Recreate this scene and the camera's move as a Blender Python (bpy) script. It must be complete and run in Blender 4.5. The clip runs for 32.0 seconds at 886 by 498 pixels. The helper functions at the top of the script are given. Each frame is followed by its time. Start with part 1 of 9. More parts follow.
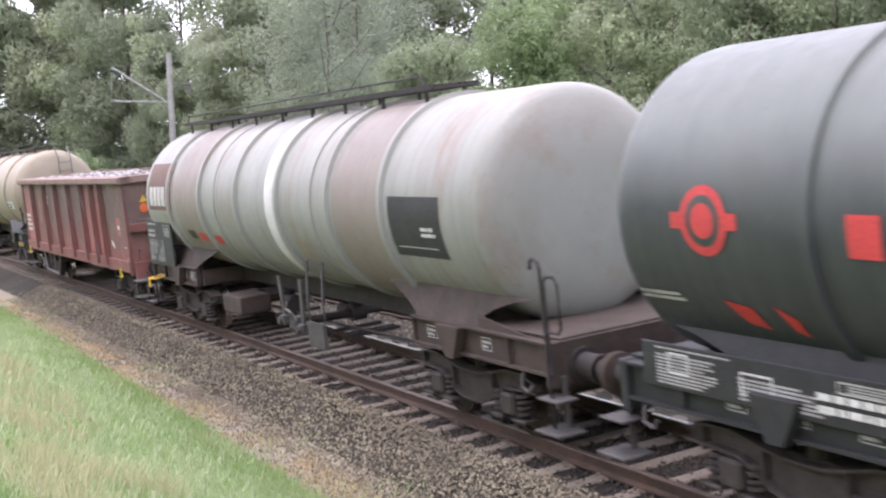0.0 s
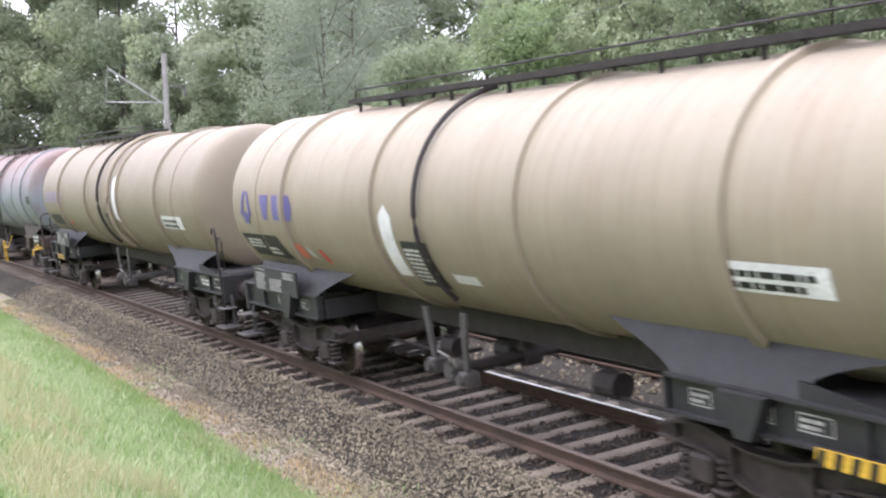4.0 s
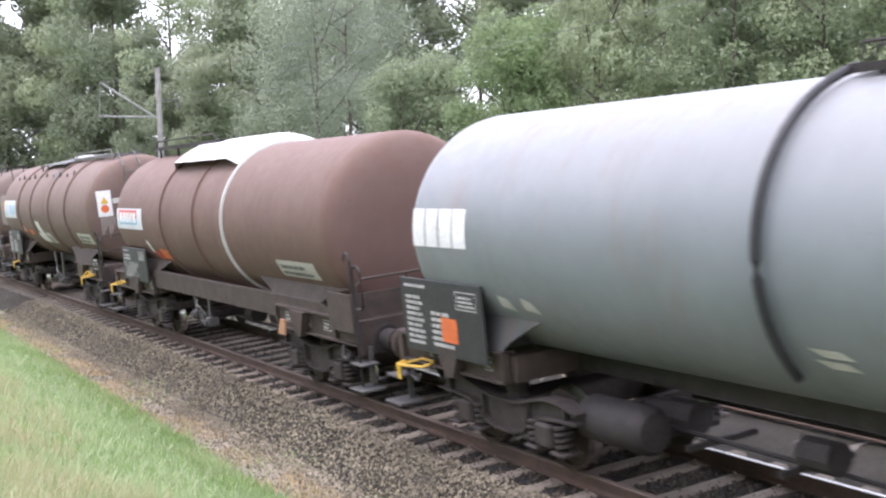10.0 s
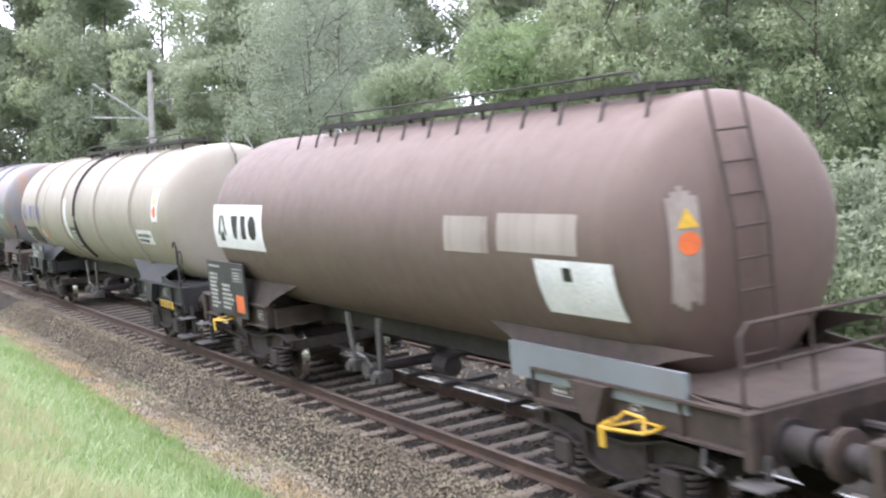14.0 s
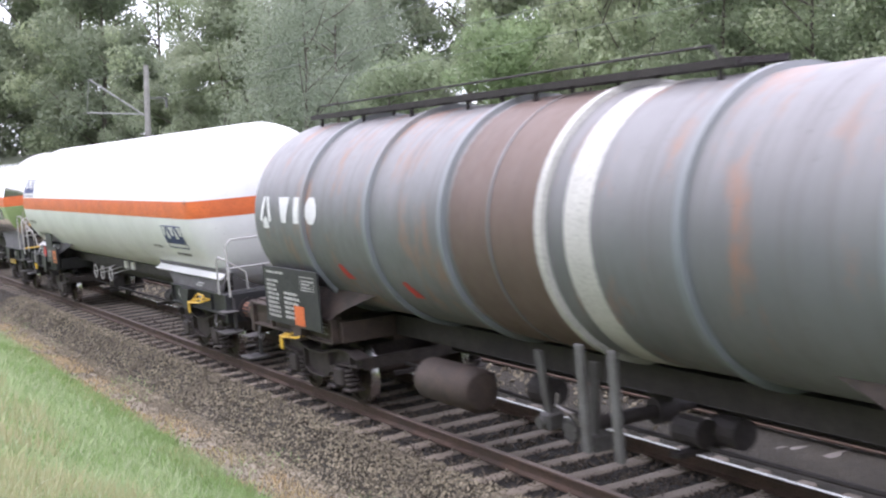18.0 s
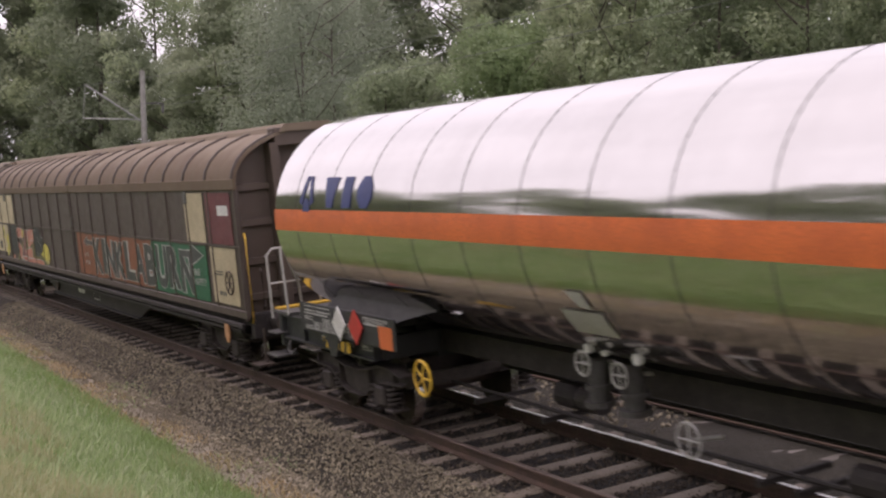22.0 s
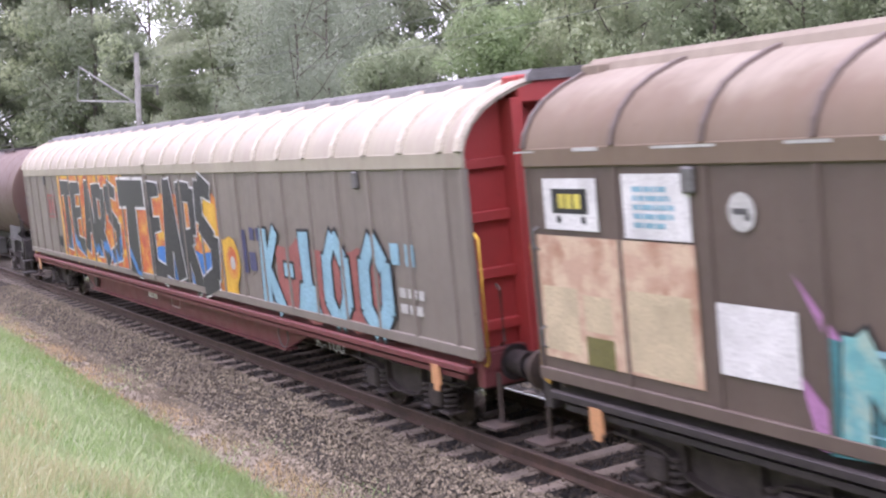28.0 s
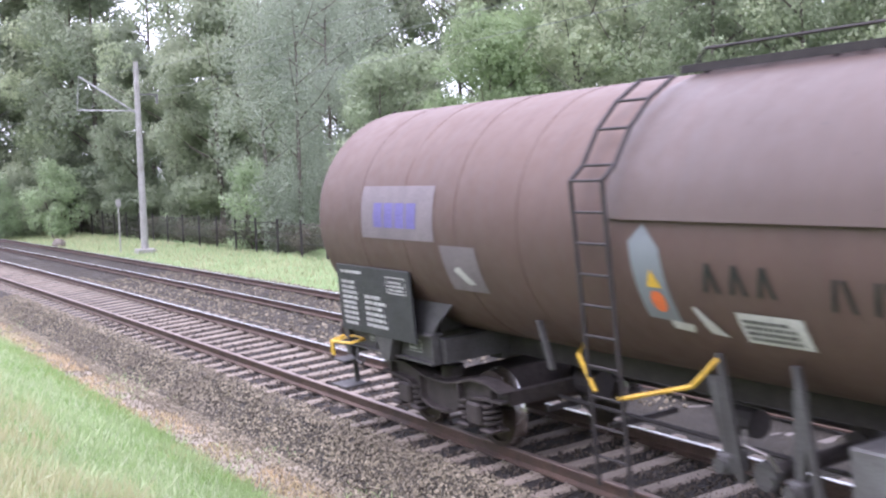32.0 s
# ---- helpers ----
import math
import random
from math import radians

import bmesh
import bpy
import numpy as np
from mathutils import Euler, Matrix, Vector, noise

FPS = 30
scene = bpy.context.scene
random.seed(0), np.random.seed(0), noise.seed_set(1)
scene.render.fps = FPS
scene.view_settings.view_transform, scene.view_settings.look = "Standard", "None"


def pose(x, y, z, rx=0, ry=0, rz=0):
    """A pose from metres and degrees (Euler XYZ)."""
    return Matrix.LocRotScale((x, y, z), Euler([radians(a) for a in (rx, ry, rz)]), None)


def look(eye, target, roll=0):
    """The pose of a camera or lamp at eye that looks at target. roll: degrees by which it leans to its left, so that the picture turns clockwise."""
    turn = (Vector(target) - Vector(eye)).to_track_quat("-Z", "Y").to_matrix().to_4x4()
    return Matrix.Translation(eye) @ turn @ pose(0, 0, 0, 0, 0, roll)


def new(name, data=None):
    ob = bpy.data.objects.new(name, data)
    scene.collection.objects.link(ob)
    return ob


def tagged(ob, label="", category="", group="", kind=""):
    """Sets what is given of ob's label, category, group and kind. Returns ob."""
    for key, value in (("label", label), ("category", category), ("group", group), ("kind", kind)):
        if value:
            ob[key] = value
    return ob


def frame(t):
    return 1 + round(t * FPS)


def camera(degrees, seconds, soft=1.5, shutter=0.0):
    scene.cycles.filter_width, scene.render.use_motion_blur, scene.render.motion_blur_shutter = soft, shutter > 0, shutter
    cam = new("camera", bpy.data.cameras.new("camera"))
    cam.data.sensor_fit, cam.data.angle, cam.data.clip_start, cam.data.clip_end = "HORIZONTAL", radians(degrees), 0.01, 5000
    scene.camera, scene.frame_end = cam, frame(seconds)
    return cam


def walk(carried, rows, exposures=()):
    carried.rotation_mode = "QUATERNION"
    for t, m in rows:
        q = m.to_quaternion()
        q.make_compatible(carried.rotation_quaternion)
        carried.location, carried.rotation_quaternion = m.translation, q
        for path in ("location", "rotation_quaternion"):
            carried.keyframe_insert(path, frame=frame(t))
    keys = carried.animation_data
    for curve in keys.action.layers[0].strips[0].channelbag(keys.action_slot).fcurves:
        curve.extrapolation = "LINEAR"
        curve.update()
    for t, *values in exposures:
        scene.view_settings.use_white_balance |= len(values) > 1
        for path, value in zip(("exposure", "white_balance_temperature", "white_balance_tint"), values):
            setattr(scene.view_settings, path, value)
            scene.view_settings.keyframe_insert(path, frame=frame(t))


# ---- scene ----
# the camera stands on the bank beside the line; the line runs along x, its near rail through the origin
EYE = Vector((0.0, -7.548, 3.331))


def aim(yaw, pitch, roll):
    """The camera's pose on the bank: yaw to the left of square to the line, in degrees."""
    a, b = radians(yaw), radians(pitch)
    return look(EYE, EYE + Vector((-math.sin(a) * math.cos(b), math.cos(a) * math.cos(b), math.sin(b))), roll)


TURNS = [
    (0, 63.399, -4.099, -2.214),
    (0.5, 63.362, -4.083, -2.214),
    (1, 63.357, -4.082, -2.262),
    (1.5, 63.339, -4.062, -2.338),
    (2, 63.302, -4.054, -2.223),
    (2.5, 63.276, -4.247, -2.082),
    (4.5, 63.153, -3.969, -2.119),
    (5, 63.200, -3.935, -2.224),
    (5.5, 63.126, -3.935, -2.244),
    (6, 63.077, -3.759, -2.049),
    (6.5, 63.026, -3.609, -1.872),
    (7, 62.975, -3.649, -2.378),
    (7.5, 62.930, -3.576, -2.029),
    (8, 62.922, -3.507, -2.071),
    (8.5, 62.844, -3.460, -2.037),
    (9, 62.827, -3.443, -1.955),
    (9.5, 62.824, -3.424, -2.051),
    (10, 62.838, -3.383, -2.048),
    (10.5, 62.757, -3.618, -2.202),
    (11, 62.702, -3.620, -2.033),
    (11.5, 62.726, -3.611, -2.001),
    (12, 62.741, -3.545, -2.063),
    (12.5, 62.667, -3.492, -2.161),
    (13, 62.598, -3.469, -1.908),
    (13.5, 62.352, -3.374, -1.720),
    (14, 62.426, -3.202, -1.580),
    (14.5, 62.414, -3.018, -1.364),
    (16.5, 62.298, -3.191, -1.173),
    (17, 62.288, -3.291, -1.421),
    (17.5, 62.284, -3.302, -1.319),
    (18, 62.222, -3.312, -1.198),
    (18.5, 62.193, -3.331, -1.279),
    (19, 62.205, -3.239, -1.372),
    (19.5, 62.193, -3.120, -1.375),
    (20, 62.143, -3.080, -1.331),
    (20.5, 62.156, -3.115, -1.383),
    (21, 62.085, -3.113, -1.365),
    (21.5, 62.103, -3.058, -1.325),
    (22, 62.071, -3.109, -1.357),
    (22.5, 62.066, -3.061, -1.422),
    (23, 62.111, -3.041, -1.463),
    (23.5, 62.157, -3.023, -1.550),
    (24, 62.148, -3.115, -1.525),
    (24.5, 62.181, -3.171, -1.623),
    (25, 62.198, -3.171, -1.656),
    (25.5, 62.069, -3.154, -1.740),
    (27.5, 62.005, -3.387, -1.726),
    (28, 61.887, -3.941, -1.484),
    (28.5, 61.854, -3.916, -1.527),
    (29, 61.912, -3.880, -1.687),
    (29.5, 61.882, -3.978, -1.832),
    (30, 61.867, -3.891, -1.891),
    (30.5, 61.963, -3.725, -1.954),
    (31, 61.931, -3.695, -2.040),
    (31.5, 61.929, -3.667, -2.098),
    (32, 61.919, -3.688, -2.094),
]
EXPOSURE = [(0.0, 0.54, 6190, 27), (3.0, 0.53, 6170, 25), (4.6, 0.73, 6140, 23), (5.3, 0.73, 6140, 25), (6.0, 0.6, 6120, 24), (12.0, 0.63, 6090, 22), (13.0, 0.76, 6040, 20), (14.5, 0.82, 6040, 21), (16.5, 0.46, 6040, 24), (19.0, 0.31, 6040, 23), (20.0, -0.25, 6400, 26), (21.0, -0.63, 6850, 33), (22.0, -0.61, 6850, 30), (23.0, -0.44, 6800, 40), (23.7, -0.22, 6550, 33), (24.5, 0.54, 6090, 39), (25.3, 0.61, 6040, 38), (28.0, 0.6, 6040, 38), (31.0, 0.5, 5940, 27), (32.0, 0.83, 5790, 31)]
cam = camera(39.23, 32.0, soft=2.2, shutter=0.25)
walk(cam, [(t, aim(a, b, c)) for t, a, b, c in TURNS], EXPOSURE)

# ---- light: bright overcast sky ----
world = bpy.data.worlds.new("sky")
scene.world = world
world.use_nodes = True
wn, wl = world.node_tree.nodes, world.node_tree.links
sky = wn.new("ShaderNodeTexSky")
sky.sky_type, sky.sun_disc = "NISHITA", False
sky.sun_elevation, sky.sun_rotation = radians(75), radians(160)
sky.air_density, sky.dust_density, sky.ozone_density = 1.0, 6.0, 1.0
cloud = wn.new("ShaderNodeTexNoise")
cloud.inputs["Scale"].default_value, cloud.inputs["Detail"].default_value = 2.5, 4
cloud_ramp = wn.new("ShaderNodeMapRange")
cloud_ramp.inputs["To Min"].default_value, cloud_ramp.inputs["To Max"].default_value = 10.0, 17.0
mixw = wn.new("ShaderNodeMix")
mixw.data_type = "RGBA"
mixw.inputs["Factor"].default_value = 0.8
tint = wn.new("ShaderNodeVectorMath")
tint.operation = "MULTIPLY"
tint.inputs[1].default_value = (0.95, 0.975, 1.03)
wl.new(cloud.outputs["Fac"], cloud_ramp.inputs["Value"])
wl.new(cloud_ramp.outputs["Result"], tint.inputs[0])
wl.new(sky.outputs["Color"], mixw.inputs["A"])
wl.new(tint.outputs["Vector"], mixw.inputs["B"])
wl.new(mixw.outputs["Result"], wn["Background"].inputs["Color"])
wn["Background"].inputs["Strength"].default_value = 0.175
sun = new("sun", bpy.data.lights.new("sun", "SUN"))
sun.data.energy, sun.data.angle, sun.data.color = 1.4, radians(25), (1.0, 0.97, 0.93)
sun.matrix_world = look((0, 0, 0), (0.09, 0.25, -1.0))

# ---- materials ----
def rgb(c):
    return (c[0], c[1], c[2], 1.0)


class Mat:
    """A node material with a Principled surface and a few helpers."""

    def __init__(self, name, rough=0.6, metal=0.0):
        self.m = bpy.data.materials.new(name)
        self.m.use_nodes = True
        self.n, self.l = self.m.node_tree.nodes, self.m.node_tree.links
        self.b = self.n["Principled BSDF"]
        self.b.inputs["Roughness"].default_value, self.b.inputs["Metallic"].default_value = rough, metal
        self.co = self.n.new("ShaderNodeTexCoord")

    def mapped(self, scale, coords="Object"):
        mp = self.n.new("ShaderNodeMapping")
        mp.inputs["Scale"].default_value = scale if isinstance(scale, tuple) else (scale,) * 3
        self.l.new(self.co.outputs[coords], mp.inputs["Vector"])
        return mp.outputs["Vector"]

    def noise(self, scale, detail=4, rough=0.6, low=0.0, high=1.0, coords="Object"):
        nz = self.n.new("ShaderNodeTexNoise")
        nz.inputs["Scale"].default_value, nz.inputs["Detail"].default_value, nz.inputs["Roughness"].default_value = 1.0, detail, rough
        self.l.new(self.mapped(scale, coords), nz.inputs["Vector"])
        return self.span(nz.outputs["Fac"], low, high)

    def span(self, value, low, high, a=0.0, b=1.0):
        mr = self.n.new("ShaderNodeMapRange")
        for key, v in (("From Min", low), ("From Max", high), ("To Min", a), ("To Max", b)):
            mr.inputs[key].default_value = v
        self.l.new(value, mr.inputs["Value"])
        return mr.outputs["Result"]

    def axis(self, k, coords="Object"):
        sp = self.n.new("ShaderNodeSeparateXYZ")
        self.l.new(self.co.outputs[coords], sp.inputs[0])
        return sp.outputs[k]

    def math(self, op, a, b=0.0):
        mt = self.n.new("ShaderNodeMath")
        mt.operation, mt.use_clamp = op, False
        for i, v in enumerate((a, b)):
            if isinstance(v, (int, float)):
                mt.inputs[i].default_value = v
            else:
                self.l.new(v, mt.inputs[i])
        return mt.outputs[0]

    def mix(self, fac, a, b, mode="MIX"):
        mx = self.n.new("ShaderNodeMix")
        mx.data_type, mx.blend_type = "RGBA", mode
        for key, v in (("Factor", fac), ("A", a), ("B", b)):
            sock = mx.inputs[key] if key == "Factor" else [s for s in mx.inputs if s.name == key and s.type == "RGBA"][0]
            if isinstance(v, tuple):
                sock.default_value = rgb(v)
            elif isinstance(v, (int, float)):
                sock.default_value = v
            else:
                self.l.new(v, sock)
        return [s for s in mx.outputs if s.type == "RGBA"][0]

    def color(self, v):
        self.l.new(v, self.b.inputs["Base Color"])
        return self

    def rough(self, v):
        self.l.new(v, self.b.inputs["Roughness"])
        return self

    def bump(self, v, dist=0.01, strength=0.5):
        bp = self.n.new("ShaderNodeBump")
        bp.inputs["Strength"].default_value, bp.inputs["Distance"].default_value = strength, dist
        self.l.new(v, bp.inputs["Height"])
        self.l.new(bp.outputs["Normal"], self.b.inputs["Normal"])
        return self


def plain(name, c, c2=None, rough=0.6, metal=0.0, scale=3.0, fine=40.0, bump=0.003, vary=0.0):
    """Paint, metal or soil of two tones at two scales, with fine relief."""
    c2 = c2 or tuple(v * 0.65 for v in c)
    m = Mat(name, rough, metal)
    col = m.mix(m.noise(scale, 5, 0.6, 0.35, 0.68), c, c2)
    col = m.mix(m.noise(fine, 3, 0.6, 0.45, 0.8), col, tuple(v * 0.7 for v in c2))
    if vary:
        oi = m.n.new("ShaderNodeObjectInfo")
        col = m.mix(m.span(oi.outputs["Random"], 0, 1, 0, vary), col, tuple(v * 0.45 for v in c2))
    m.color(col)
    m.rough(m.span(m.noise(fine * 0.4, 3), 0, 1, max(rough - 0.12, 0.03), min(rough + 0.15, 1)))
    if bump:
        m.bump(m.noise(fine, 4), bump)
    return m.m


def tank_paint(name, c, top=None, rust=(0.16, 0.075, 0.045), rusty=0.25, streak=(0.2, 0.17, 0.14), streaky=0.4, rough=0.5, topz=3.2, soft=0.8):
    """Weathered paint of a tank: rain streaks down the sides, rust blooms, a different tone along the top where given."""
    m = Mat(name, rough)
    col = m.mix(m.noise(0.9, 5, 0.6, 0.3, 0.75), c, tuple(v * 0.8 for v in c))
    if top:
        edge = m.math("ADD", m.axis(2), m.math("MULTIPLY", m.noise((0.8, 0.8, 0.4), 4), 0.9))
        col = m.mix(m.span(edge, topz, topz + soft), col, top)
    col = m.mix(m.math("MULTIPLY", m.noise((7.0, 0.5, 0.35), 5, 0.65, 0.45, 0.8), streaky), col, streak)
    col = m.mix(m.math("MULTIPLY", m.noise((1.3, 0.6, 0.5), 6, 0.7, 0.52, 0.72), rusty), col, rust)
    col = m.mix(m.noise(14, 4, 0.7, 0.64, 0.8), col, tuple(v * 0.6 for v in streak))
    m.color(col)
    m.rough(m.span(m.noise(5, 4), 0, 1, rough - 0.15, rough + 0.2))
    m.bump(m.noise(2.2, 3), 0.012, 0.25)
    return m.m


M = {}
M["rust"] = plain("brown grimy steel", (0.075, 0.052, 0.04), (0.04, 0.03, 0.025), 0.75, 0, 4, 50)
M["under"] = plain("sooty underframe steel", (0.045, 0.037, 0.035), (0.025, 0.021, 0.021), 0.7, 0.1, 4, 40)
M["bogie"] = plain("brake-dust covered steel", (0.068, 0.054, 0.048), (0.032, 0.026, 0.024), 0.75, 0.1, 5, 45)
M["wheel"] = plain("rusty wheel steel", (0.07, 0.05, 0.04), (0.04, 0.03, 0.026), 0.6, 0.5, 6, 60)
M["grey"] = plain("grimy grey paint", (0.15, 0.15, 0.145), (0.09, 0.085, 0.08), 0.6)
M["ash"] = plain("grimy dark grey paint", (0.085, 0.083, 0.08), (0.05, 0.045, 0.042), 0.65)
M["dark"] = plain("grimy black board paint", (0.034, 0.035, 0.037), (0.021, 0.021, 0.022), 0.55)
M["white"] = plain("white marking paint", (0.72, 0.72, 0.7), (0.55, 0.54, 0.5), 0.5)
M["stencil"] = plain("faded white stencil paint", (0.5, 0.5, 0.48), (0.34, 0.33, 0.31), 0.6)
M["yellow"] = plain("yellow paint", (0.75, 0.48, 0.05), (0.5, 0.3, 0.03), 0.5)
M["orange"] = plain("orange paint", (0.74, 0.17, 0.045), (0.58, 0.13, 0.04), 0.5)
M["red"] = plain("red paint", (0.6, 0.05, 0.04), (0.4, 0.04, 0.03), 0.5)
M["black"] = plain("black paint", (0.015, 0.015, 0.016), (0.01, 0.01, 0.01), 0.5)
M["steelbare"] = plain("worn bare steel", (0.3, 0.29, 0.28), (0.16, 0.14, 0.12), 0.4, 0.8)
M["rail"] = plain("rusty rail flank", (0.1, 0.06, 0.042), (0.06, 0.04, 0.03), 0.8, 0.0, 3, 60)
M["railtop"] = plain("polished rail head", (0.62, 0.61, 0.6), (0.45, 0.44, 0.43), 0.22, 1.0, 2, 60, 0.0005)
# near rail is polished too; this copy puts the train's shade in its colour
M["railtopshade"] = plain("brown rail head with train shade", (0.22, 0.17, 0.14), (0.15, 0.11, 0.09), 0.5, 0.6, 2, 60, 0.0005)
M["sleeper"] = plain("weathered grey-brown sleeper", (0.25, 0.21, 0.165), (0.17, 0.14, 0.11), 0.85, 0, 3, 30, 0.004, 0.3)
M["sleeper2"] = plain("grimy concrete sleeper", (0.15, 0.135, 0.12), (0.11, 0.095, 0.082), 0.85, 0, 3, 30, 0.004, 0.2)
M["mast"] = plain("grey concrete mast", (0.36, 0.35, 0.33), (0.25, 0.24, 0.22), 0.85, 0, 2, 25, 0.003)
M["wire"] = plain("dull copper wire", (0.24, 0.25, 0.24), (0.18, 0.19, 0.18), 0.5, 0.4)
M["arm"] = plain("galvanised tube", (0.42, 0.42, 0.41), (0.32, 0.32, 0.31), 0.5, 0.2)
M["bark"] = plain("grey-brown bark", (0.16, 0.14, 0.115), (0.1, 0.085, 0.07), 0.9, 0, 5, 30, 0.02)

# ---- mesh helpers ----
def box(bm, x0, x1, y0, y1, z0, z1, bevel=0.0):
    m = Matrix.Translation(((x0 + x1) / 2, (y0 + y1) / 2, (z0 + z1) / 2)) @ Matrix.Diagonal((abs(x1 - x0), abs(y1 - y0), abs(z1 - z0), 1))
    r = bmesh.ops.create_cube(bm, size=1, matrix=m)
    if bevel:
        edges = list({e for v in r["verts"] for e in v.link_edges})
        bmesh.ops.bevel(bm, geom=edges, offset=bevel, segments=1, affect="EDGES")


def rod(bm, a, b, r, n=8, r2=None):
    a, b = Vector(a), Vector(b)
    d = b - a
    m = Matrix.Translation((a + b) / 2) @ d.to_track_quat("Z", "Y").to_matrix().to_4x4()
    bmesh.ops.create_cone(bm, cap_ends=True, segments=n, radius1=r, radius2=r if r2 is None else r2, depth=d.length, matrix=m)


def pipe(bm, pts, r, n=6):
    """A bent bar or tube through the points."""
    pts = [Vector(p) for p in pts]
    rings = []
    for i, p in enumerate(pts):
        d = (pts[min(i + 1, len(pts) - 1)] - pts[max(i - 1, 0)]).normalized()
        q = d.to_track_quat("Z", "Y")
        rings.append([bm.verts.new(p + q @ Vector((r * math.cos(2 * math.pi * k / n), r * math.sin(2 * math.pi * k / n), 0))) for k in range(n)])
    for a, b in zip(rings, rings[1:]):
        for k in range(n):
            bm.faces.new((a[k], a[(k + 1) % n], b[(k + 1) % n], b[k]))
    bm.faces.new(rings[0][::-1])
    bm.faces.new(rings[-1])


def prism(bm, pts, axis, a, b):
    """A plate: the outline pts (two coordinates) carried along axis ("x", "y" or "z") from a to b."""
    def at(p, t):
        return {"x": (t, p[0], p[1]), "y": (p[0], t, p[1]), "z": (p[0], p[1], t)}[axis]
    lo, hi = [bm.verts.new(at(p, a)) for p in pts], [bm.verts.new(at(p, b)) for p in pts]
    n = len(pts)
    for i in range(n):
        bm.faces.new((lo[i], lo[(i + 1) % n], hi[(i + 1) % n], hi[i]))
    bm.faces.new(lo[::-1])
    bm.faces.new(hi)


def lathe(bm, profile, zc, n=56, yc=0.0):
    """A body of revolution round the x axis at height zc: profile of (x, radius)."""
    rings = []
    for x, r in profile:
        rings.append([bm.verts.new((x, yc + r * math.cos(2 * math.pi * k / n), zc + r * math.sin(2 * math.pi * k / n))) for k in range(n)] if r > 1e-4 else [bm.verts.new((x, yc, zc))])
    for a, b in zip(rings, rings[1:]):
        for k in range(n):
            if len(a) == 1 and len(b) > 1:
                bm.faces.new((a[0], b[(k + 1) % n], b[k]))
            elif len(b) == 1 and len(a) > 1:
                bm.faces.new((a[k], a[(k + 1) % n], b[0]))
            elif len(a) > 1:
                bm.faces.new((a[k], a[(k + 1) % n], b[(k + 1) % n], b[k]))


def mesh(name, bm, mats, smooth=False):
    bmesh.ops.recalc_face_normals(bm, faces=bm.faces)
    me = bpy.data.meshes.new(name)
    bm.to_mesh(me)
    bm.free()
    for m in mats if isinstance(mats, (list, tuple)) else [mats]:
        me.materials.append(m)
    if smooth:
        me.polygons.foreach_set("use_smooth", [True] * len(me.polygons))
        me.set_sharp_from_angle(angle=radians(38))
    return me


def part(name, bm, material, parent, label="", smooth=False):
    ob = new(name, mesh(name, bm, material, smooth))
    ob.parent = parent
    return tagged(ob, label) if label else ob


def shared(name, me, parent, m=None, label=""):
    """A part that shares its mesh with others of its kind."""
    ob = new(name, me)
    ob.parent = parent
    if m is not None:
        ob.matrix_basis = m
    return tagged(ob, label) if label else ob


def empty(name, label, category, group=""):
    ob = new(name)
    ob.empty_display_size = 0.3
    return tagged(ob, label, category, group)


# ---- the line: a wide curve with the outer rail raised ----
CURVE, GAUGE, CANT, SPACING = -0.000518, 1.505, math.asin(0.122 / 1.505), 4.155
SPEED = 9.80


def on_line(s, offset=0.0, lift=0.0):
    """The track frame at distance s: x along, y across (near rail at 0), z square to the sleepers."""
    a = math.atan(CURVE * s)
    base = Matrix.Translation((s, CURVE * s * s / 2, lift)) @ Matrix.Rotation(a, 4, "Z")
    return base @ Matrix.Translation((0, offset, 0)) @ Matrix.Rotation(CANT, 4, "X")

# ---- ground, ballast and track ----
S0, S1 = -350.0, 350.0


def bank(y):
    """Height of the ground across the line (y from the near rail), and the zone: 0 grass, 1 soil, 2 ballast."""
    pts = [(-60, 2.2), (-14, 2.0), (-9, 1.75), (-7.0, 1.45), (-5.2, 0.55), (-3.6, -0.28), (-2.6, -0.62), (-1.9, -0.66), (-1.45, -0.6), (-0.8, -0.268), (-0.5, -0.247), (2.05, -0.06), (2.3, -0.06), (3.0, -0.33), (3.55, -0.25), (6.2, -0.035), (6.5, -0.04), (7.6, -0.5), (9.0, -0.42), (13.0, -0.3), (18.0, -0.2), (60, 0.6), (400, 3)]
    return float(np.interp(y, [p[0] for p in pts], [p[1] for p in pts]))


def strip(name, ys, material, s_step, rough_h, kind_label, name_kind="structure", zoff=0.0, smin=S0, smax=S1, near=(-60, 5)):
    """A ribbon of ground along the curve between the given offsets, finer where the bank is close by."""
    ss, s = [], smin
    while s < smax:
        ss.append(s)
        s += s_step if near[0] < s < near[1] else 6.0
    ss.append(smax)
    bm = bmesh.new()
    rows = []
    for s in ss:
        c = CURVE * s * s / 2
        row = []
        for y in ys:
            h = rough_h * (noise.noise((s * 1.7, y * 1.7, 3)) + 0.5 * noise.noise((s * 6, y * 6, 1)))
            row.append(bm.verts.new((s, c + y, bank(y) + h + zoff)))
        rows.append(row)
    for a, b in zip(rows, rows[1:]):
        for i in range(len(ys) - 1):
            bm.faces.new((a[i], b[i], b[i + 1], a[i + 1]))
    ob = new(name, mesh(name, bm, material, True))
    return tagged(ob, kind_label, name, "", "structure")


def span(a, b, n):
    return [a + (b - a) * i / n for i in range(n + 1)]


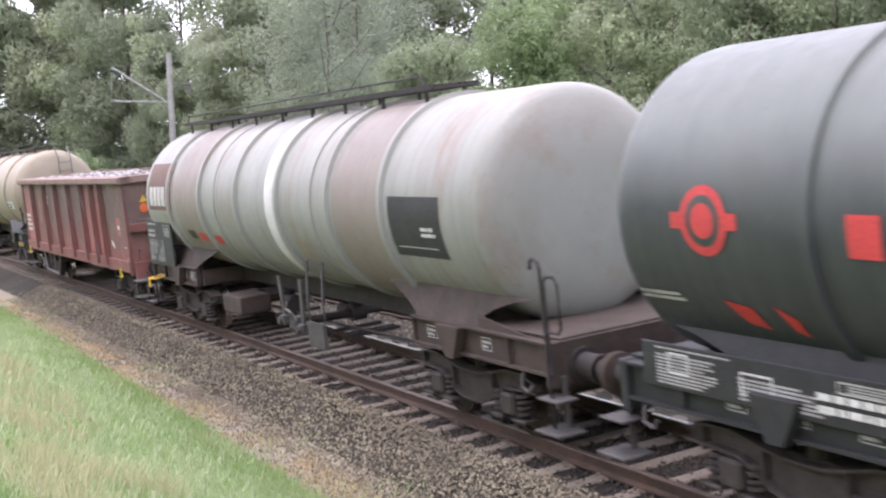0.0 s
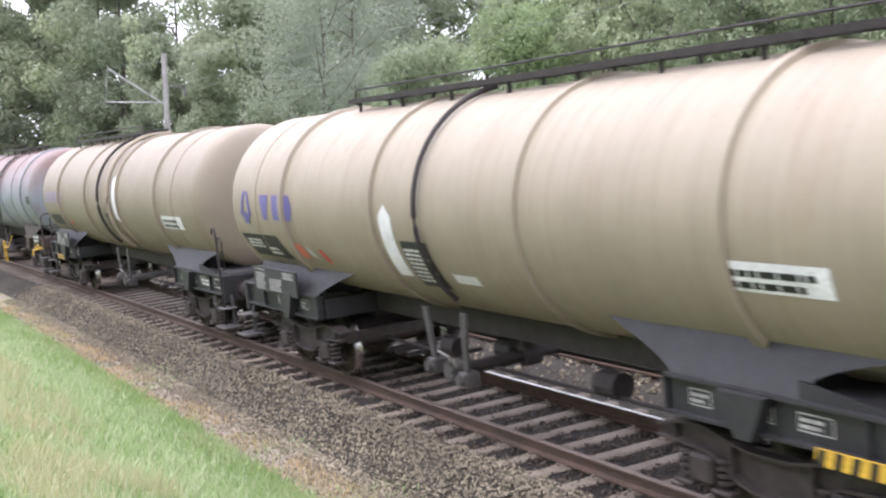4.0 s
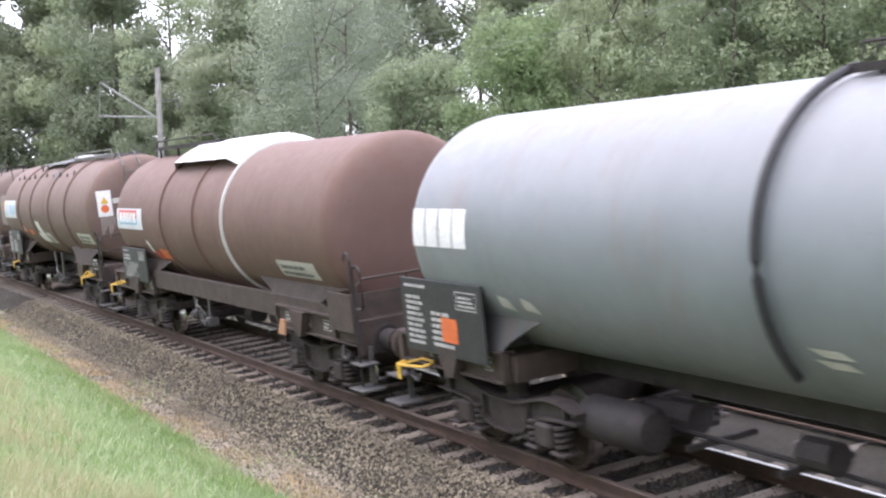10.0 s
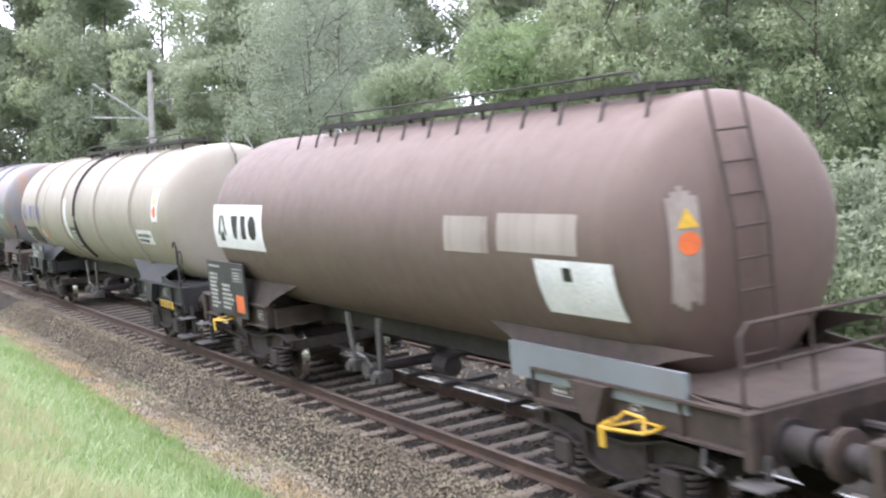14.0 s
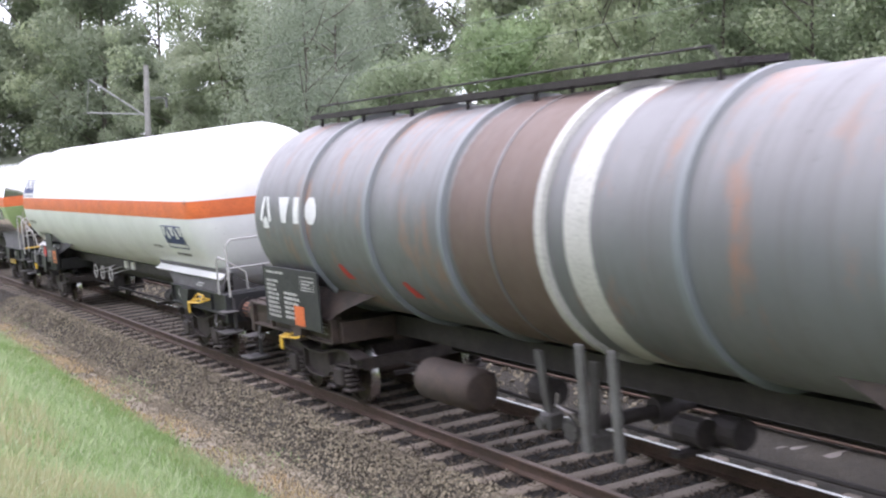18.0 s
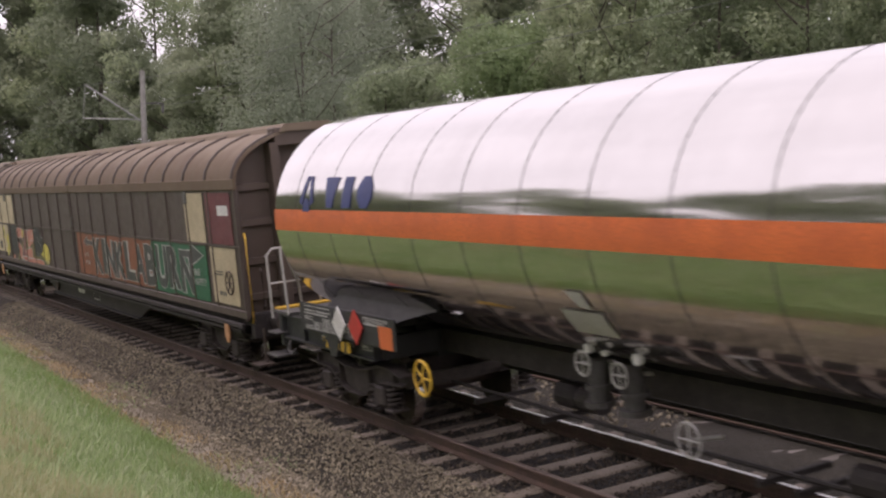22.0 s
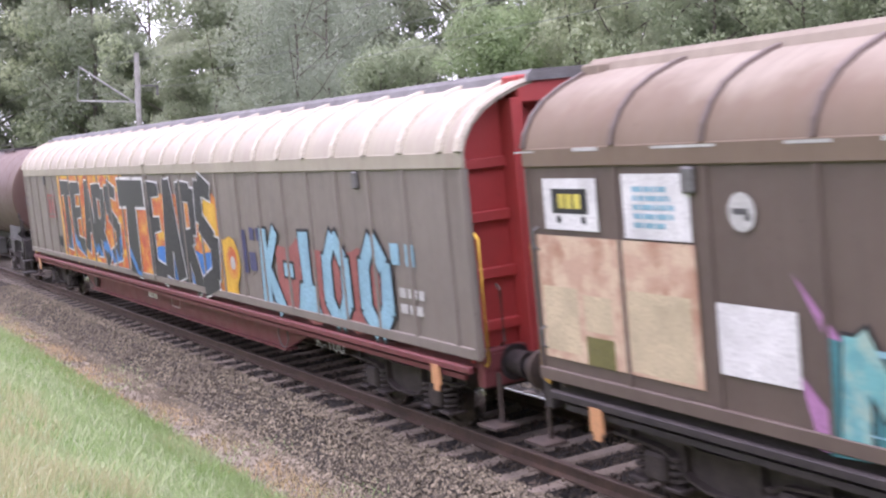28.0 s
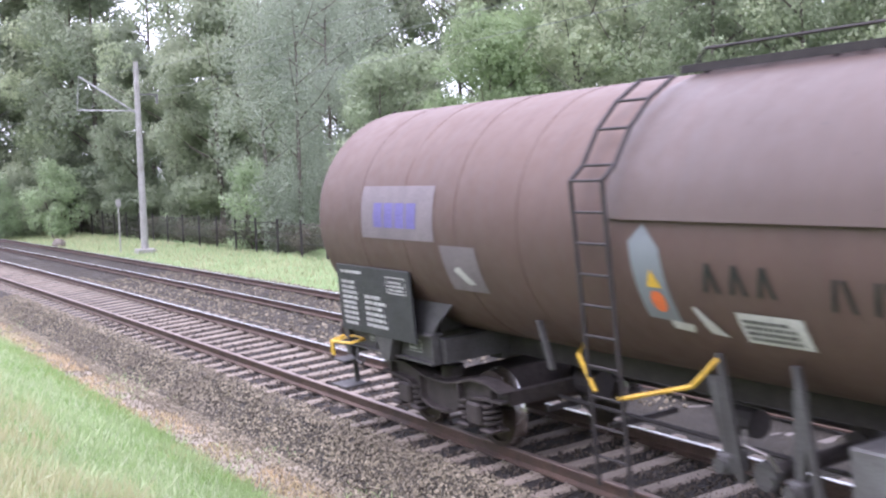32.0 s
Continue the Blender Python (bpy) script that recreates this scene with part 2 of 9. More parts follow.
def grass_mat():
    m = Mat("meadow grass", 0.9)
    col = m.mix(m.noise(0.35, 5, 0.6, 0.35, 0.65), (0.14, 0.24, 0.08), (0.22, 0.29, 0.12))
    col = m.mix(m.noise(2.0, 5, 0.6, 0.45, 0.75), col, (0.25, 0.3, 0.14))
    col = m.mix(m.noise(30, 3, 0.6, 0.4, 0.8), col, (0.05, 0.09, 0.025))
    return m.color(col).bump(m.noise(25, 4), 0.05).m


def soil_mat():
    m = Mat("sandy gravel path", 0.95)
    col = m.mix(m.noise(0.8, 5, 0.6, 0.35, 0.65), (0.27, 0.235, 0.175), (0.21, 0.18, 0.13))
    col = m.mix(m.noise(3.0, 5, 0.7, 0.5, 0.7), col, (0.2, 0.17, 0.09))
    col = m.mix(m.noise(60, 3, 0.6, 0.45, 0.75), col, (0.12, 0.1, 0.08))
    return m.color(col).bump(m.noise(60, 4), 0.02).m


def ballast_mat(name, c, c2):
    m = Mat(name, 0.92)
    vo = m.n.new("ShaderNodeTexVoronoi")
    m.l.new(m.mapped(22.0), vo.inputs["Vector"])
    hsv = m.n.new("ShaderNodeSeparateColor")
    m.l.new(vo.outputs["Color"], hsv.inputs["Color"])
    col = m.mix(hsv.outputs[0], c, c2)
    col = m.mix(m.noise(0.7, 4, 0.6, 0.3, 0.7), col, tuple(v * 0.62 for v in c2))
    # cell edges darkened: painted shade in the gaps between stones
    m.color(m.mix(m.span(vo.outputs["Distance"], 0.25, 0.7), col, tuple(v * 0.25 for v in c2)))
    return m.bump(m.math("MULTIPLY", vo.outputs["Distance"], -1.0), 0.05, 1.0).m


M["grass"], M["soil"] = grass_mat(), soil_mat()
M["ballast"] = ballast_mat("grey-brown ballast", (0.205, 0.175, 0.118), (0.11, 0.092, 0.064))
# dust-stained bed; the shade under the train is put into its colour too
M["ballast_stained_shaded"] = ballast_mat("stained ballast between the rails with train shade", (0.085, 0.067, 0.05), (0.046, 0.037, 0.028))
M["stone"] = plain("ballast stone", (0.29, 0.26, 0.225), (0.16, 0.135, 0.115), 0.9, 0, 9, 60, 0.004)

strip("ground", [-400, -150] + span(-60, -14, 6) + span(-13, -2.6, 26), M["grass"], 0.5, 0.05, "mown grass bank beside the railway")
strip("soil_path", span(-2.62, -1.45, 8), M["soil"], 0.3, 0.02, "bare sandy strip between grass and ballast", zoff=0.004)
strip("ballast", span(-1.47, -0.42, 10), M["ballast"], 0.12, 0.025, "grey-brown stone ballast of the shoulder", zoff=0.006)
strip("ballast", span(-0.42, 1.95, 18), M["ballast_stained_shaded"], 0.12, 0.025, "stained brown stone ballast under the nearer track, darkened as shade", zoff=0.006)
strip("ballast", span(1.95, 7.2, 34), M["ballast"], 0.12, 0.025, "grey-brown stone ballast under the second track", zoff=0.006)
strip("verge", span(7.18, 18, 22) + [25, 35, 60, 120, 400], M["grass"], 0.6, 0.06, "grass verge behind the second track")


def rail_mesh(offset, mat_top, lift=0.0):
    """One rail swept along the curve: foot, web and head, top at the height of the track frame."""
    head = [(-0.036, -0.035), (-0.036, -0.008), (-0.028, 0.0), (0.028, 0.0), (0.036, -0.008), (0.036, -0.035), (0.01, -0.05), (0.009, -0.13), (0.07, -0.15), (0.07, -0.17), (-0.07, -0.17), (-0.07, -0.15), (-0.009, -0.13), (-0.01, -0.05)]
    bm = bmesh.new()
    rows = []
    for s in np.arange(S0, S1 + 1, 4.0):
        f = on_line(s, lift[0], lift[1]) @ Matrix.Translation((0, offset, 0))
        rows.append([bm.verts.new(f @ Vector((0, y, z))) for y, z in head])
    n = len(head)
    for a, b in zip(rows, rows[1:]):
        for i in range(n):
            fc = bm.faces.new((a[i], b[i], b[(i + 1) % n], a[(i + 1) % n]))
            fc.material_index = 1 if i in (1, 2, 3) else 0
    return mesh("rail", bm, [M["rail"], mat_top], False)


track_1 = empty("track_1", "railway track with rusty rails on weathered sleepers", "railway track")
track_2 = empty("track_2", "second railway track on concrete sleepers", "railway track")
for tr, off, tops in ((track_1, (0.0, 0.0), (M["railtopshade"], M["railtop"])), (track_2, (SPACING, 0.024), (M["railtop"], M["railtop"]))):
    tagged(tr, kind="structure")
    for o, mt in zip((0.0, GAUGE), tops):
        shared("rail", rail_mesh(o, mt, off), tr)


# ---- sleepers ----
def sleeper_mesh(name, material, wide=0.25, low=0.16):
    bm = bmesh.new()
    prism(bm, [(-wide / 2, -low), (-wide / 2 + 0.01, -0.02), (-wide / 2 + 0.035, 0.0), (wide / 2 - 0.035, 0.0), (wide / 2 - 0.01, -0.02), (wide / 2, -low)], "y", -1.3, 1.3)
    for y in (-0.7525, 0.7525):
        box(bm, -0.08, 0.08, y - 0.17, y + 0.17, 0.0, 0.012)
        for d in (-0.12, 0.12):
            rod(bm, (0, y + d, 0.0), (0, y + d, 0.05), 0.02, 6)
    return mesh(name, bm, material)


SL = [sleeper_mesh("sleeper", M["sleeper"]), sleeper_mesh("sleeper", M["sleeper2"], 0.28)]
rnd = random.Random(5)
for tr, off, me, sa, sb in ((track_1, (0.0, 0.0), SL[0], -112, 6), (track_2, (SPACING, 0.024), SL[1], -112, -15)):
    rest = bmesh.new()
    k = int(S0 / 0.675)
    while k * 0.675 < S1:
        s = k * 0.675 + 0.26
        f = on_line(s, off[0], off[1]) @ Matrix.Translation((rnd.uniform(-0.02, 0.02), GAUGE / 2 + rnd.uniform(-0.03, 0.03), (-0.175 if tr is track_1 else -0.222) - rnd.random() * 0.012)) @ Matrix.Rotation(rnd.uniform(-0.012, 0.012), 4, "Z")
        if sa < s < sb:
            shared("sleeper", me, tr, f)
        elif s > sa - 60 and s < sb + 60:
            bmesh.ops.create_cube(rest, size=1, matrix=f @ Matrix.Translation((0, 0, -0.08)) @ Matrix.Diagonal((0.25, 2.6, 0.16, 1)))
        k += 1
    tagged(part("far_sleepers", rest, me.materials[0], tr), kind="stuff")


# ---- loose stones of the ballast ----
def cloud_mesh(name, verts, faces, material):
    me = bpy.data.meshes.new(name)
    me.from_pydata(verts, [], faces)
    me.materials.append(material)
    return me


def stones(count, s0, s1, y0, y1, size, seed, name="ballast_stones", power=1.0, kind="stone"):
    g = np.random.default_rng(seed)
    base = np.array([(1, 0, 0), (-1, 0, 0), (0, 1, 0), (0, -1, 0), (0, 0, 1), (0, 0, -1)], float)
    tri = [(0, 2, 4), (2, 1, 4), (1, 3, 4), (3, 0, 4), (2, 0, 5), (1, 2, 5), (3, 1, 5), (0, 3, 5)]
    s = s1 - (s1 - s0) * g.random(count) ** power
    y = g.uniform(y0, y1, count)
    verts, faces = [], []
    for i in range(count):
        r = size * (0.55 + 0.9 * g.random())
        q = np.linalg.qr(g.normal(size=(3, 3)))[0]
        v = (base * (0.7 + 0.6 * g.random((6, 1))) * r * np.array([1, 0.8, 0.6])) @ q
        p = np.array([s[i], CURVE * s[i] ** 2 / 2 + y[i], bank(y[i]) + 0.012 + r * 0.2])
        n = len(verts)
        verts += (v + p).tolist()
        faces += [(a + n, b + n, c + n) for a, b, c in tri]
    return cloud_mesh(name, verts, faces, M[kind])


def stone_mat(name, a, b, c):
    m = Mat(name, 0.9)
    ge = m.n.new("ShaderNodeNewGeometry")
    col = m.mix(ge.outputs["Random Per Island"], a, b)
    return m.color(m.mix(m.noise(0.8, 4, 0.6, 0.4, 0.7), col, c)).m


M["stone"] = stone_mat("ballast stones", (0.31, 0.27, 0.19), (0.09, 0.076, 0.054), (0.15, 0.127, 0.09))
# stones of the stained bed, their colour also darkened for the train's shade
M["stone_stained_shaded"] = stone_mat("stained ballast stones with train shade", (0.12, 0.095, 0.07), (0.042, 0.034, 0.026), (0.06, 0.047, 0.035))
tagged(new("ballast_stones", stones(27000, -42, -8, -1.85, -0.42, 0.025, 1, power=1.6)), "loose grey-brown ballast stones on the shoulder", "stones", kind="stuff")
tagged(new("ballast_stones", stones(9000, -32, -7, -0.5, 2.0, 0.03, 2, power=1.5, kind="stone_stained_shaded")), "loose stained brown ballast stones between the rails, darkened as shade", "stones", kind="stuff")
tagged(new("ballast_stones", stones(5000, -45, -14, 2.2, 7.0, 0.045, 3)), "loose grey-brown ballast stones between the tracks", "stones", kind="stuff")
tagged(new("gravel", stones(11000, -40, -8, -2.75, -1.5, 0.019, 4, power=1.6)), "fine gravel on the sandy strip", "gravel", kind="stuff")


# ---- grass blades ----
def blades(count, s0, s1, y0, y1, h0, h1, wide, seed, material, name, power=1.0, lean=0.5, clump=0.0):
    g = np.random.default_rng(seed)
    s = s1 - (s1 - s0) * g.random(count) ** power
    y = g.uniform(y0, y1, count)
    if clump:
        keep = np.array([noise.noise((a * 0.9, b * 0.9, seed)) > clump for a, b in zip(s, y)])
        s, y = s[keep], y[keep]
    verts, faces = [], []
    for a, b in zip(s, y):
        h, t = h0 + (h1 - h0) * g.random(), g.random() * 6.283
        dx, dy = math.cos(t) * wide, math.sin(t) * wide
        lx, ly = g.normal() * lean * h, g.normal() * lean * h
        z, c = bank(b) - 0.02, CURVE * a * a / 2 + b
        n = len(verts)
        verts += [(a - dx, c - dy, z), (a + dx, c + dy, z), (a + lx * 0.4 + dx * 0.7, c + ly * 0.4 + dy * 0.7, z + h * 0.6), (a + lx * 0.4 - dx * 0.7, c + ly * 0.4 - dy * 0.7, z + h * 0.6), (a + lx, c + ly, z + h)]
        faces += [(n, n + 1, n + 2, n + 3), (n + 3, n + 2, n + 4)]
    return cloud_mesh(name, verts, faces, material)


def blade_mat(name, a, b, c):
    m = Mat(name, 0.7)
    ge = m.n.new("ShaderNodeNewGeometry")
    col = m.mix(ge.outputs["Random Per Island"], a, b)
    col = m.mix(m.noise(0.5, 4, 0.6, 0.42, 0.68), col, c)
    m.color(col)
    m.b.inputs["Transmission Weight"].default_value = 0.0
    tr = m.n.new("ShaderNodeBsdfTranslucent")
    m.l.new(col, tr.inputs["Color"])
    mx = m.n.new("ShaderNodeMixShader")
    mx.inputs[0].default_value = 0.35
    m.l.new(m.b.outputs[0], mx.inputs[1])
    m.l.new(tr.outputs[0], mx.inputs[2])
    m.l.new(mx.outputs[0], m.n["Material Output"].inputs["Surface"])
    return m.m


M["blade"] = blade_mat("green grass blades", (0.18, 0.29, 0.09), (0.3, 0.42, 0.16), (0.36, 0.44, 0.22))
M["fringe"] = blade_mat("rust-coloured stalks", (0.44, 0.3, 0.15), (0.52, 0.41, 0.22), (0.38, 0.35, 0.17))
M["seed"] = blade_mat("pale seed heads", (0.4, 0.47, 0.27), (0.5, 0.52, 0.36), (0.36, 0.44, 0.23))
M["verge"] = blade_mat("dry verge grass", (0.25, 0.32, 0.15), (0.4, 0.4, 0.24), (0.42, 0.4, 0.25))
M["straw"] = blade_mat("dry straw-coloured blades", (0.48, 0.45, 0.26), (0.36, 0.37, 0.19), (0.44, 0.4, 0.23))
tagged(new("grass", blades(90000, -46, -8, -7.2, -2.45, 0.07, 0.17, 0.006, 11, M["blade"], "grass", 1.4)), "short green grass on the bank", "grass", kind="stuff")
tagged(new("grass", blades(13000, -40, -8, -3.0, -2.4, 0.08, 0.24, 0.005, 12, M["blade"], "grass", 1.5)), "green grass fringe along the path", "grass", kind="stuff")
tagged(new("dry_grass", blades(15000, -20, -8, -7.2, -4.7, 0.16, 0.36, 0.004, 13, M["straw"], "dry_grass", 1.2, 0.4, 0.1)), "tall dry straw-coloured grass on the bank", "grass", kind="stuff")
tagged(new("grass", blades(16000, -8, 14, -12.0, -2.45, 0.08, 0.22, 0.012, 18, M["blade"], "grass", 1.0)), "short green grass on the bank", "grass", kind="stuff")
tagged(new("dry_fringe", blades(15000, -42, -8, -2.95, -1.75, 0.04, 0.15, 0.006, 16, M["fringe"], "dry_fringe", 1.5, 0.6, -0.1)), "rust-coloured dry stalks along the edge of the grass", "grass", kind="stuff")
tagged(new("seed_heads", blades(11000, -30, -8, -7.2, -2.8, 0.12, 0.24, 0.006, 17, M["seed"], "seed_heads", 1.3, 0.55, 0.0)), "pale tufts and seed heads in the grass", "grass", kind="stuff")
tagged(new("weeds", blades(3500, -45, -9, -2.6, -1.3, 0.05, 0.14, 0.007, 14, M["blade"], "weeds", 1.2, 0.8, 0.12)), "low weeds on the sandy strip", "weeds", kind="stuff")
tagged(new("verge_grass", blades(16000, -115, -28, 7.6, 13.2, 0.1, 0.3, 0.015, 15, M["verge"], "verge_grass", 0.9)), "green grass on the far verge", "grass", kind="stuff")


# ---- woods ----
def leaf_mat(name, a, b, c, glow=0.5):
    m = Mat(name, 0.6)
    ge, oi = m.n.new("ShaderNodeNewGeometry"), m.n.new("ShaderNodeObjectInfo")
    col = m.mix(ge.outputs["Random Per Island"], a, b)
    col = m.mix(m.noise(0.45, 4, 0.6, 0.4, 0.7), col, c)
    col = m.mix(m.span(oi.outputs["Random"], 0, 1, 0, 0.5), col, (a[0] * 0.55, a[1] * 0.6, a[2] * 0.6))
    m.color(col)
    tr = m.n.new("ShaderNodeBsdfTranslucent")
    m.l.new(col, tr.inputs["Color"])
    mx = m.n.new("ShaderNodeMixShader")
    mx.inputs[0].default_value = glow
    m.l.new(m.b.outputs[0], mx.inputs[1])
    m.l.new(tr.outputs[0], mx.inputs[2])
    m.l.new(mx.outputs[0], m.n["Material Output"].inputs["Surface"])
    return m.m


# leaf tones other than the hedge's are paled and greyed to stand for haze
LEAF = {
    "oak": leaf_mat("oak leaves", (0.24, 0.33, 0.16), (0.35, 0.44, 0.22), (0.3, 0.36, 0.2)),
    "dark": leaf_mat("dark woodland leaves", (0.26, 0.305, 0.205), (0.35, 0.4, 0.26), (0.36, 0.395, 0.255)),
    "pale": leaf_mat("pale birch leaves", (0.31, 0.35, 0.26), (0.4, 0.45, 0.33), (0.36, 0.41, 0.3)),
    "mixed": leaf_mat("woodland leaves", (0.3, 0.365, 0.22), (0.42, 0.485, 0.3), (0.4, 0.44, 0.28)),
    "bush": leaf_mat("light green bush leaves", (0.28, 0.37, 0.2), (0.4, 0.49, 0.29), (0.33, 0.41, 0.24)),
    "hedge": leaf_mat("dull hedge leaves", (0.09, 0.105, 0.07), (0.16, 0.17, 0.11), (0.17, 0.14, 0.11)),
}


def crown(name, clumps, per, leaf, spread, material, seed, droop=0.0):
    """Leaves in loose clumps: clumps of (x, y, z, radius)."""
    g = np.random.default_rng(seed)
    V = []
    for cx, cy, cz, cr in clumps:
        k = int(1.75 * per * (cr / spread) ** 2)
        d = g.normal(size=(k, 3))
        d /= np.linalg.norm(d, axis=1)[:, None]
        rad = cr * (0.45 + 0.6 * g.random((k, 1)) ** 0.6)
        p = d * rad * np.array([1, 1, 0.8]) + np.array([cx, cy, cz])
        if droop:
            p[:, 2] -= droop * g.random(k) * cr * 1.6
        nrm = d * 0.7 + g.normal(size=(k, 3)) * 0.55 + np.array([0, 0, 0.35])
        nrm /= np.linalg.norm(nrm, axis=1)[:, None]
        t = np.cross(nrm, g.normal(size=(k, 3)))
        t /= np.linalg.norm(t, axis=1)[:, None]
        u = np.cross(nrm, t)
        sz = leaf * 1.05 * (0.55 + 0.8 * g.random((k, 1)))
        V.append(np.stack([p - t * sz * 0.5, p - u * sz * 0.36 + t * sz * 0.2, p + t * sz * 0.55 + u * sz * 0.3], 1).reshape(-1, 3))
    verts = np.concatenate(V)
    faces = np.arange(len(verts)).reshape(-1, 3)
    return cloud_mesh(name, verts.tolist(), faces.tolist(), material)


def trunk(name, height, r, seed, limbs=9, fork=0.35, thin=0.35):
    rn = random.Random(seed)
    bm = bmesh.new()
    pts, x, y = [], 0.0, 0.0
    for i in range(7):
        pts.append((x, y, height * i / 6 - 0.3))
        x, y = x + rn.uniform(-0.18, 0.18), y + rn.uniform(-0.18, 0.18)
    for i in range(6):
        rod(bm, pts[i], pts[i + 1], r * (1 - 0.13 * i), 8, r * (1 - 0.13 * (i + 1)))
    for i in range(limbs):
        z = height * (fork + (0.95 - fork) * i / limbs)
        j = min(5, int(z / height * 6))
        a, ln = rn.random() * 6.283, height * (0.16 + 0.14 * rn.random())
        b = Vector(pts[j]).lerp(Vector(pts[j + 1]), z / height * 6 - j)
        mid = b + Vector((math.cos(a) * ln * 0.5, math.sin(a) * ln * 0.5, ln * 0.3))
        end = b + Vector((math.cos(a) * ln, math.sin(a) * ln, ln * 0.75))
        rod(bm, b, mid, r * thin, 6, r * thin * 0.6)
        rod(bm, mid, end, r * thin * 0.6, 5, r * thin * 0.2)
    return mesh(name, bm, M["bark"], True)


def clumps_in(n, width, z0, z1, r0, r1, seed, shape=1.0, hollow=0.0):
    rn = random.Random(seed)
    out = []
    while len(out) < n:
        a, q, h = rn.random() * 6.283, rn.random() ** 0.5, rn.random()
        wd = width * (math.sin(math.pi * (0.12 + 0.86 * h)) ** 0.7 if shape else 1)
        if q < hollow:
            continue
        out.append((math.cos(a) * q * wd, math.sin(a) * q * wd, z0 + (z1 - z0) * h, r0 + (r1 - r0) * rn.random()))
    return out


KINDS = {}
for i, (kind, lf, n, wd, z0, z1, r0, r1, per, ls, hgt, tr, droop) in enumerate([
        ("oak", "oak", 60, 3.2, 1.8, 12.0, 0.7, 1.25, 210, 0.2, 11.0, 0.22, 0.0),
        ("birch", "pale", 85, 2.7, 1.0, 15.0, 0.5, 0.95, 230, 0.15, 14.0, 0.14, 1.2),
        ("tall", "mixed", 75, 3.4, 2.4, 17.0, 0.7, 1.35, 170, 0.22, 16.0, 0.2, 0.2),
        ("tall_b", "mixed", 60, 3.0, 4.0, 18.0, 0.6, 1.2, 170, 0.21, 17.0, 0.18, 0.1),
        ("airy", "mixed", 34, 3.6, 7.0, 18.0, 0.5, 1.0, 150, 0.22, 17.0, 0.17, 0.2),
        ("dark", "dark", 80, 3.6, 2.0, 16.0, 0.8, 1.4, 170, 0.22, 15.0, 0.22, 0.0),
        ("round", "mixed", 60, 2.6, 0.8, 9.0, 0.6, 1.1, 230, 0.17, 8.5, 0.15, 0.4),
        ("under", "dark", 40, 2.4, 0.3, 4.2, 0.6, 1.0, 190, 0.18, 3.5, 0.07, 0.0),
        ("bush", "bush", 34, 1.9, 0.3, 4.6, 0.45, 0.8, 230, 0.16, 4.0, 0.06, 0.0)]):
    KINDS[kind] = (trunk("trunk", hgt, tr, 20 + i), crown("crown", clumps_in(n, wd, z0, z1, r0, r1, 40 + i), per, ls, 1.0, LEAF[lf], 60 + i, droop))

WORDS = {"oak": ("oak_tree", "broad oak with bright green leaves behind the line"), "birch": ("birch_tree", "pale birch with drooping twigs"), "tall": ("tree", "tall woodland tree with loose green crown"), "tall_b": ("tree", "tall slender woodland tree with gaps in its crown"), "airy": ("tree", "thin tree with sky showing through its crown"), "dark": ("tree", "dark green woodland tree"), "round": ("tree", "rounded grey-green tree at the wood's edge"), "under": ("shrub", "dark undergrowth shrub beneath the trees"), "bush": ("bush", "light green bush beside the hedge")}


def plant(kind, x, y, size=1.0, turn=0.0, group="trees of the wood"):
    name, label = WORDS[kind]
    t = empty(name, label, "tree" if kind not in ("under", "bush") else "bush", group)
    t.matrix_basis = Matrix.Translation((x, y, -0.3)) @ Matrix.Rotation(turn, 4, "Z") @ Matrix.Diagonal((size, size, size, 1))
    shared("trunk", KINDS[kind][0], t)
    shared("crown", KINDS[kind][1], t)
    return t


def by_bearing(kind, bearing, dist, size=1.0, turn=0.0):
    """A tree at a bearing (degrees left of square to the line) and distance from the bank."""
    a = radians(bearing)
    return plant(kind, -math.sin(a) * dist, -7.5 + math.cos(a) * dist, size, turn)


for kind, b, d, s, t in [
        ("birch", 68.4, 60, 0.95, 0.3), ("birch", 69.8, 63, 0.9, 2.0), ("birch", 67.0, 66, 1.0, 4.0), ("bush", 70.6, 62, 0.9, 1.0),
        ("oak", 59.9, 50, 0.8, 0.5), ("oak", 58.0, 54, 0.85, 2.1), ("round", 64.6, 55, 0.95, 1.1), ("round", 62.9, 57, 1.0, 3.0), ("birch", 65.4, 70, 1.0, 1.5),
        ("tall", 55.5, 52, 0.8, 0.2), ("tall_b", 53.6, 50, 0.75, 1.0), ("tall", 51.5, 49, 0.75, 2.2), ("tall_b", 49.4, 47, 0.75, 3.1), ("tall", 47.5, 48, 0.72, 4.0), ("tall_b", 45.4, 46, 0.75, 5.0), ("tall", 43.2, 46, 0.75, 0.8), ("tall_b", 41.0, 45, 0.8, 1.8), ("tall", 39.0, 44, 0.8, 2.8),
        ("bush", 79.3, 87, 1.05, 0.0), ("bush", 81.6, 90, 0.9, 2.0), ("under", 80.4, 92, 1.1, 1.0),
        ("dark", 77.4, 92, 1.2, 0.0), ("dark", 79.5, 100, 1.30, 1.4), ("dark", 82.0, 102, 1.37, 2.6), ("tall", 78.3, 96, 1.23, 3.3), ("airy", 75.0, 84, 1.1, 0.3), ("airy", 73.6, 86, 1.15, 1.3), ("dark", 75.6, 82, 0.74, 0.3), ("dark", 73.8, 78, 0.76, 4.0), ("dark", 72.0, 74, 0.9, 5.2), ("tall", 84.2, 104, 1.30, 1.0), ("tall_b", 70.8, 76, 1.17, 2.0)]:
    by_bearing(kind, b, d, s, t)
rnd = random.Random(8)
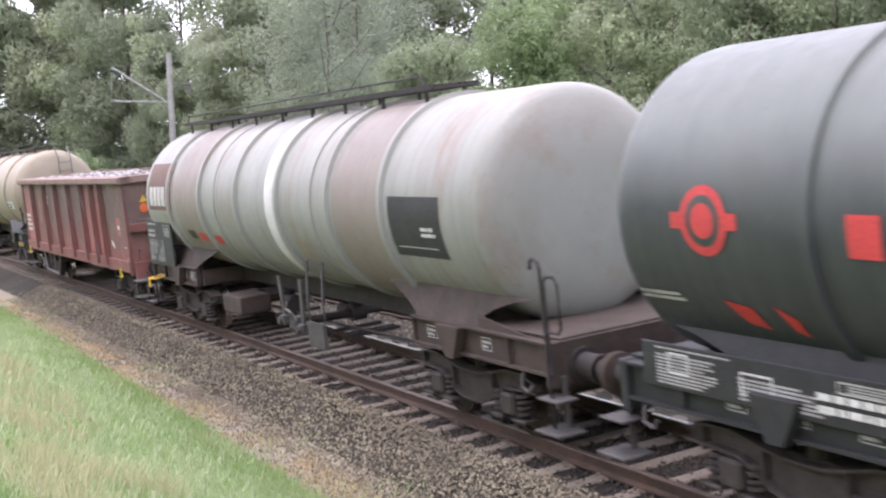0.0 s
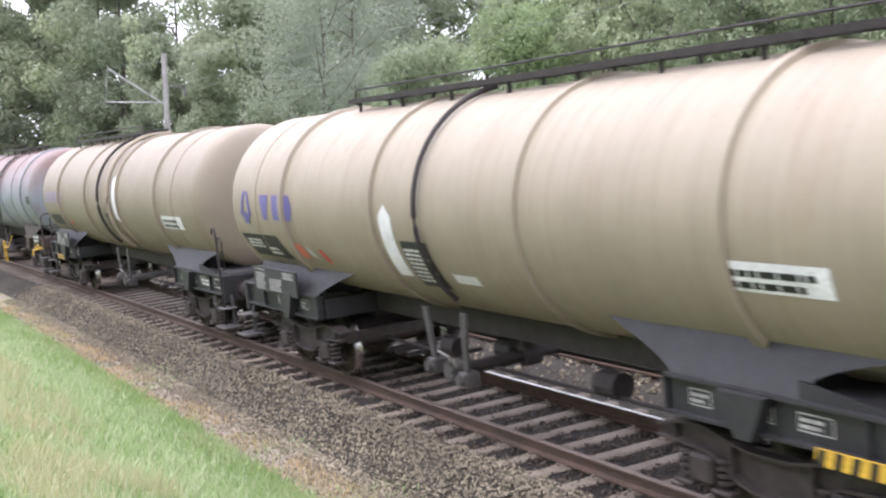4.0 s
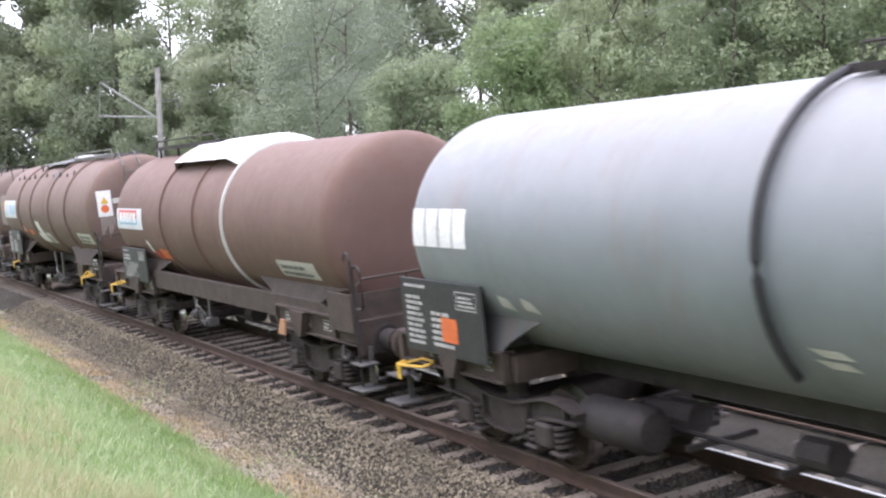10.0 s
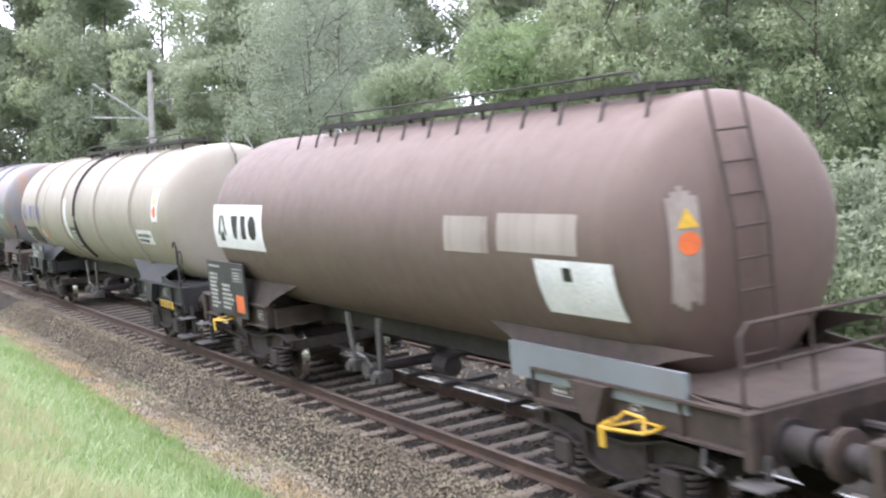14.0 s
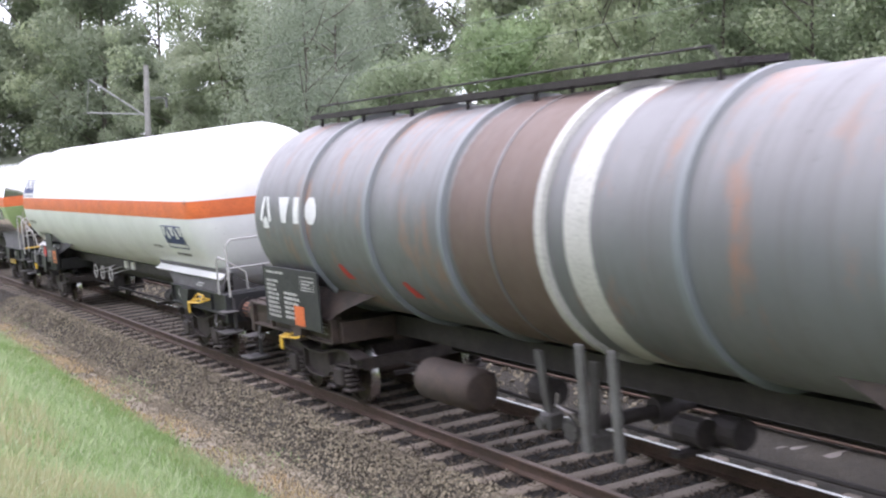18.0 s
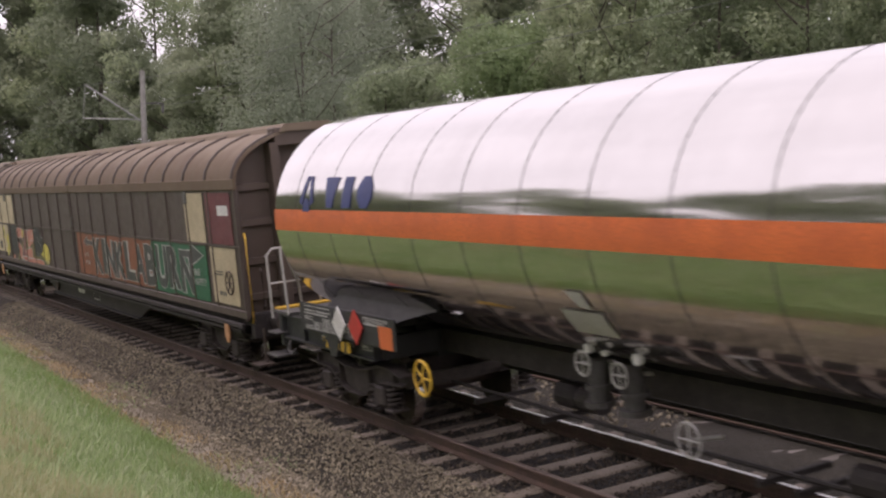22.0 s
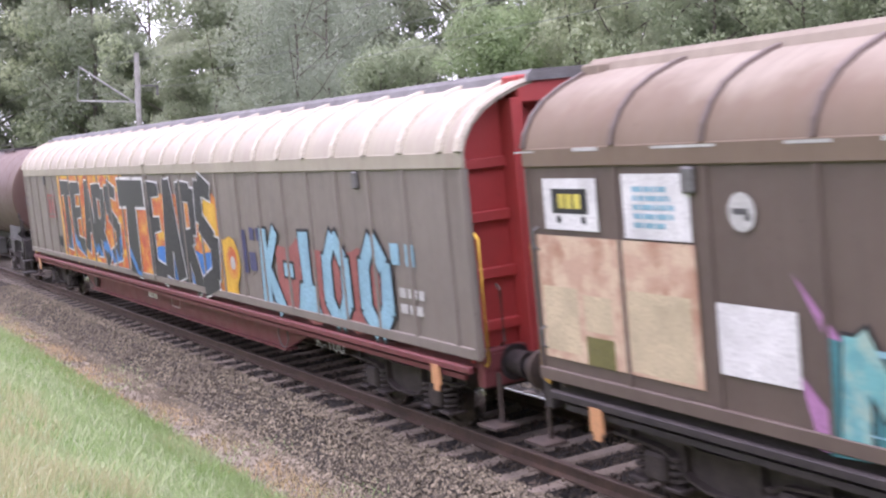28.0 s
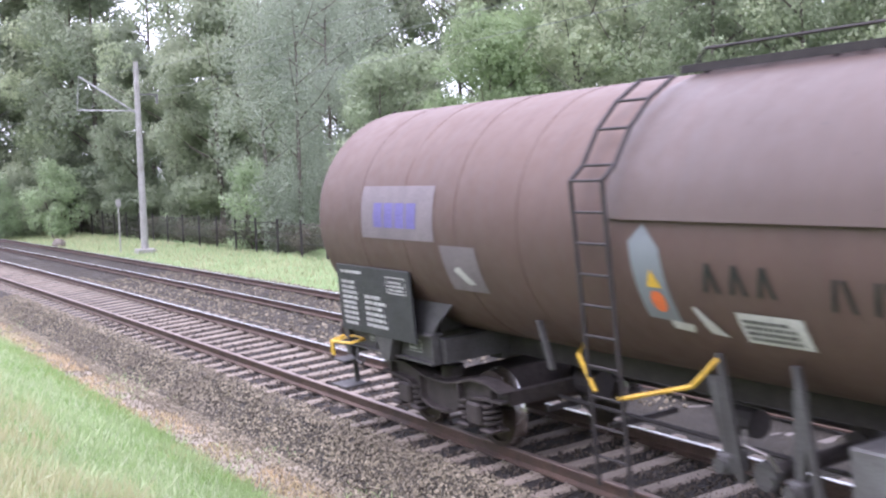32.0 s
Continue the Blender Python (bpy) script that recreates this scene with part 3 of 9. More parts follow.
for i in range(26):
    by_bearing("under", 84 - i * 1.75 + rnd.uniform(-0.6, 0.6), (96 - i * 2.1 + rnd.uniform(0, 7)) * 1.0, rnd.uniform(0.8, 1.15), rnd.random() * 6)
for i in range(30):
    b = 85 - i * 1.6 + rnd.uniform(-0.7, 0.7)
    if 71.8 < b < 76.6:
        continue
    by_bearing(rnd.choice(["tall", "dark", "tall_b", "dark"]), b, 112 - i * 1.65 + rnd.uniform(-3, 7), rnd.uniform(1.15, 1.45), rnd.random() * 6)
for b, d, z in [(77.0, 104, 0.62), (75.9, 98, 0.6), (74.9, 102, 0.6), (74.1, 96, 0.6), (73.1, 94, 0.62), (72.2, 90, 0.62), (71.2, 92, 0.65), (70.2, 88, 0.65), (69.0, 86, 0.7)]:
    by_bearing("dark", b, d, z, b * 3.1)
for i in range(16):
    plant(rnd.choice(["tall", "dark", "tall_b"]), -18 + i * 5.5, 23 + rnd.uniform(0, 9), rnd.uniform(0.75, 0.95), rnd.random() * 6)

for i in range(24):
    plant("under", -34 + i * 1.7 + rnd.uniform(-0.4, 0.4), 11.2 + rnd.uniform(0, 2.2), rnd.uniform(0.75, 1.1), rnd.random() * 6)

# a low wood across the fields behind the bank
far = [(x + rnd.uniform(-4, 4), -50 + rnd.uniform(-8, 8), 3 + 5 * k + rnd.uniform(0, 3), rnd.uniform(3.5, 5.5)) for k in range(4) for x in range(-180, 181, 7)]
tagged(new("distant_wood", crown("distant_wood", far, 200, 1.3, 5.0, LEAF["dark"], 77)), "wood across the field that the polished tank mirrors", "wood", kind="stuff")

# hedge and fence behind the far verge
hedge = []
for i in range(150):
    x = -118 + i * 0.62
    hedge.append((x, CURVE * x * x / 2 + 14.0 + rnd.uniform(-0.3, 0.3), 0.35 + rnd.uniform(-0.2, 0.35), rnd.uniform(0.55, 0.8)))
tagged(new("hedge", crown("hedge", hedge, 260, 0.13, 0.8, LEAF["hedge"], 78)), "dull brown-green hedge along the verge", "hedge", kind="stuff")
fence = empty("fence", "dark wire fence along the hedge", "fence")
bm = bmesh.new()
box(bm, -0.04, 0.04, -0.04, 0.04, -0.4, 1.35)
post = mesh("post", bm, M["under"])
bm = bmesh.new()
for z in (0.3, 0.7, 1.15):
    prev = None
    pipe(bm, [(x, CURVE * x * x / 2 + 13.1, z) for x in np.arange(-118, -26, 4.0)], 0.012, 4)
part("wire", bm, M["under"], fence)
for i in range(34):
    x = -118 + i * 2.7
    shared("post", post, fence, Matrix.Translation((x, CURVE * x * x / 2 + 13.1, 0)))

# ---- overhead line ----
mast = empty("catenary_mast", "grey concrete catenary mast with a bracket arm", "mast")
MX, MY = -62.6, 8.75
mast.location = (MX, MY, -0.4)
bm = bmesh.new()
rod(bm, (0, 0, -0.5), (0, 0, 9.65), 0.2, 14, 0.13)
part("pole", bm, M["mast"], mast, "", True)
bm = bmesh.new()
box(bm, -0.45, 0.45, -0.45, 0.45, -0.4, 0.25, 0.05)
part("footing", bm, M["mast"], mast)
bm = bmesh.new()
pipe(bm, [(0, -0.1, 7.1), (0, -2.85, 8.9)], 0.05, 8)
pipe(bm, [(0, -0.1, 7.2), (0, -3.0, 7.25)], 0.04, 8)
pipe(bm, [(0, -2.85, 8.9), (0, -3.0, 7.25)], 0.015, 6)
part("bracket_arm", bm, M["arm"], mast)
bm = bmesh.new()
for k in range(5):
    lathe(bm, [(-0.05, 0.0), (-0.05, 0.08), (0.02, 0.05), (0.02, 0.0)], 7.6 + k * 0.09, 10, 1.0)
box(bm, -0.04, 0.04, 0.0, 1.05, 7.98, 8.06)
part("insulator", bm, M["grey"], mast)
for name, dy, z0, z1 in (("catenary_wire", -2.85, 8.5, 7.6), ("contact_wire", -3.0, 6.85, 6.85), ("feeder_wire", 1.0, 7.55, 7.0)):
    bm = bmesh.new()
    pts = []
    for i in range(25):
        x = MX - 60 + 5 * i
        u = (x - MX) / 60
        sag = 4 * abs(u) * (1 - abs(u)) if abs(u) < 1 else 0
        pts.append((x, MY + dy + CURVE * (x * x - MX * MX) / 2, z0 - (z0 - z1) * sag))
    pipe(bm, pts, 0.008, 5)
    tagged(new(name, mesh(name, bm, M["wire"])), "overhead wire along the line", "wire")
bm = bmesh.new()
rod(bm, (0, 0, -0.3), (0, 0, 2.7), 0.04, 8)
box(bm, -0.02, 0.02, -0.12, 0.12, 2.35, 2.72)
sg = tagged(new("trackside_post", mesh("trackside_post", bm, M["mast"])), "thin grey trackside post with a small plate", "post")
sg.location = (-64.2, 7.9, -0.35)
bm = bmesh.new()
bmesh.ops.create_icosphere(bm, subdivisions=2, radius=0.5, matrix=Matrix.Diagonal((1.3, 0.8, 0.75, 1)))
for v in bm.verts:
    v.co *= 1 + 0.25 * noise.noise(v.co * 2.3)
tagged(new("boulder", mesh("boulder", bm, M["bark"], False)), "dark brown lump lying on the verge", "stone").location = (-75.0, 6.9, -0.3)

# ---- running gear shared by the wagons ----
def flange(bm, pts, y, half, thick):
    """A bent strip of plate along the outline pts (x, z), standing half to either side of y."""
    prism(bm, [(x, z) for x, z in pts] + [(x, z - thick) for x, z in pts[::-1]], "y", y - half, y + half)


def make_bogie():
    """A two-axle bogie with fish-bellied side frames, coil springs and tread brakes; its meshes by name."""
    out = {}
    upper = [(-1.56, 0.79), (-1.2, 0.87), (-0.85, 0.87), (-0.55, 0.8), (-0.25, 0.745), (0.25, 0.745), (0.55, 0.8), (0.85, 0.87), (1.2, 0.87), (1.56, 0.79)]
    lower = [(-1.56, 0.66), (-1.15, 0.645), (-0.8, 0.62), (-0.6, 0.53), (-0.42, 0.41), (-0.2, 0.35), (0.2, 0.35), (0.42, 0.41), (0.6, 0.53), (0.8, 0.62), (1.15, 0.645), (1.56, 0.66)]
    bm = bmesh.new()
    for sd in (-1, 1):
        y = sd * 1.0
        prism(bm, upper + lower[::-1], "y", y - 0.02, y + 0.02)
        flange(bm, upper, y, 0.11, 0.028)
        flange(bm, [(x, z + 0.028) for x, z in lower], y, 0.11, 0.028)
        for x in (-1.3, -0.5, 0.5, 1.3):
            box(bm, x - 0.015, x + 0.015, y - 0.1, y + 0.1, 0.6 if abs(x) > 1 else 0.48, 0.83 if abs(x) > 1 else 0.78)
    box(bm, -0.3, 0.3, -1.0, 1.0, 0.45, 0.76, 0.02)
    box(bm, -1.56, -1.46, -1.0, 1.0, 0.62, 0.78)
    box(bm, 1.46, 1.56, -1.0, 1.0, 0.62, 0.78)
    for sd in (-1, 1):
        rod(bm, (0, sd * 0.86, 0.74), (0, sd * 0.86, 0.9), 0.14, 12)
        pipe(bm, [(-1.3, sd * 0.78, 0.5), (-0.4, sd * 0.8, 0.42), (0.4, sd * 0.8, 0.42), (1.3, sd * 0.78, 0.5)], 0.022, 6)
    out["bogie"] = mesh("bogie", bm, M["bogie"])
    bm = bmesh.new()
    rod(bm, (0, -0.98, 0.46), (0, 0.98, 0.46), 0.08, 10)
    for sd in (-1, 1):
        y = sd * 0.7525
        rings = []
        for yy, r in [(-0.065 * sd, 0.49), (-0.04 * sd, 0.475), (0.065 * sd, 0.46), (0.065 * sd, 0.4), (0.02 * sd, 0.38), (0.02 * sd, 0.17), (0.07 * sd, 0.12), (0.07 * sd, 0.0)]:
            rings.append([bm.verts.new((r * math.cos(k * math.pi / 16), y + yy, 0.46 + r * math.sin(k * math.pi / 16))) for k in range(32)] if r else [bm.verts.new((0, y + yy, 0.46))])
        for j, (a, b) in enumerate(zip(rings, rings[1:])):
            for k in range(32):
                fc = bm.faces.new((a[k], a[(k + 1) % 32], b[(k + 1) % 32], b[k]) if len(b) > 1 else (a[k], a[(k + 1) % 32], b[0]))
                fc.material_index = 1 if j < 2 else 0
        bm.faces.new(rings[0])
    out["wheelset"] = mesh("wheelset", bm, [M["wheel"], M["railtop"]], True)
    bm = bmesh.new()
    box(bm, -0.16, 0.16, -0.13, 0.13, 0.33, 0.6, 0.03)
    box(bm, -0.13, 0.13, -0.17, -0.12, 0.36, 0.56, 0.02)
    rod(bm, (0, -0.22, 0.46), (0, -0.1, 0.46), 0.115, 14)
    box(bm, -0.03, 0.03, -0.15, -0.1, 0.56, 0.74)
    rod(bm, (0, -0.235, 0.46), (0, -0.22, 0.46), 0.07, 10)
    for x in (-0.27, 0.27):
        box(bm, x - 0.13, x + 0.13, -0.13, 0.13, 0.27, 0.31, 0.01)
    out["axle_box"] = mesh("axle_box", bm, M["bogie"])
    bm = bmesh.new()
    pts = [(0.095 * math.cos(a), 0.095 * math.sin(a), 0.32 + 0.31 * a / (2 * math.pi * 4.5)) for a in [i * math.pi / 5 for i in range(46)]]
    pipe(bm, pts, 0.024, 5)
    out["spring"] = mesh("spring", bm, M["bogie"], True)
    bm = bmesh.new()
    box(bm, -0.05, 0.05, -0.06, 0.06, 0.3, 0.62, 0.015)
    box(bm, -0.09, -0.04, -0.05, 0.05, 0.34, 0.56, 0.01)
    out["brake_block"] = mesh("brake_block", bm, M["under"])
    return out


def make_end():
    """Buffers and draw hook, seen from the wagon's end that faces +x."""
    out = {}
    bm = bmesh.new()
    rod(bm, (-0.62, 0, 0), (-0.27, 0, 0), 0.15, 18)
    rod(bm, (-0.64, 0, 0), (-0.6, 0, 0), 0.21, 18)
    rod(bm, (-0.31, 0, 0), (-0.27, 0, 0), 0.165, 18)
    rod(bm, (-0.27, 0, 0), (-0.05, 0, 0), 0.115, 16)
    out["buffer"] = mesh("buffer", bm, M["under"], True)
    bm = bmesh.new()
    lathe(bm, [(-0.07, 0.0), (-0.07, 0.13), (-0.045, 0.225), (-0.012, 0.23), (0.0, 0.14), (0.0, 0.0)], 0, 24)
    out["buffer_plate"] = mesh("buffer_plate", bm, M["rust"], True)
    bm = bmesh.new()
    rod(bm, (-0.65, 0, 0), (-0.3, 0, 0), 0.05, 8)
    pipe(bm, [(-0.32, 0, 0), (-0.2, 0, -0.06), (-0.12, 0, 0.0), (-0.16, 0, 0.08)], 0.04, 6)
    pipe(bm, [(-0.22, -0.06, 0.02), (-0.1, -0.05, -0.2), (0.0, 0, -0.3), (-0.1, 0.05, -0.2), (-0.22, 0.06, 0.02)], 0.025, 6)
    out["coupling"] = mesh("coupling", bm, M["under"], True)
    bm = bmesh.new()
    pipe(bm, [(-0.6, 0, 0.0), (-0.5, 0.0, -0.1), (-0.35, 0.02, -0.32), (-0.18, 0.05, -0.4), (-0.02, 0.1, -0.3)], 0.025, 6)
    out["brake_hose"] = mesh("brake_hose", bm, M["black"], True)
    return out


BOGIE, ENDS = make_bogie(), make_end()


def running_gear(w, half, pivot, buffers=("under", "under"), bogie_mat=None):
    """Two bogies and the buffing gear under the wagon w; half: half its length over buffers."""
    for sx in (-1, 1):
        b = shared("bogie", BOGIE["bogie"], w, Matrix.Translation((sx * pivot, 0, 0)))
        for ax in (-0.9, 0.9):
            shared("wheelset", BOGIE["wheelset"], b, Matrix.Translation((ax, 0, 0)))
            for sd in (-1, 1):
                shared("axle_box", BOGIE["axle_box"], b, Matrix.Translation((ax, sd * 1.02, 0)) @ Matrix.Diagonal((1, -sd * -1, 1, 1)))
                shared("brake_block", BOGIE["brake_block"], b, Matrix.Translation((ax - 0.52 * (1 if ax > 0 else -1), sd * 0.75, 0)))
                for q in (-0.27, 0.27):
                    shared("spring", BOGIE["spring"], b, Matrix.Translation((ax + q, sd * 1.02, 0)))
        for sd in (-1, 1):
            bf = shared("buffer", ENDS["buffer"], w, Matrix.Translation((sx * half, sd * 0.875, 1.06)) @ Matrix.Diagonal((sx, 1, 1, 1)))
            shared("buffer_plate", ENDS["buffer_plate"], bf)
        shared("coupling", ENDS["coupling"], w, Matrix.Translation((sx * half, 0, 1.04)) @ Matrix.Diagonal((sx, 1, 1, 1)))
        for sd in (-1, 1):
            shared("brake_hose", ENDS["brake_hose"], w, Matrix.Translation((sx * half, sd * 0.28, 0.95)) @ Matrix.Diagonal((sx, 1, 1, 1)))


TRAIN = []


def wagon(name, label, category, x0, x1):
    """A wagon's Empty at rail height under its middle; x0, x1: its rear and front buffer faces along the train."""
    w = empty(name, label, category, "wagons of the freight train")
    TRAIN.append((w, (x0 + x1) / 2))
    return w, (x1 - x0) / 2

# ---- paint marks on tanks and walls ----
class Curved:
    """The near side of a tank: places given as x along and z up."""

    def __init__(self, r, zc):
        self.r, self.zc = r, zc

    def at(self, x, z, off):
        q = max(-0.999, min(0.999, (z - self.zc) / self.r))
        a = math.asin(q)
        return (x, -(self.r + off) * math.cos(a), self.zc + (self.r + off) * q)


class Flat:
    """A flat side wall at y."""

    def __init__(self, y):
        self.y = y

    def at(self, x, z, off):
        return (x, self.y - off, z)


def mark(bm, face, poly, off=0.006, steps=None):
    """A convex patch of paint with the outline poly (x, z) laid on the face."""
    zs = sorted({p[1] for p in poly})
    lo, hi = zs[0], zs[-1]
    steps = steps or (1 if isinstance(face, Flat) else max(1, int((hi - lo) / 0.08)))
    levels = sorted(set([lo + (hi - lo) * i / steps for i in range(steps + 1)] + zs))

    def cut(z):
        xs = []
        for (xa, za), (xb, zb) in zip(poly, poly[1:] + poly[:1]):
            if abs(za - zb) < 1e-9:
                if abs(za - z) < 1e-9:
                    xs += [xa, xb]
            elif min(za, zb) - 1e-9 <= z <= max(za, zb) + 1e-9:
                xs.append(xa + (xb - xa) * (z - za) / (zb - za))
        return min(xs), max(xs)
    prev = None
    for z in levels:
        a, b = cut(z)
        cur = (bm.verts.new(face.at(a, z, off)), bm.verts.new(face.at(b, z, off)))
        if prev:
            bm.faces.new((prev[0], prev[1], cur[1], cur[0]))
        prev = cur


def rect(x0, x1, z0, z1, lean=0.0):
    return [(x0, z0), (x1, z0), (x1 + lean, z1), (x0 + lean, z1)]


def patch(name, parent, face, material, polys, off=0.006, label=""):
    bm = bmesh.new()
    for p in polys:
        mark(bm, face, p, off)
    bmesh.ops.remove_doubles(bm, verts=bm.verts, dist=0.0005)
    ob = part(name, bm, material, parent, label, True)
    return tagged(ob, kind="stuff") if name in ("lettering", "writing", "scrawl", "yellow_field", "yellow_marks") else ob


def bars(x0, x1, z0, z1, rows, seed=1, fill=0.75):
    """Lines of unreadable lettering as rows of bars."""
    rnd, out = random.Random(seed), []
    h = (z1 - z0) / rows
    for i in range(rows):
        x, zb = x0, z0 + i * h
        end = x1 - rnd.random() * 0.3 * (x1 - x0)
        while x < end:
            n = min(h * (0.5 + rnd.random() * 1.6), end - x)
            if n > 0.01:
                out.append(rect(x, x + n, zb, zb + h * 0.6))
            x += n + h * 0.28
    return out


def emblem(x, z, s):
    """Three blades round a centre."""
    return [[(x - 0.5 * s, z - 0.25 * s), (x - 0.3 * s, z - 0.35 * s), (x - 0.02 * s, z + 0.45 * s), (x - 0.22 * s, z + 0.45 * s)],
            [(x + 0.3 * s, z - 0.35 * s), (x + 0.5 * s, z - 0.25 * s), (x + 0.22 * s, z + 0.45 * s), (x + 0.03 * s, z + 0.45 * s)],
            [(x - 0.26 * s, z - 0.52 * s), (x + 0.26 * s, z - 0.52 * s), (x + 0.2 * s, z - 0.24 * s), (x, z - 0.12 * s), (x - 0.2 * s, z - 0.24 * s)]]


def blocks(x0, x1, z0, z1, n, gap=0.18):
    """A maker's word as n plain blocks."""
    w = (x1 - x0) / n
    return [rect(x0 + i * w + w * gap * 0.5, x0 + (i + 1) * w - w * gap * 0.5, z0, z1) for i in range(n)]


def frame_lines(x0, x1, z0, z1, t=0.025):
    return [rect(x0, x1, z0, z0 + t), rect(x0, x1, z1 - t, z1), rect(x0, x0 + t, z0, z1), rect(x1 - t, x1, z0, z1)]


# ---- tank wagons ----
def shell_profile(xa, xb, r, head, power):
    """Cylinder with dished ends (power 0: coned ends): (x, radius) from the rear head to the front head."""
    if not power:
        cone = [(0.0, r)] + [(head * 0.93 * i / 6, r * (1 - 0.88 * i / 6)) for i in range(7)] + [(head, 0.0)]
        return [(xa + head - dx, rr) for dx, rr in cone][::-1] + [(xb - head + dx, rr) for dx, rr in cone]
    arc = [(head * math.sin(math.pi / 2 * i / 12) ** (2 / power), r * math.cos(math.pi / 2 * i / 12) ** (2 / power) if i < 12 else 0.0) for i in range(13)]
    rear = [(xa + head - dx, rr) for dx, rr in arc][::-1]
    front = [(xb - head + dx, rr) for dx, rr in arc]
    mid = [xa + head + (xb - xa - 2 * head) * i / 8 for i in range(1, 8)]
    return rear + [(x, r) for x in mid] + front


def ring(name, parent, x, r, zc, width, thick, material, label="", a0=0.0, a1=360.0):
    """A stiffening ring or strap round the tank; angles from the far side over the top."""
    bm = bmesh.new()
    n = max(6, int((a1 - a0) / 6))
    rows = []
    full = a1 - a0 > 359
    for k in range(n + (0 if full else 1)):
        a = radians(a0 + (a1 - a0) * k / n)
        c, s = math.cos(a), math.sin(a)
        rows.append([bm.verts.new((x + dx, rr * c, zc + rr * s)) for dx, rr in ((-width / 2, r - 0.01), (-width / 2 * 0.8, r + thick), (width / 2 * 0.8, r + thick), (width / 2, r - 0.01))])
    m = len(rows)
    for k in range(m if full else m - 1):
        a, b = rows[k], rows[(k + 1) % m]
        for i in range(3):
            bm.faces.new((a[i], a[i + 1], b[i + 1], b[i]))
    return part(name, bm, material, parent, label, True)


def belt(name, parent, profile, zc, a0, a1, off, material, label=""):
    """A painted stripe along the near side that follows the tank's profile from end to end."""
    bm, rows, n = bmesh.new(), [], 4
    big = profile[len(profile) // 2][1]
    front = [p for p in profile if p[0] > profile[-1][0] - 3.0]
    for side, pts in ((-1, [p for p in profile if p[1] > 0.3]), (0, [(profile[-1][0] + off, 0.0)]), (1, [p for p in front[::-1] if p[1] > 0.3])):
        for x, rr in pts:
            if side:
                i = profile.index((x, rr))
                (xa, ra), (xb, rb) = profile[max(i - 1, 0)], profile[min(i + 1, len(profile) - 1)]
                d = math.hypot(xb - xa, rb - ra) or 1.0
                x, rr = x + off * (ra - rb) / d, rr + off * (xb - xa) / d
            zs = [math.sin(radians(a0 + (a1 - a0) * k / n)) * big for k in range(n + 1)]
            rows.append([bm.verts.new((x, side * math.sqrt(max(0.0, rr * rr - z * z)), zc + z)) for z in zs])
    for a, b in zip(rows, rows[1:]):
        for i in range(n):
            bm.faces.new((a[i], b[i], b[i + 1], a[i + 1]))
    return part(name, bm, material, parent, label, True)


def ladder(w, x, wide, y, z0, z1, material, top=False, name="ladder", step=0.3):
    """A ladder on the near side; top: its stiles bend over the tank."""
    bm = bmesh.new()
    pts = [(y, z0), (y, z1)] + ([(y * math.cos(radians(a)), 2.7 - y * math.sin(radians(a))) for a in (26, 40, 53, 66)] if top else [])
    for dx in (-wide / 2, wide / 2):
        for (ya, za), (yb, zb) in zip(pts, pts[1:]):
            pipe(bm, [(x + dx, ya, za), (x + dx, yb, zb)], 0.022, 6)
    lad = part(name, bm, material, w)
    bm = bmesh.new()
    rod(bm, (-wide / 2, 0, 0), (wide / 2, 0, 0), 0.014, 6)
    me = mesh("rung", bm, material)
    for (ya, za), (yb, zb) in zip(pts, pts[1:]):
        d = math.hypot(yb - ya, zb - za)
        k = max(1, round(d / step))
        for i in range(1, k + 1):
            shared("rung", me, lad, Matrix.Translation((x, ya + (yb - ya) * i / k, za + (zb - za) * i / k)))
    return lad


def handrail(w, pts, material, r=0.02, name="handrail", label=""):
    bm = bmesh.new()
    pipe(bm, pts, r, 6)
    return part(name, bm, material, w, label, True)


def walkway(w, x0, x1, z, material, y=-0.1, wide=0.7, rails=True, posts=True):
    """A grating along the top of the tank, on short posts, with rails."""
    bm = bmesh.new()
    for x in span(x0, x1, max(2, int((x1 - x0) / 0.9))):
        box(bm, x - 0.02, x + 0.02, y - wide / 2, y + wide / 2, z - 0.03, z)
    for d in (-wide / 2, wide / 2):
        box(bm, x0, x1, y + d - 0.02, y + d + 0.02, z - 0.04, z + 0.035)
    g = part("walkway", bm, material, w)
    bm = bmesh.new()
    box(bm, x0, x1, -0.03, 0.03, 0.0, 0.03)
    me = mesh("slat", bm, material)
    for i in range(1, 6):
        shared("slat", me, g, Matrix.Translation((0, y - wide / 2 + wide * i / 6, z)))
    bm = bmesh.new()
    box(bm, -0.02, 0.02, -0.02, 0.02, -0.34, 0.0)
    me = mesh("post", bm, material)
    if posts:
        for x in span(x0 + 0.3, x1 - 0.3, max(2, int((x1 - x0) / 1.5))):
            for yy in (y - wide / 2 + 0.05, y + wide / 2 - 0.05):
                shared("post", me, g, Matrix.Translation((x, yy, z)))
    if rails:
        bm = bmesh.new()
        for dz in (0.16,):
            pipe(bm, [(x0 + 0.2, y - wide / 2, z), (x0 + 0.35, y - wide / 2, z + dz), (x1 - 0.35, y - wide / 2, z + dz), (x1 - 0.2, y - wide / 2, z)], 0.016, 6)
        part("rail", bm, material, g)
    return g


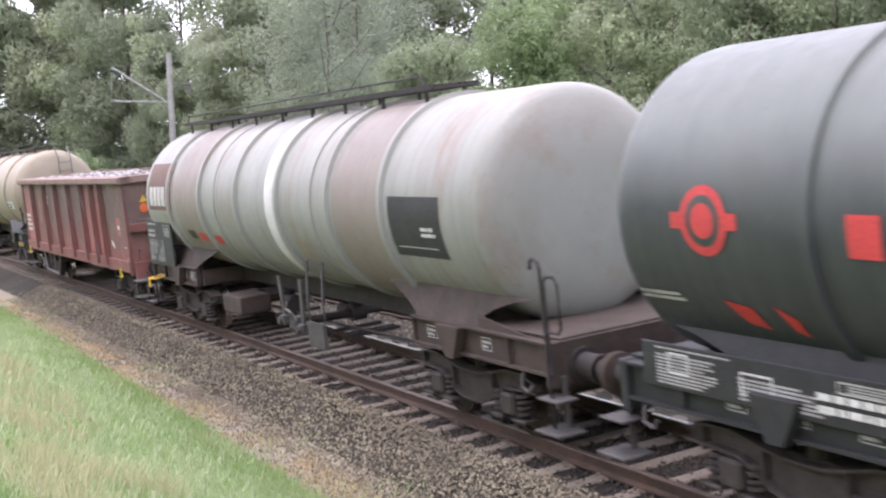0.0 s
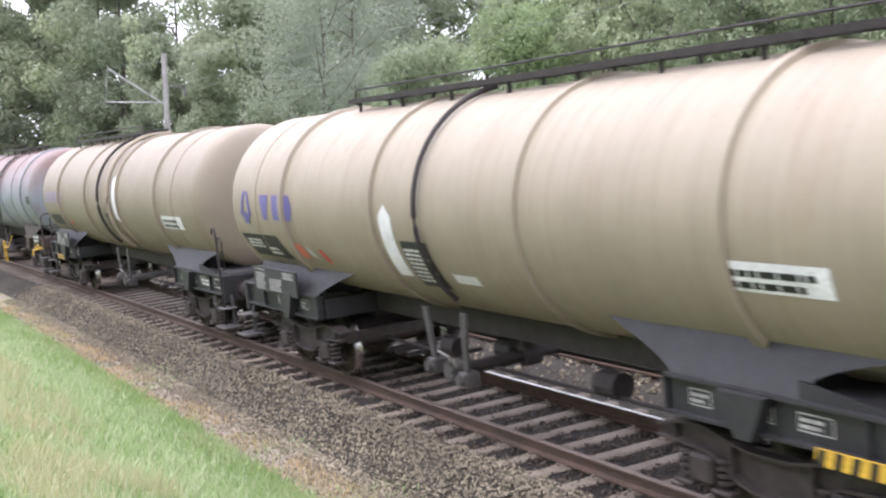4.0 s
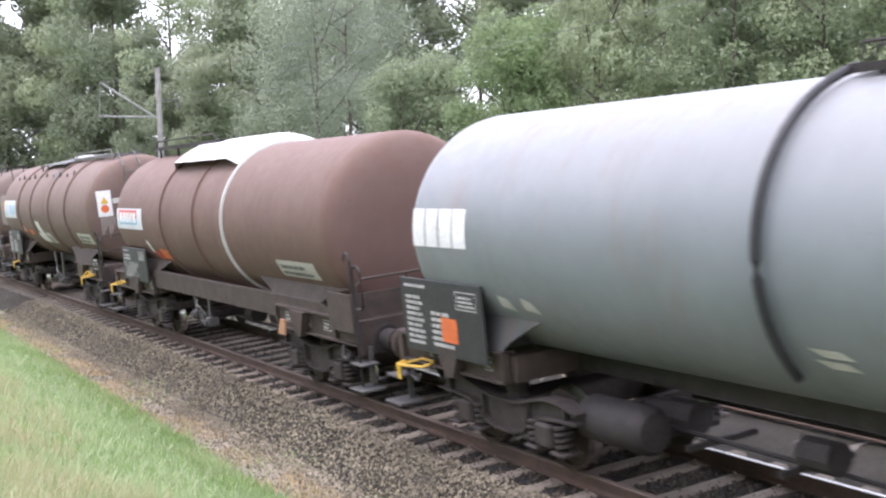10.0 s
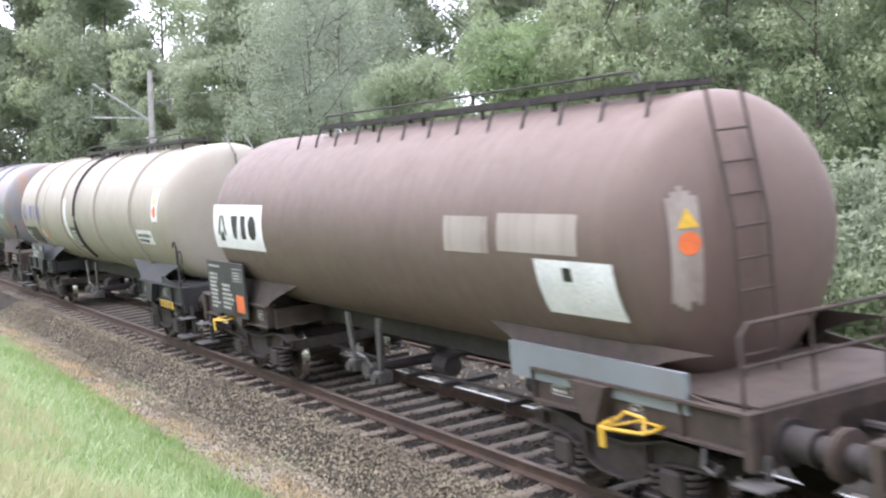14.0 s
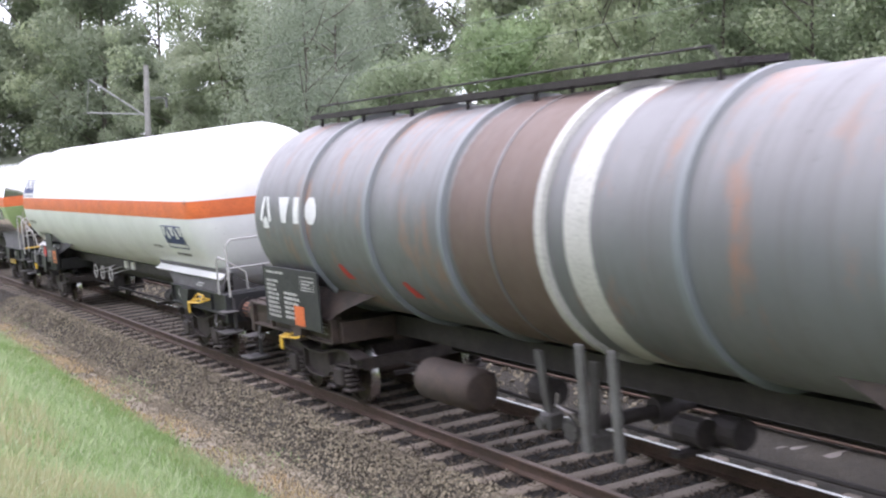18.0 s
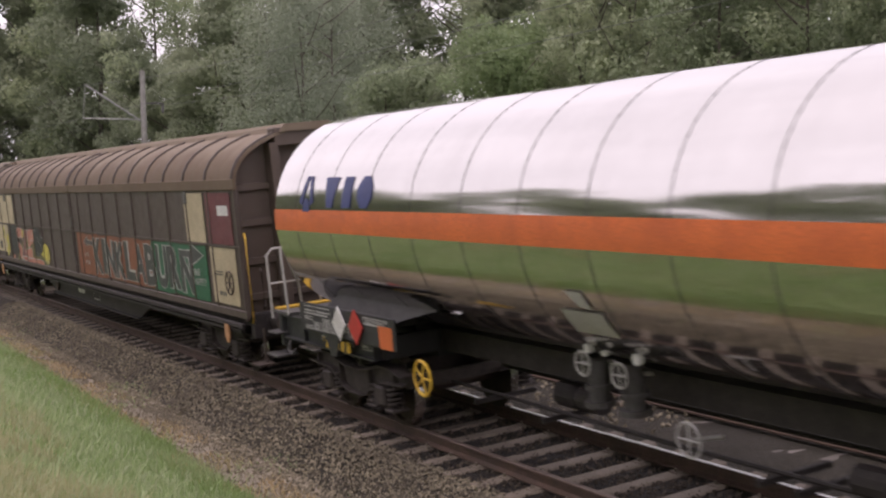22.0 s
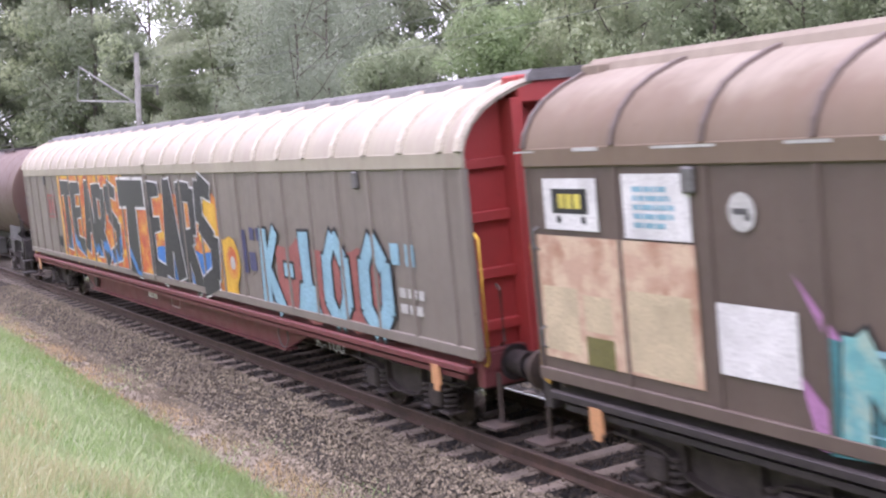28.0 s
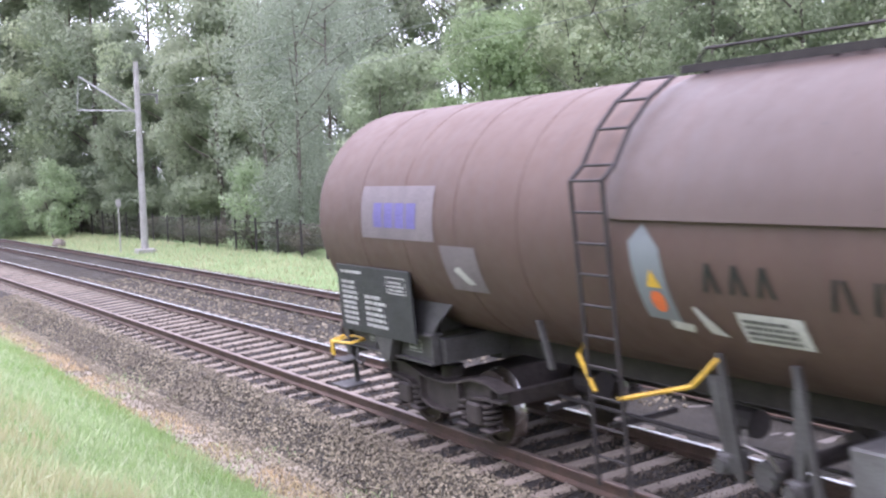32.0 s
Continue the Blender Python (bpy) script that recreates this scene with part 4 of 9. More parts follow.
def end_frame(w, half, sx, inner, r, zc, material, apron=None, sill=None, steps=True, plate=True, flare=1.15, top=1.76, reach=1.7, low=1.36, wing=1.05, lift=0.0):
    """The frame under one end of a tank: headstock, channel sills, jacking gussets and the winged apron that carries the tank."""
    apron, sill = apron or material, sill or material
    xo = half - 0.64
    bm = bmesh.new()
    a, b = sorted((sx * inner, sx * xo))
    for sd in (-1, 1):
        y0, y1 = sorted((sd * 1.22, sd * 1.16))
        box(bm, a, b, y0, y1, 1.0, 1.36)
        for z in (0.99, 1.335):
            y0, y1 = sorted((sd * 1.29, sd * 1.1))
            box(bm, a, b, y0, y1, z, z + 0.028)
        for x in (sx * inner, sx * (xo - 0.95)):
            y0, y1 = sorted((sd * 1.275, sd * 1.2))
            box(bm, x - 0.014, x + 0.014, y0, y1, 1.01, 1.34)
    h0, h1 = sorted((sx * (xo - 0.12), sx * xo))
    box(bm, h0, h1, -1.3, 1.3, 0.86, 1.38, 0.015)
    box(bm, a, b, -0.3, 0.3, 0.9, 1.2)
    box(bm, sx * inner - 0.1, sx * inner + 0.1, -1.14, 1.14, 1.0, 1.3)
    part("end_frame", bm, sill, w)
    rn = random.Random(int(half * 100) + sx)
    x = sx * (inner + 0.3) - (0.0 if sx > 0 else 1.6)
    for i in range(3):
        n = rn.uniform(0.18, 0.4)
        patch("lettering", w, Flat(-1.22), M["stencil"], frame_lines(x, x + n, 1.1, 1.26, 0.012) + bars(x + 0.03, x + n - 0.03, 1.13, 1.24, 2, i), 0.003)
        x += n + rn.uniform(0.2, 0.6)
    bm = bmesh.new()
    x = sx * (inner + 1.15)
    prism(bm, [(x - 0.3, 1.345), (x + 0.3, 1.345), (x + 0.1, 0.95), (x - 0.1, 0.95)], "y", -1.37, -1.23)
    part("jacking_gusset", bm, sill, w)
    bm = bmesh.new()
    x = sx * (xo - 0.5)
    pipe(bm, [(x - 0.12, -1.29, 0.98), (x - 0.1, -1.33, 0.82), (x + 0.04, -1.33, 0.78), (x + 0.08, -1.3, 0.86)], 0.022, 6)
    part("lashing_hook", bm, M["ash"], w)
    yt = math.sqrt(max(0.05, r * r - (top - zc) ** 2)) * 0.99
    out, n = xo - reach, 7
    for sd in (-1, 1):
        bm = bmesh.new()
        left, right = [], []
        for i in range(n + 1):
            u = i / n
            y, z = sd * (1.22 + (yt - 1.22) * u), low + (top - low) * u
            left.append((sx * (inner + 0.05 - (flare + 0.05) * u ** 1.3), y, z))
            right.append((sx * (out + wing * u ** 2.4), y, z))
        f, g = [[[bm.verts.new((x, y + dy, z)) for x, y, z in q] for q in (left, right)] for dy in (0.0, -0.025 * sd)]
        for k in (f, g):
            for i in range(n):
                bm.faces.new((k[0][i], k[1][i], k[1][i + 1], k[0][i + 1]))
        for q in (0, 1):
            for i in range(n):
                bm.faces.new((f[q][i], f[q][i + 1], g[q][i + 1], g[q][i]))
        part("apron", bm, apron, w)
        bm = bmesh.new()
        prism(bm, [(sx * out, low), (sx * (xo - 0.5), low), (sx * out, low + 0.16)], "y", sd * 1.22, sd * 1.19)
        part("gusset", bm, apron, w)
    for x in (out - 0.05, inner + 0.3):
        bm = bmesh.new()
        n = 8
        ys = [-0.98 + 1.96 * i / n for i in range(n + 1)]
        prism(bm, [(y, max(low - 0.01, zc - math.sqrt(r * r - y * y) + 0.01)) for y in ys] + [(0.98, low - 0.02), (-0.98, low - 0.02)], "x", sx * x - 0.012, sx * x + 0.012)
        part("saddle_plate", bm, apron, w)
    if low > 1.4:
        bm = bmesh.new()
        a, b = sorted((sx * out, sx * (inner + 0.25)))
        box(bm, a, b, -1.19, 1.19, 1.36, low, 0.01)
        part("bolster", bm, sill, w)
    if steps:
        bm = bmesh.new()
        x = sx * (half - 0.6)
        box(bm, x - 0.24, x + 0.24, -1.46, -1.1, 0.4 + lift, 0.435 + lift, 0.008)
        box(bm, x - 0.2, x + 0.2, -1.42, -1.14, 0.76 + lift, 0.79 + lift, 0.008)
        box(bm, x - 0.02, x + 0.02, -1.2, -1.14, 0.42 + lift, 1.0 + lift)
        part("step", bm, M["ash"], w)
    if plate:
        bm = bmesh.new()
        a, b = sorted((sx * (xo - 0.02), sx * (out + 0.1)))
        box(bm, a, b, -1.15, 1.15, 1.38, 1.4)
        part("platform", bm, material, w)


def end_rail(w, x, z0=1.2, z1=2.0, y=-1.34, wide=0.34, material=None, sx=1):
    """A hooked grab bar that rises from the step, and a looped rail beside it."""
    m = material or M["under"]
    top = z1 + 0.3
    handrail(w, [(x + wide, y, 0.46), (x + wide, y, top - 0.1), (x + wide - 0.03, y, top - 0.03), (x + wide - 0.1, y, top), (x + wide - 0.17, y, top - 0.03), (x + wide - 0.2, y, top - 0.12)], m, 0.021, "grab_bar")
    handrail(w, [(x + wide + 0.06, y, 1.05), (x + wide + 0.06, y, z1 + 0.06), (x + wide + 0.12, y, z1 + 0.12), (x + wide + 0.26, y, z1 + 0.12), (x + wide + 0.32, y, z1 + 0.05), (x + wide + 0.32, y, z1 - 0.42), (x + wide + 0.26, y, z1 - 0.48), (x + wide + 0.06, y, z1 - 0.48)], m, 0.018, "grab_rail")


def gallery(w, x, material, y0=-1.25, y1=1.25, z0=1.38, z1=2.15):
    """A railing across the end platform."""
    bm = bmesh.new()
    pipe(bm, [(x, y0, z0), (x, y0, z1 - 0.1), (x, y0 + 0.1, z1), (x, y1 - 0.1, z1), (x, y1, z1 - 0.1), (x, y1, z0)], 0.022, 6)
    pipe(bm, [(x, y0, (z0 + z1) / 2), (x, y1, (z0 + z1) / 2)], 0.018, 6)
    for y in (y0 * 0.35, y1 * 0.35):
        pipe(bm, [(x, y, z0), (x, y, z1)], 0.018, 6)
    part("end_railing", bm, material, w, "", True)


def board(w, x0, x1, z0, z1, y=-1.37, material=None, text=True, seed=3, orange=None, name="number_board"):
    """A data board on the wagon's side with rows of bars for its lettering."""
    bm = bmesh.new()
    box(bm, x0, x1, y, y + 0.03, z0, z1, 0.006)
    bd = part(name, bm, material or M["dark"], w)
    if text:
        f, wd, ht = Flat(y), x1 - x0, z1 - z0
        polys = bars(x0 + 0.06 * wd, x0 + 0.3 * wd, z0 + 0.1 * ht, z0 + 0.8 * ht, 9, seed)
        polys += bars(x0 + 0.38 * wd, x0 + 0.68 * wd, z0 + 0.12 * ht, z0 + 0.62 * ht, 6, seed + 1)
        if seed % 2:
            polys, cw = bars(x0 + 0.06 * wd, x0 + 0.4 * wd, z0 + 0.62 * ht, z0 + 0.82 * ht, 2, seed), 0.1 * wd
            for r in range(3):
                for q in range(6):
                    xa, za = x0 + 0.06 * wd + q * cw, z0 + 0.1 * ht + r * 0.16 * ht
                    if (q * 7 + r * 3 + seed) % 5:
                        polys += frame_lines(xa, xa + cw * 0.9, za, za + 0.13 * ht, 0.012)
                        polys += bars(xa + 0.03, xa + cw * 0.75, za + 0.04 * ht, za + 0.1 * ht, 1, q + r)
        polys += frame_lines(x0 + 0.7 * wd, x0 + 0.94 * wd, z0 + 0.66 * ht, z0 + 0.9 * ht, 0.015) + bars(x0 + 0.73 * wd, x0 + 0.93 * wd, z0 + 0.7 * ht, z0 + 0.86 * ht, 3, seed + 2)
        polys += bars(x0 + 0.06 * wd, x0 + 0.4 * wd, z0 + 0.88 * ht, z0 + 0.95 * ht, 1, seed + 3)
        patch("lettering", bd, f, M["stencil"], polys, 0.004)
        if orange:
            a, b = orange
            patch("warning_panel", bd, f, M["orange"], [rect(x0 + a * wd, x0 + a * wd + 0.4, z0 + b * ht, z0 + b * ht + 0.3)], 0.005, "orange hazard panel")
    return bd


def yellow_lever(w, x, z=0.95, y=-1.35, big=False):
    """A yellow brake changeover handle under the sill."""
    bm = bmesh.new()
    pipe(bm, [(x - 0.34, y + 0.16, z + 0.02), (x - 0.36, y, z - 0.02), (x - 0.3, y - 0.06, z - 0.03), (x + 0.36, y - 0.06, z + 0.02), (x + 0.42, y + 0.02, z + 0.04), (x + 0.4, y + 0.16, z + 0.05)], 0.02, 6)
    pipe(bm, [(x - 0.28, y - 0.05, z - 0.03), (x + 0.1, y + 0.1, z + 0.07), (x + 0.38, y + 0.12, z + 0.06)], 0.016, 6)
    box(bm, x - 0.33, x - 0.23, y - 0.08, y - 0.05, z - 0.22, z, 0.01)
    if big:
        pipe(bm, [(x - 0.2, y - 0.04, z), (x - 0.05, y + 0.06, z + 0.14), (x + 0.25, y + 0.06, z + 0.12), (x + 0.34, y - 0.03, z + 0.02)], 0.018, 6)
    part("brake_handle", bm, M["yellow"], w, "yellow painted brake handle")


def air_tank(w, x, r=0.2, length=1.0, z=0.68, y=-0.75, material=None):
    bm = bmesh.new()
    lathe(bm, [(x - length / 2, 0.0), (x - length / 2 + 0.03, r * 0.8), (x - length / 2 + 0.1, r), (x + length / 2 - 0.1, r), (x + length / 2 - 0.03, r * 0.8), (x + length / 2, 0)], z, 20, y)
    part("air_reservoir", bm, material or M["under"], w, "", True)


def brake_gear(w, x0, x1, seed=1):
    """Pull rods, levers and boxes hung under the middle of the wagon."""
    rnd = random.Random(seed)
    bm = bmesh.new()
    pipe(bm, [(x0, -0.35, 0.62), ((x0 + x1) / 2, -0.3, 0.56), (x1, -0.35, 0.62)], 0.025, 6)
    part("pull_rod", bm, M["under"], w)
    bm = bmesh.new()
    pipe(bm, [(x0, 0.45, 0.7), (x1, 0.45, 0.7)], 0.03, 6)
    part("brake_pipe", bm, M["under"], w)
    for i in range(5):
        x = x0 + (x1 - x0) * rnd.random()
        bm = bmesh.new()
        box(bm, x - 0.03, x + 0.03, -0.6, 0.3, 0.5, 0.56)
        part("brake_lever", bm, M["under"], w)
    for i in range(3):
        x, y = x0 + (x1 - x0) * rnd.random(), -0.4 + rnd.random() * 0.5
        bm = bmesh.new()
        rod(bm, (x - 0.2, y, 0.72), (x + 0.2, y, 0.72), 0.13 + 0.05 * rnd.random(), 12)
        part("brake_cylinder", bm, M["under"], w)


def outlet_valves(w, x, mat=None):
    """The bottom outlet: a drop pipe, side pipes with capped flanges, valve bodies and the brackets that hold them."""
    m = mat or M["under"]
    bm = bmesh.new()
    rod(bm, (x, -1.05, 0.74), (x, 1.05, 0.74), 0.075, 14)
    rod(bm, (x, 0, 0.74), (x, 0, 1.4), 0.12, 14)
    rod(bm, (x, -0.12, 0.74), (x, 0.12, 0.74), 0.15, 14)
    part("outlet_pipe", bm, m, w, "", True)
    bm = bmesh.new()
    rod(bm, (x, -1.2, 0.74), (x, -1.15, 0.74), 0.13, 16)
    rod(bm, (x, -1.15, 0.74), (x, -1.05, 0.74), 0.09, 14)
    for a in range(6):
        q = math.pi * a / 3
        rod(bm, (x + 0.105 * math.cos(q), -1.225, 0.74 + 0.105 * math.sin(q)), (x + 0.105 * math.cos(q), -1.2, 0.74 + 0.105 * math.sin(q)), 0.014, 6)
    part("flange_cap", bm, M["ash"], w)
    for dx, tip in ((-0.62, 0.78), (0.42, 0.7)):
        bm = bmesh.new()
        prism(bm, [(x + dx - 0.07, 1.5), (x + dx + 0.07, 1.5), (x + dx * 0.8 + 0.05, tip), (x + dx * 0.8 - 0.05, tip)], "y", -1.14, -1.1)
        box(bm, x + dx * 0.8 - 0.1, x + dx * 0.8 + 0.1, -1.2, -0.98, tip - 0.12, tip + 0.06, 0.02)
        rod(bm, (x + dx * 0.8, -1.26, tip - 0.03), (x + dx * 0.8, -1.2, tip - 0.03), 0.07, 12)
        part("bracket", bm, M["ash"], w)
    bm = bmesh.new()
    pipe(bm, [(x - 0.2, -1.18, 1.1), (x - 0.18, -1.22, 0.98), (x + 0.1, -1.22, 0.94), (x + 0.14, -1.16, 0.8)], 0.018, 6)
    part("valve_handle", bm, M["steelbare"], w)


def tank_wagon(name, label, x0, x1, ta, tb, r, zc, paint, head=0.36, power=3.0, ribs=(), rib_mat=None, bands=(), pivots=2.9, frame_mat=None, aprons=None, inner=4.05, reach=1.7, seed=1, full_frame=(), low=1.36, solid_rear=False, flare=1.15, wings=None, lift=0.0):
    """A tank wagon between buffer faces x0 and x1 along the train, its tank from ta to tb."""
    w, half = wagon(name, label, "tank wagon", x0, x1)
    c = (x0 + x1) / 2
    running_gear(w, half, half - pivots)
    bm = bmesh.new()
    prof = shell_profile(ta - c, tb - c, r, head, power)
    lathe(bm, prof if power else [prof[8], prof[9]], zc, 64)
    tank = part("tank", bm, paint, w, "", True)
    if not power:
        for name, ends in (("rear_cone", prof[:8]), ("front_cone", prof[10:])):
            bm = bmesh.new()
            lathe(bm, ends, zc, 64)
            part(name, bm, paint, tank, "shallow cone that closes the tank", True)
    for x, wd, th, mt in ribs:
        ring("rib", tank, x - c, r, zc, wd, th, mt or rib_mat or paint)
    for xa, xb, mt, lab in bands:
        ring("painted_band", tank, (xa + xb) / 2 - c, r, zc, xb - xa, 0.008, mt, lab)
    fm = frame_mat or M["grey"]
    for sx in (-1, 1):
        far, wing = wings[sx > 0] if wings else (0.6, 0.1) if solid_rear and sx < 0 else (reach, 1.05)
        end_frame(w, half, sx, half - inner, r, zc, fm, aprons, flare=flare, reach=far, low=low, wing=wing, lift=lift)
    if full_frame:
        bm = bmesh.new()
        for sd in (-1, 1):
            box(bm, -half + 2.2, half - 2.2, sd * 1.16 - 0.05, sd * 1.16 + 0.05, *full_frame, 0.01)
        part("side_sill", bm, fm, w)
    else:
        bm = bmesh.new()
        box(bm, -half + 3.4, half - 3.4, -0.28, 0.28, 1.0, 1.3)
        part("centre_sill", bm, M["under"], w)
    brake_gear(w, -half + 4.5, half - 4.5, seed)
    return w, c, half, Curved(r, zc), tank

# ---- the train, from its front: places along it in metres ----
P = {}
# the paler top tone puts sky sheen and haze into the black paint
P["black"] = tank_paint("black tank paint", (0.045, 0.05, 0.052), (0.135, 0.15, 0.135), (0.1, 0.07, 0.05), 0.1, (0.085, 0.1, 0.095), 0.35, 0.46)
P["silver"] = tank_paint("weathered silver-grey tank paint", (0.28, 0.292, 0.262), (0.262, 0.265, 0.235), (0.2, 0.11, 0.07), 0.65, (0.17, 0.14, 0.115), 0.65, 0.45)
P["beige"] = tank_paint("dirty beige tank paint", (0.295, 0.25, 0.18), (0.31, 0.27, 0.2), (0.22, 0.14, 0.08), 0.3, (0.2, 0.165, 0.12), 0.5, 0.55)
P["beige_b"] = tank_paint("dirty tan tank paint", (0.25, 0.21, 0.15), (0.25, 0.215, 0.16), (0.25, 0.16, 0.09), 0.15, (0.22, 0.18, 0.13), 0.35, 0.55)
P["cream"] = tank_paint("dirty cream tank paint", (0.32, 0.29, 0.235), (0.33, 0.3, 0.25), (0.25, 0.16, 0.09), 0.2, (0.25, 0.21, 0.16), 0.4, 0.55)
P["bluegrey"] = tank_paint("blue-grey paint with a rusty top", (0.225, 0.25, 0.275), (0.19, 0.13, 0.115), (0.17, 0.1, 0.08), 0.6, (0.2, 0.19, 0.18), 0.4, 0.5, 3.1, 1.0)
P["slate"] = tank_paint("slate-grey tank paint", (0.2, 0.22, 0.235), (0.225, 0.235, 0.24), (0.2, 0.12, 0.085), 0.4, (0.19, 0.2, 0.2), 0.35, 0.45)
P["brown"] = tank_paint("oxide-brown tank paint", (0.145, 0.085, 0.068), (0.155, 0.095, 0.075), (0.12, 0.06, 0.042), 0.5, (0.1, 0.062, 0.045), 0.4, 0.68)
P["brown_b"] = tank_paint("dull red-brown tank paint", (0.145, 0.095, 0.077), (0.165, 0.11, 0.088), (0.11, 0.055, 0.04), 0.5, (0.1, 0.067, 0.05), 0.4, 0.68)
P["brown_c"] = tank_paint("grey-brown tank paint", (0.135, 0.094, 0.077), (0.155, 0.108, 0.088), (0.1, 0.06, 0.05), 0.4, (0.09, 0.07, 0.06), 0.4, 0.55)
P["mauve"] = tank_paint("purple-brown tank paint", (0.1, 0.06, 0.047), (0.112, 0.069, 0.052), (0.09, 0.045, 0.034), 0.4, (0.085, 0.062, 0.055), 0.4, 0.62)
P["rustgrey"] = tank_paint("dark grey paint with orange rust", (0.16, 0.165, 0.17), (0.21, 0.205, 0.205), (0.33, 0.14, 0.06), 0.85, (0.11, 0.095, 0.09), 0.6, 0.45)
P["splash"] = tank_paint("grimy rust-stained grey paint", (0.1, 0.1, 0.1), None, (0.14, 0.075, 0.045), 0.8, (0.07, 0.06, 0.055), 0.5, 0.6)
P["sootbay"] = tank_paint("brown-stained silver paint", (0.25, 0.215, 0.185), None, (0.18, 0.11, 0.08), 0.5, (0.16, 0.13, 0.11), 0.5, 0.5)
P["greenbay"] = tank_paint("green-stained silver paint", (0.3, 0.31, 0.28), None, (0.2, 0.14, 0.1), 0.3, (0.19, 0.18, 0.15), 0.5, 0.5)
P["jacket"] = tank_paint("sooty purple-brown plate paint", (0.092, 0.062, 0.05), None, (0.085, 0.052, 0.04), 0.4, (0.055, 0.045, 0.038), 0.4, 0.5)
P["fadedorange"] = plain("faded orange bracket paint", (0.5, 0.26, 0.14), (0.36, 0.2, 0.12), 0.6)
P["ghostgrey"] = plain("faded grey panel paint", (0.19, 0.16, 0.165), (0.15, 0.125, 0.13), 0.6)
P["scuff"] = tank_paint("scuffed pale paint", (0.32, 0.28, 0.245), None, (0.16, 0.11, 0.09), 0.95, (0.2, 0.16, 0.135), 0.7, 0.6)
P["gaswhite"] = tank_paint("white tank paint", (0.8, 0.8, 0.79), None, (0.5, 0.45, 0.38), 0.04, (0.55, 0.53, 0.5), 0.1, 0.35)

C = {"label": plain("orange-red label paint", (0.62, 0.14, 0.09), (0.5, 0.12, 0.08), 0.5)}
for key, col in dict(purple=(0.13, 0.11, 0.3), logored=(0.62, 0.06, 0.06), pale=(0.66, 0.68, 0.7), navy=(0.03, 0.045, 0.16), chalk=(0.8, 0.8, 0.79), ghost=(0.27, 0.22, 0.3), skyblue=(0.25, 0.45, 0.6), dirtywhite=(0.55, 0.54, 0.5), maroon=(0.07, 0.035, 0.035)).items():
    P[key] = plain("%s marking paint" % key, col, tuple(v * 0.8 for v in col), 0.5, 0, 2, 30, 0.0)


def sign(tk, f, x0, x1, z0, z1, back, lines=0, ink=None, name="label", label="", seed=1, off=0.007, frame=False):
    """A label on a tank's side: a plate of paint with rows of bars."""
    s = patch(name, tk, f, back, [rect(x0, x1, z0, z1)], off, label)
    if lines:
        m = 0.08 * (x1 - x0)
        patch("lettering", s, f, ink or M["black"], bars(x0 + m, x1 - m, z0 + 0.12 * (z1 - z0), z1 - 0.12 * (z1 - z0), lines, seed) + (frame_lines(x0, x1, z0, z1, 0.02) if frame else []), off + 0.005)
    return s


def maker(tk, f, x, z, s, material, n, x0, x1, z0, z1, label):
    """A maker's emblem and name, as plain shapes."""
    e = patch("emblem", tk, f, material, emblem(x, z, s) if s else [], 0.009, label) if s else None
    cells = blocks(x0, x1, z0, z1, n)
    if n == 3:
        (a, _, b, _), (p, _, q, _), (u, _, v, _) = cells
        d, e, k = (b[0] - a[0]) * 0.3, (q[0] - p[0]) * 0.18, (v[0] - u[0]) * 0.28
        cells = [[(a[0] + d, z0), (b[0] - d, z0), (b[0], z1), (a[0], z1)], rect(p[0] + e, q[0] - e, z0, z1), [(u[0] + k, z0), (v[0] - k, z0), (v[0], z0 + k), (v[0], z1 - k), (v[0] - k, z1), (u[0] + k, z1), (u[0], z1 - k), (u[0], z0 + k)]]
    for i, b in enumerate(cells):
        patch("name_block", tk, f, material, [b], 0.009)


def strap(tk, x, r, zc, material, a0=95, a1=230, tube=0.035, name="vent_pipe"):
    """A pipe that follows the tank from the top down its near side."""
    bm = bmesh.new()
    pipe(bm, [(x, (r + tube + 0.03) * math.cos(radians(a)), zc + (r + tube + 0.03) * math.sin(radians(a))) for a in range(a0, a1 + 1, 6)], tube, 8)
    return part(name, bm, material, tk, "", True)


def hazard(tk, f, x, z, s=0.18):
    """Yellow triangle and orange disc of the overhead-line warning."""
    patch("warning_triangle", tk, f, M["yellow"], [[(x - s, z), (x + s, z), (x, z + 1.7 * s)]], 0.014)
    patch("warning_disc", tk, f, M["orange"], [disc_poly(x, z - 1.3 * s, s)], 0.014)


def disc_poly(x, z, r, n=16):
    return [(x + r * math.cos(2 * math.pi * i / n), z + r * math.sin(2 * math.pi * i / n)) for i in range(n)]


def striped_panel(w, x, z, y=-1.36, wide=0.9, high=0.14):
    """A yellow and black barred plate on the sill."""
    bm = bmesh.new()
    box(bm, x - wide / 2, x + wide / 2, y, y + 0.02, z - high / 2, z + high / 2)
    p = part("striped_plate", bm, M["yellow"], w, "yellow and black striped plate")
    n = 5
    patch("stripes", p, Flat(y), M["black"], [rect(x - wide / 2 + wide * i / n, x - wide / 2 + wide * (i + 0.45) / n, z - high / 2, z + high / 2, 0.04) for i in range(n)], 0.004)


class Dished:
    """The dished front end of a tank; marks on it are drawn in (y, z)."""

    def __init__(self, tip, head, power, r, zc):
        self.tip, self.head, self.power, self.r, self.zc = tip, head, power, r, zc

    def at(self, y, z, off):
        q = min(0.999, math.hypot(y, z - self.zc) / self.r)
        return (self.tip - self.head + self.head * (1 - q ** self.power) ** (1 / self.power) + off + 0.006, y - off * 0.6, z)


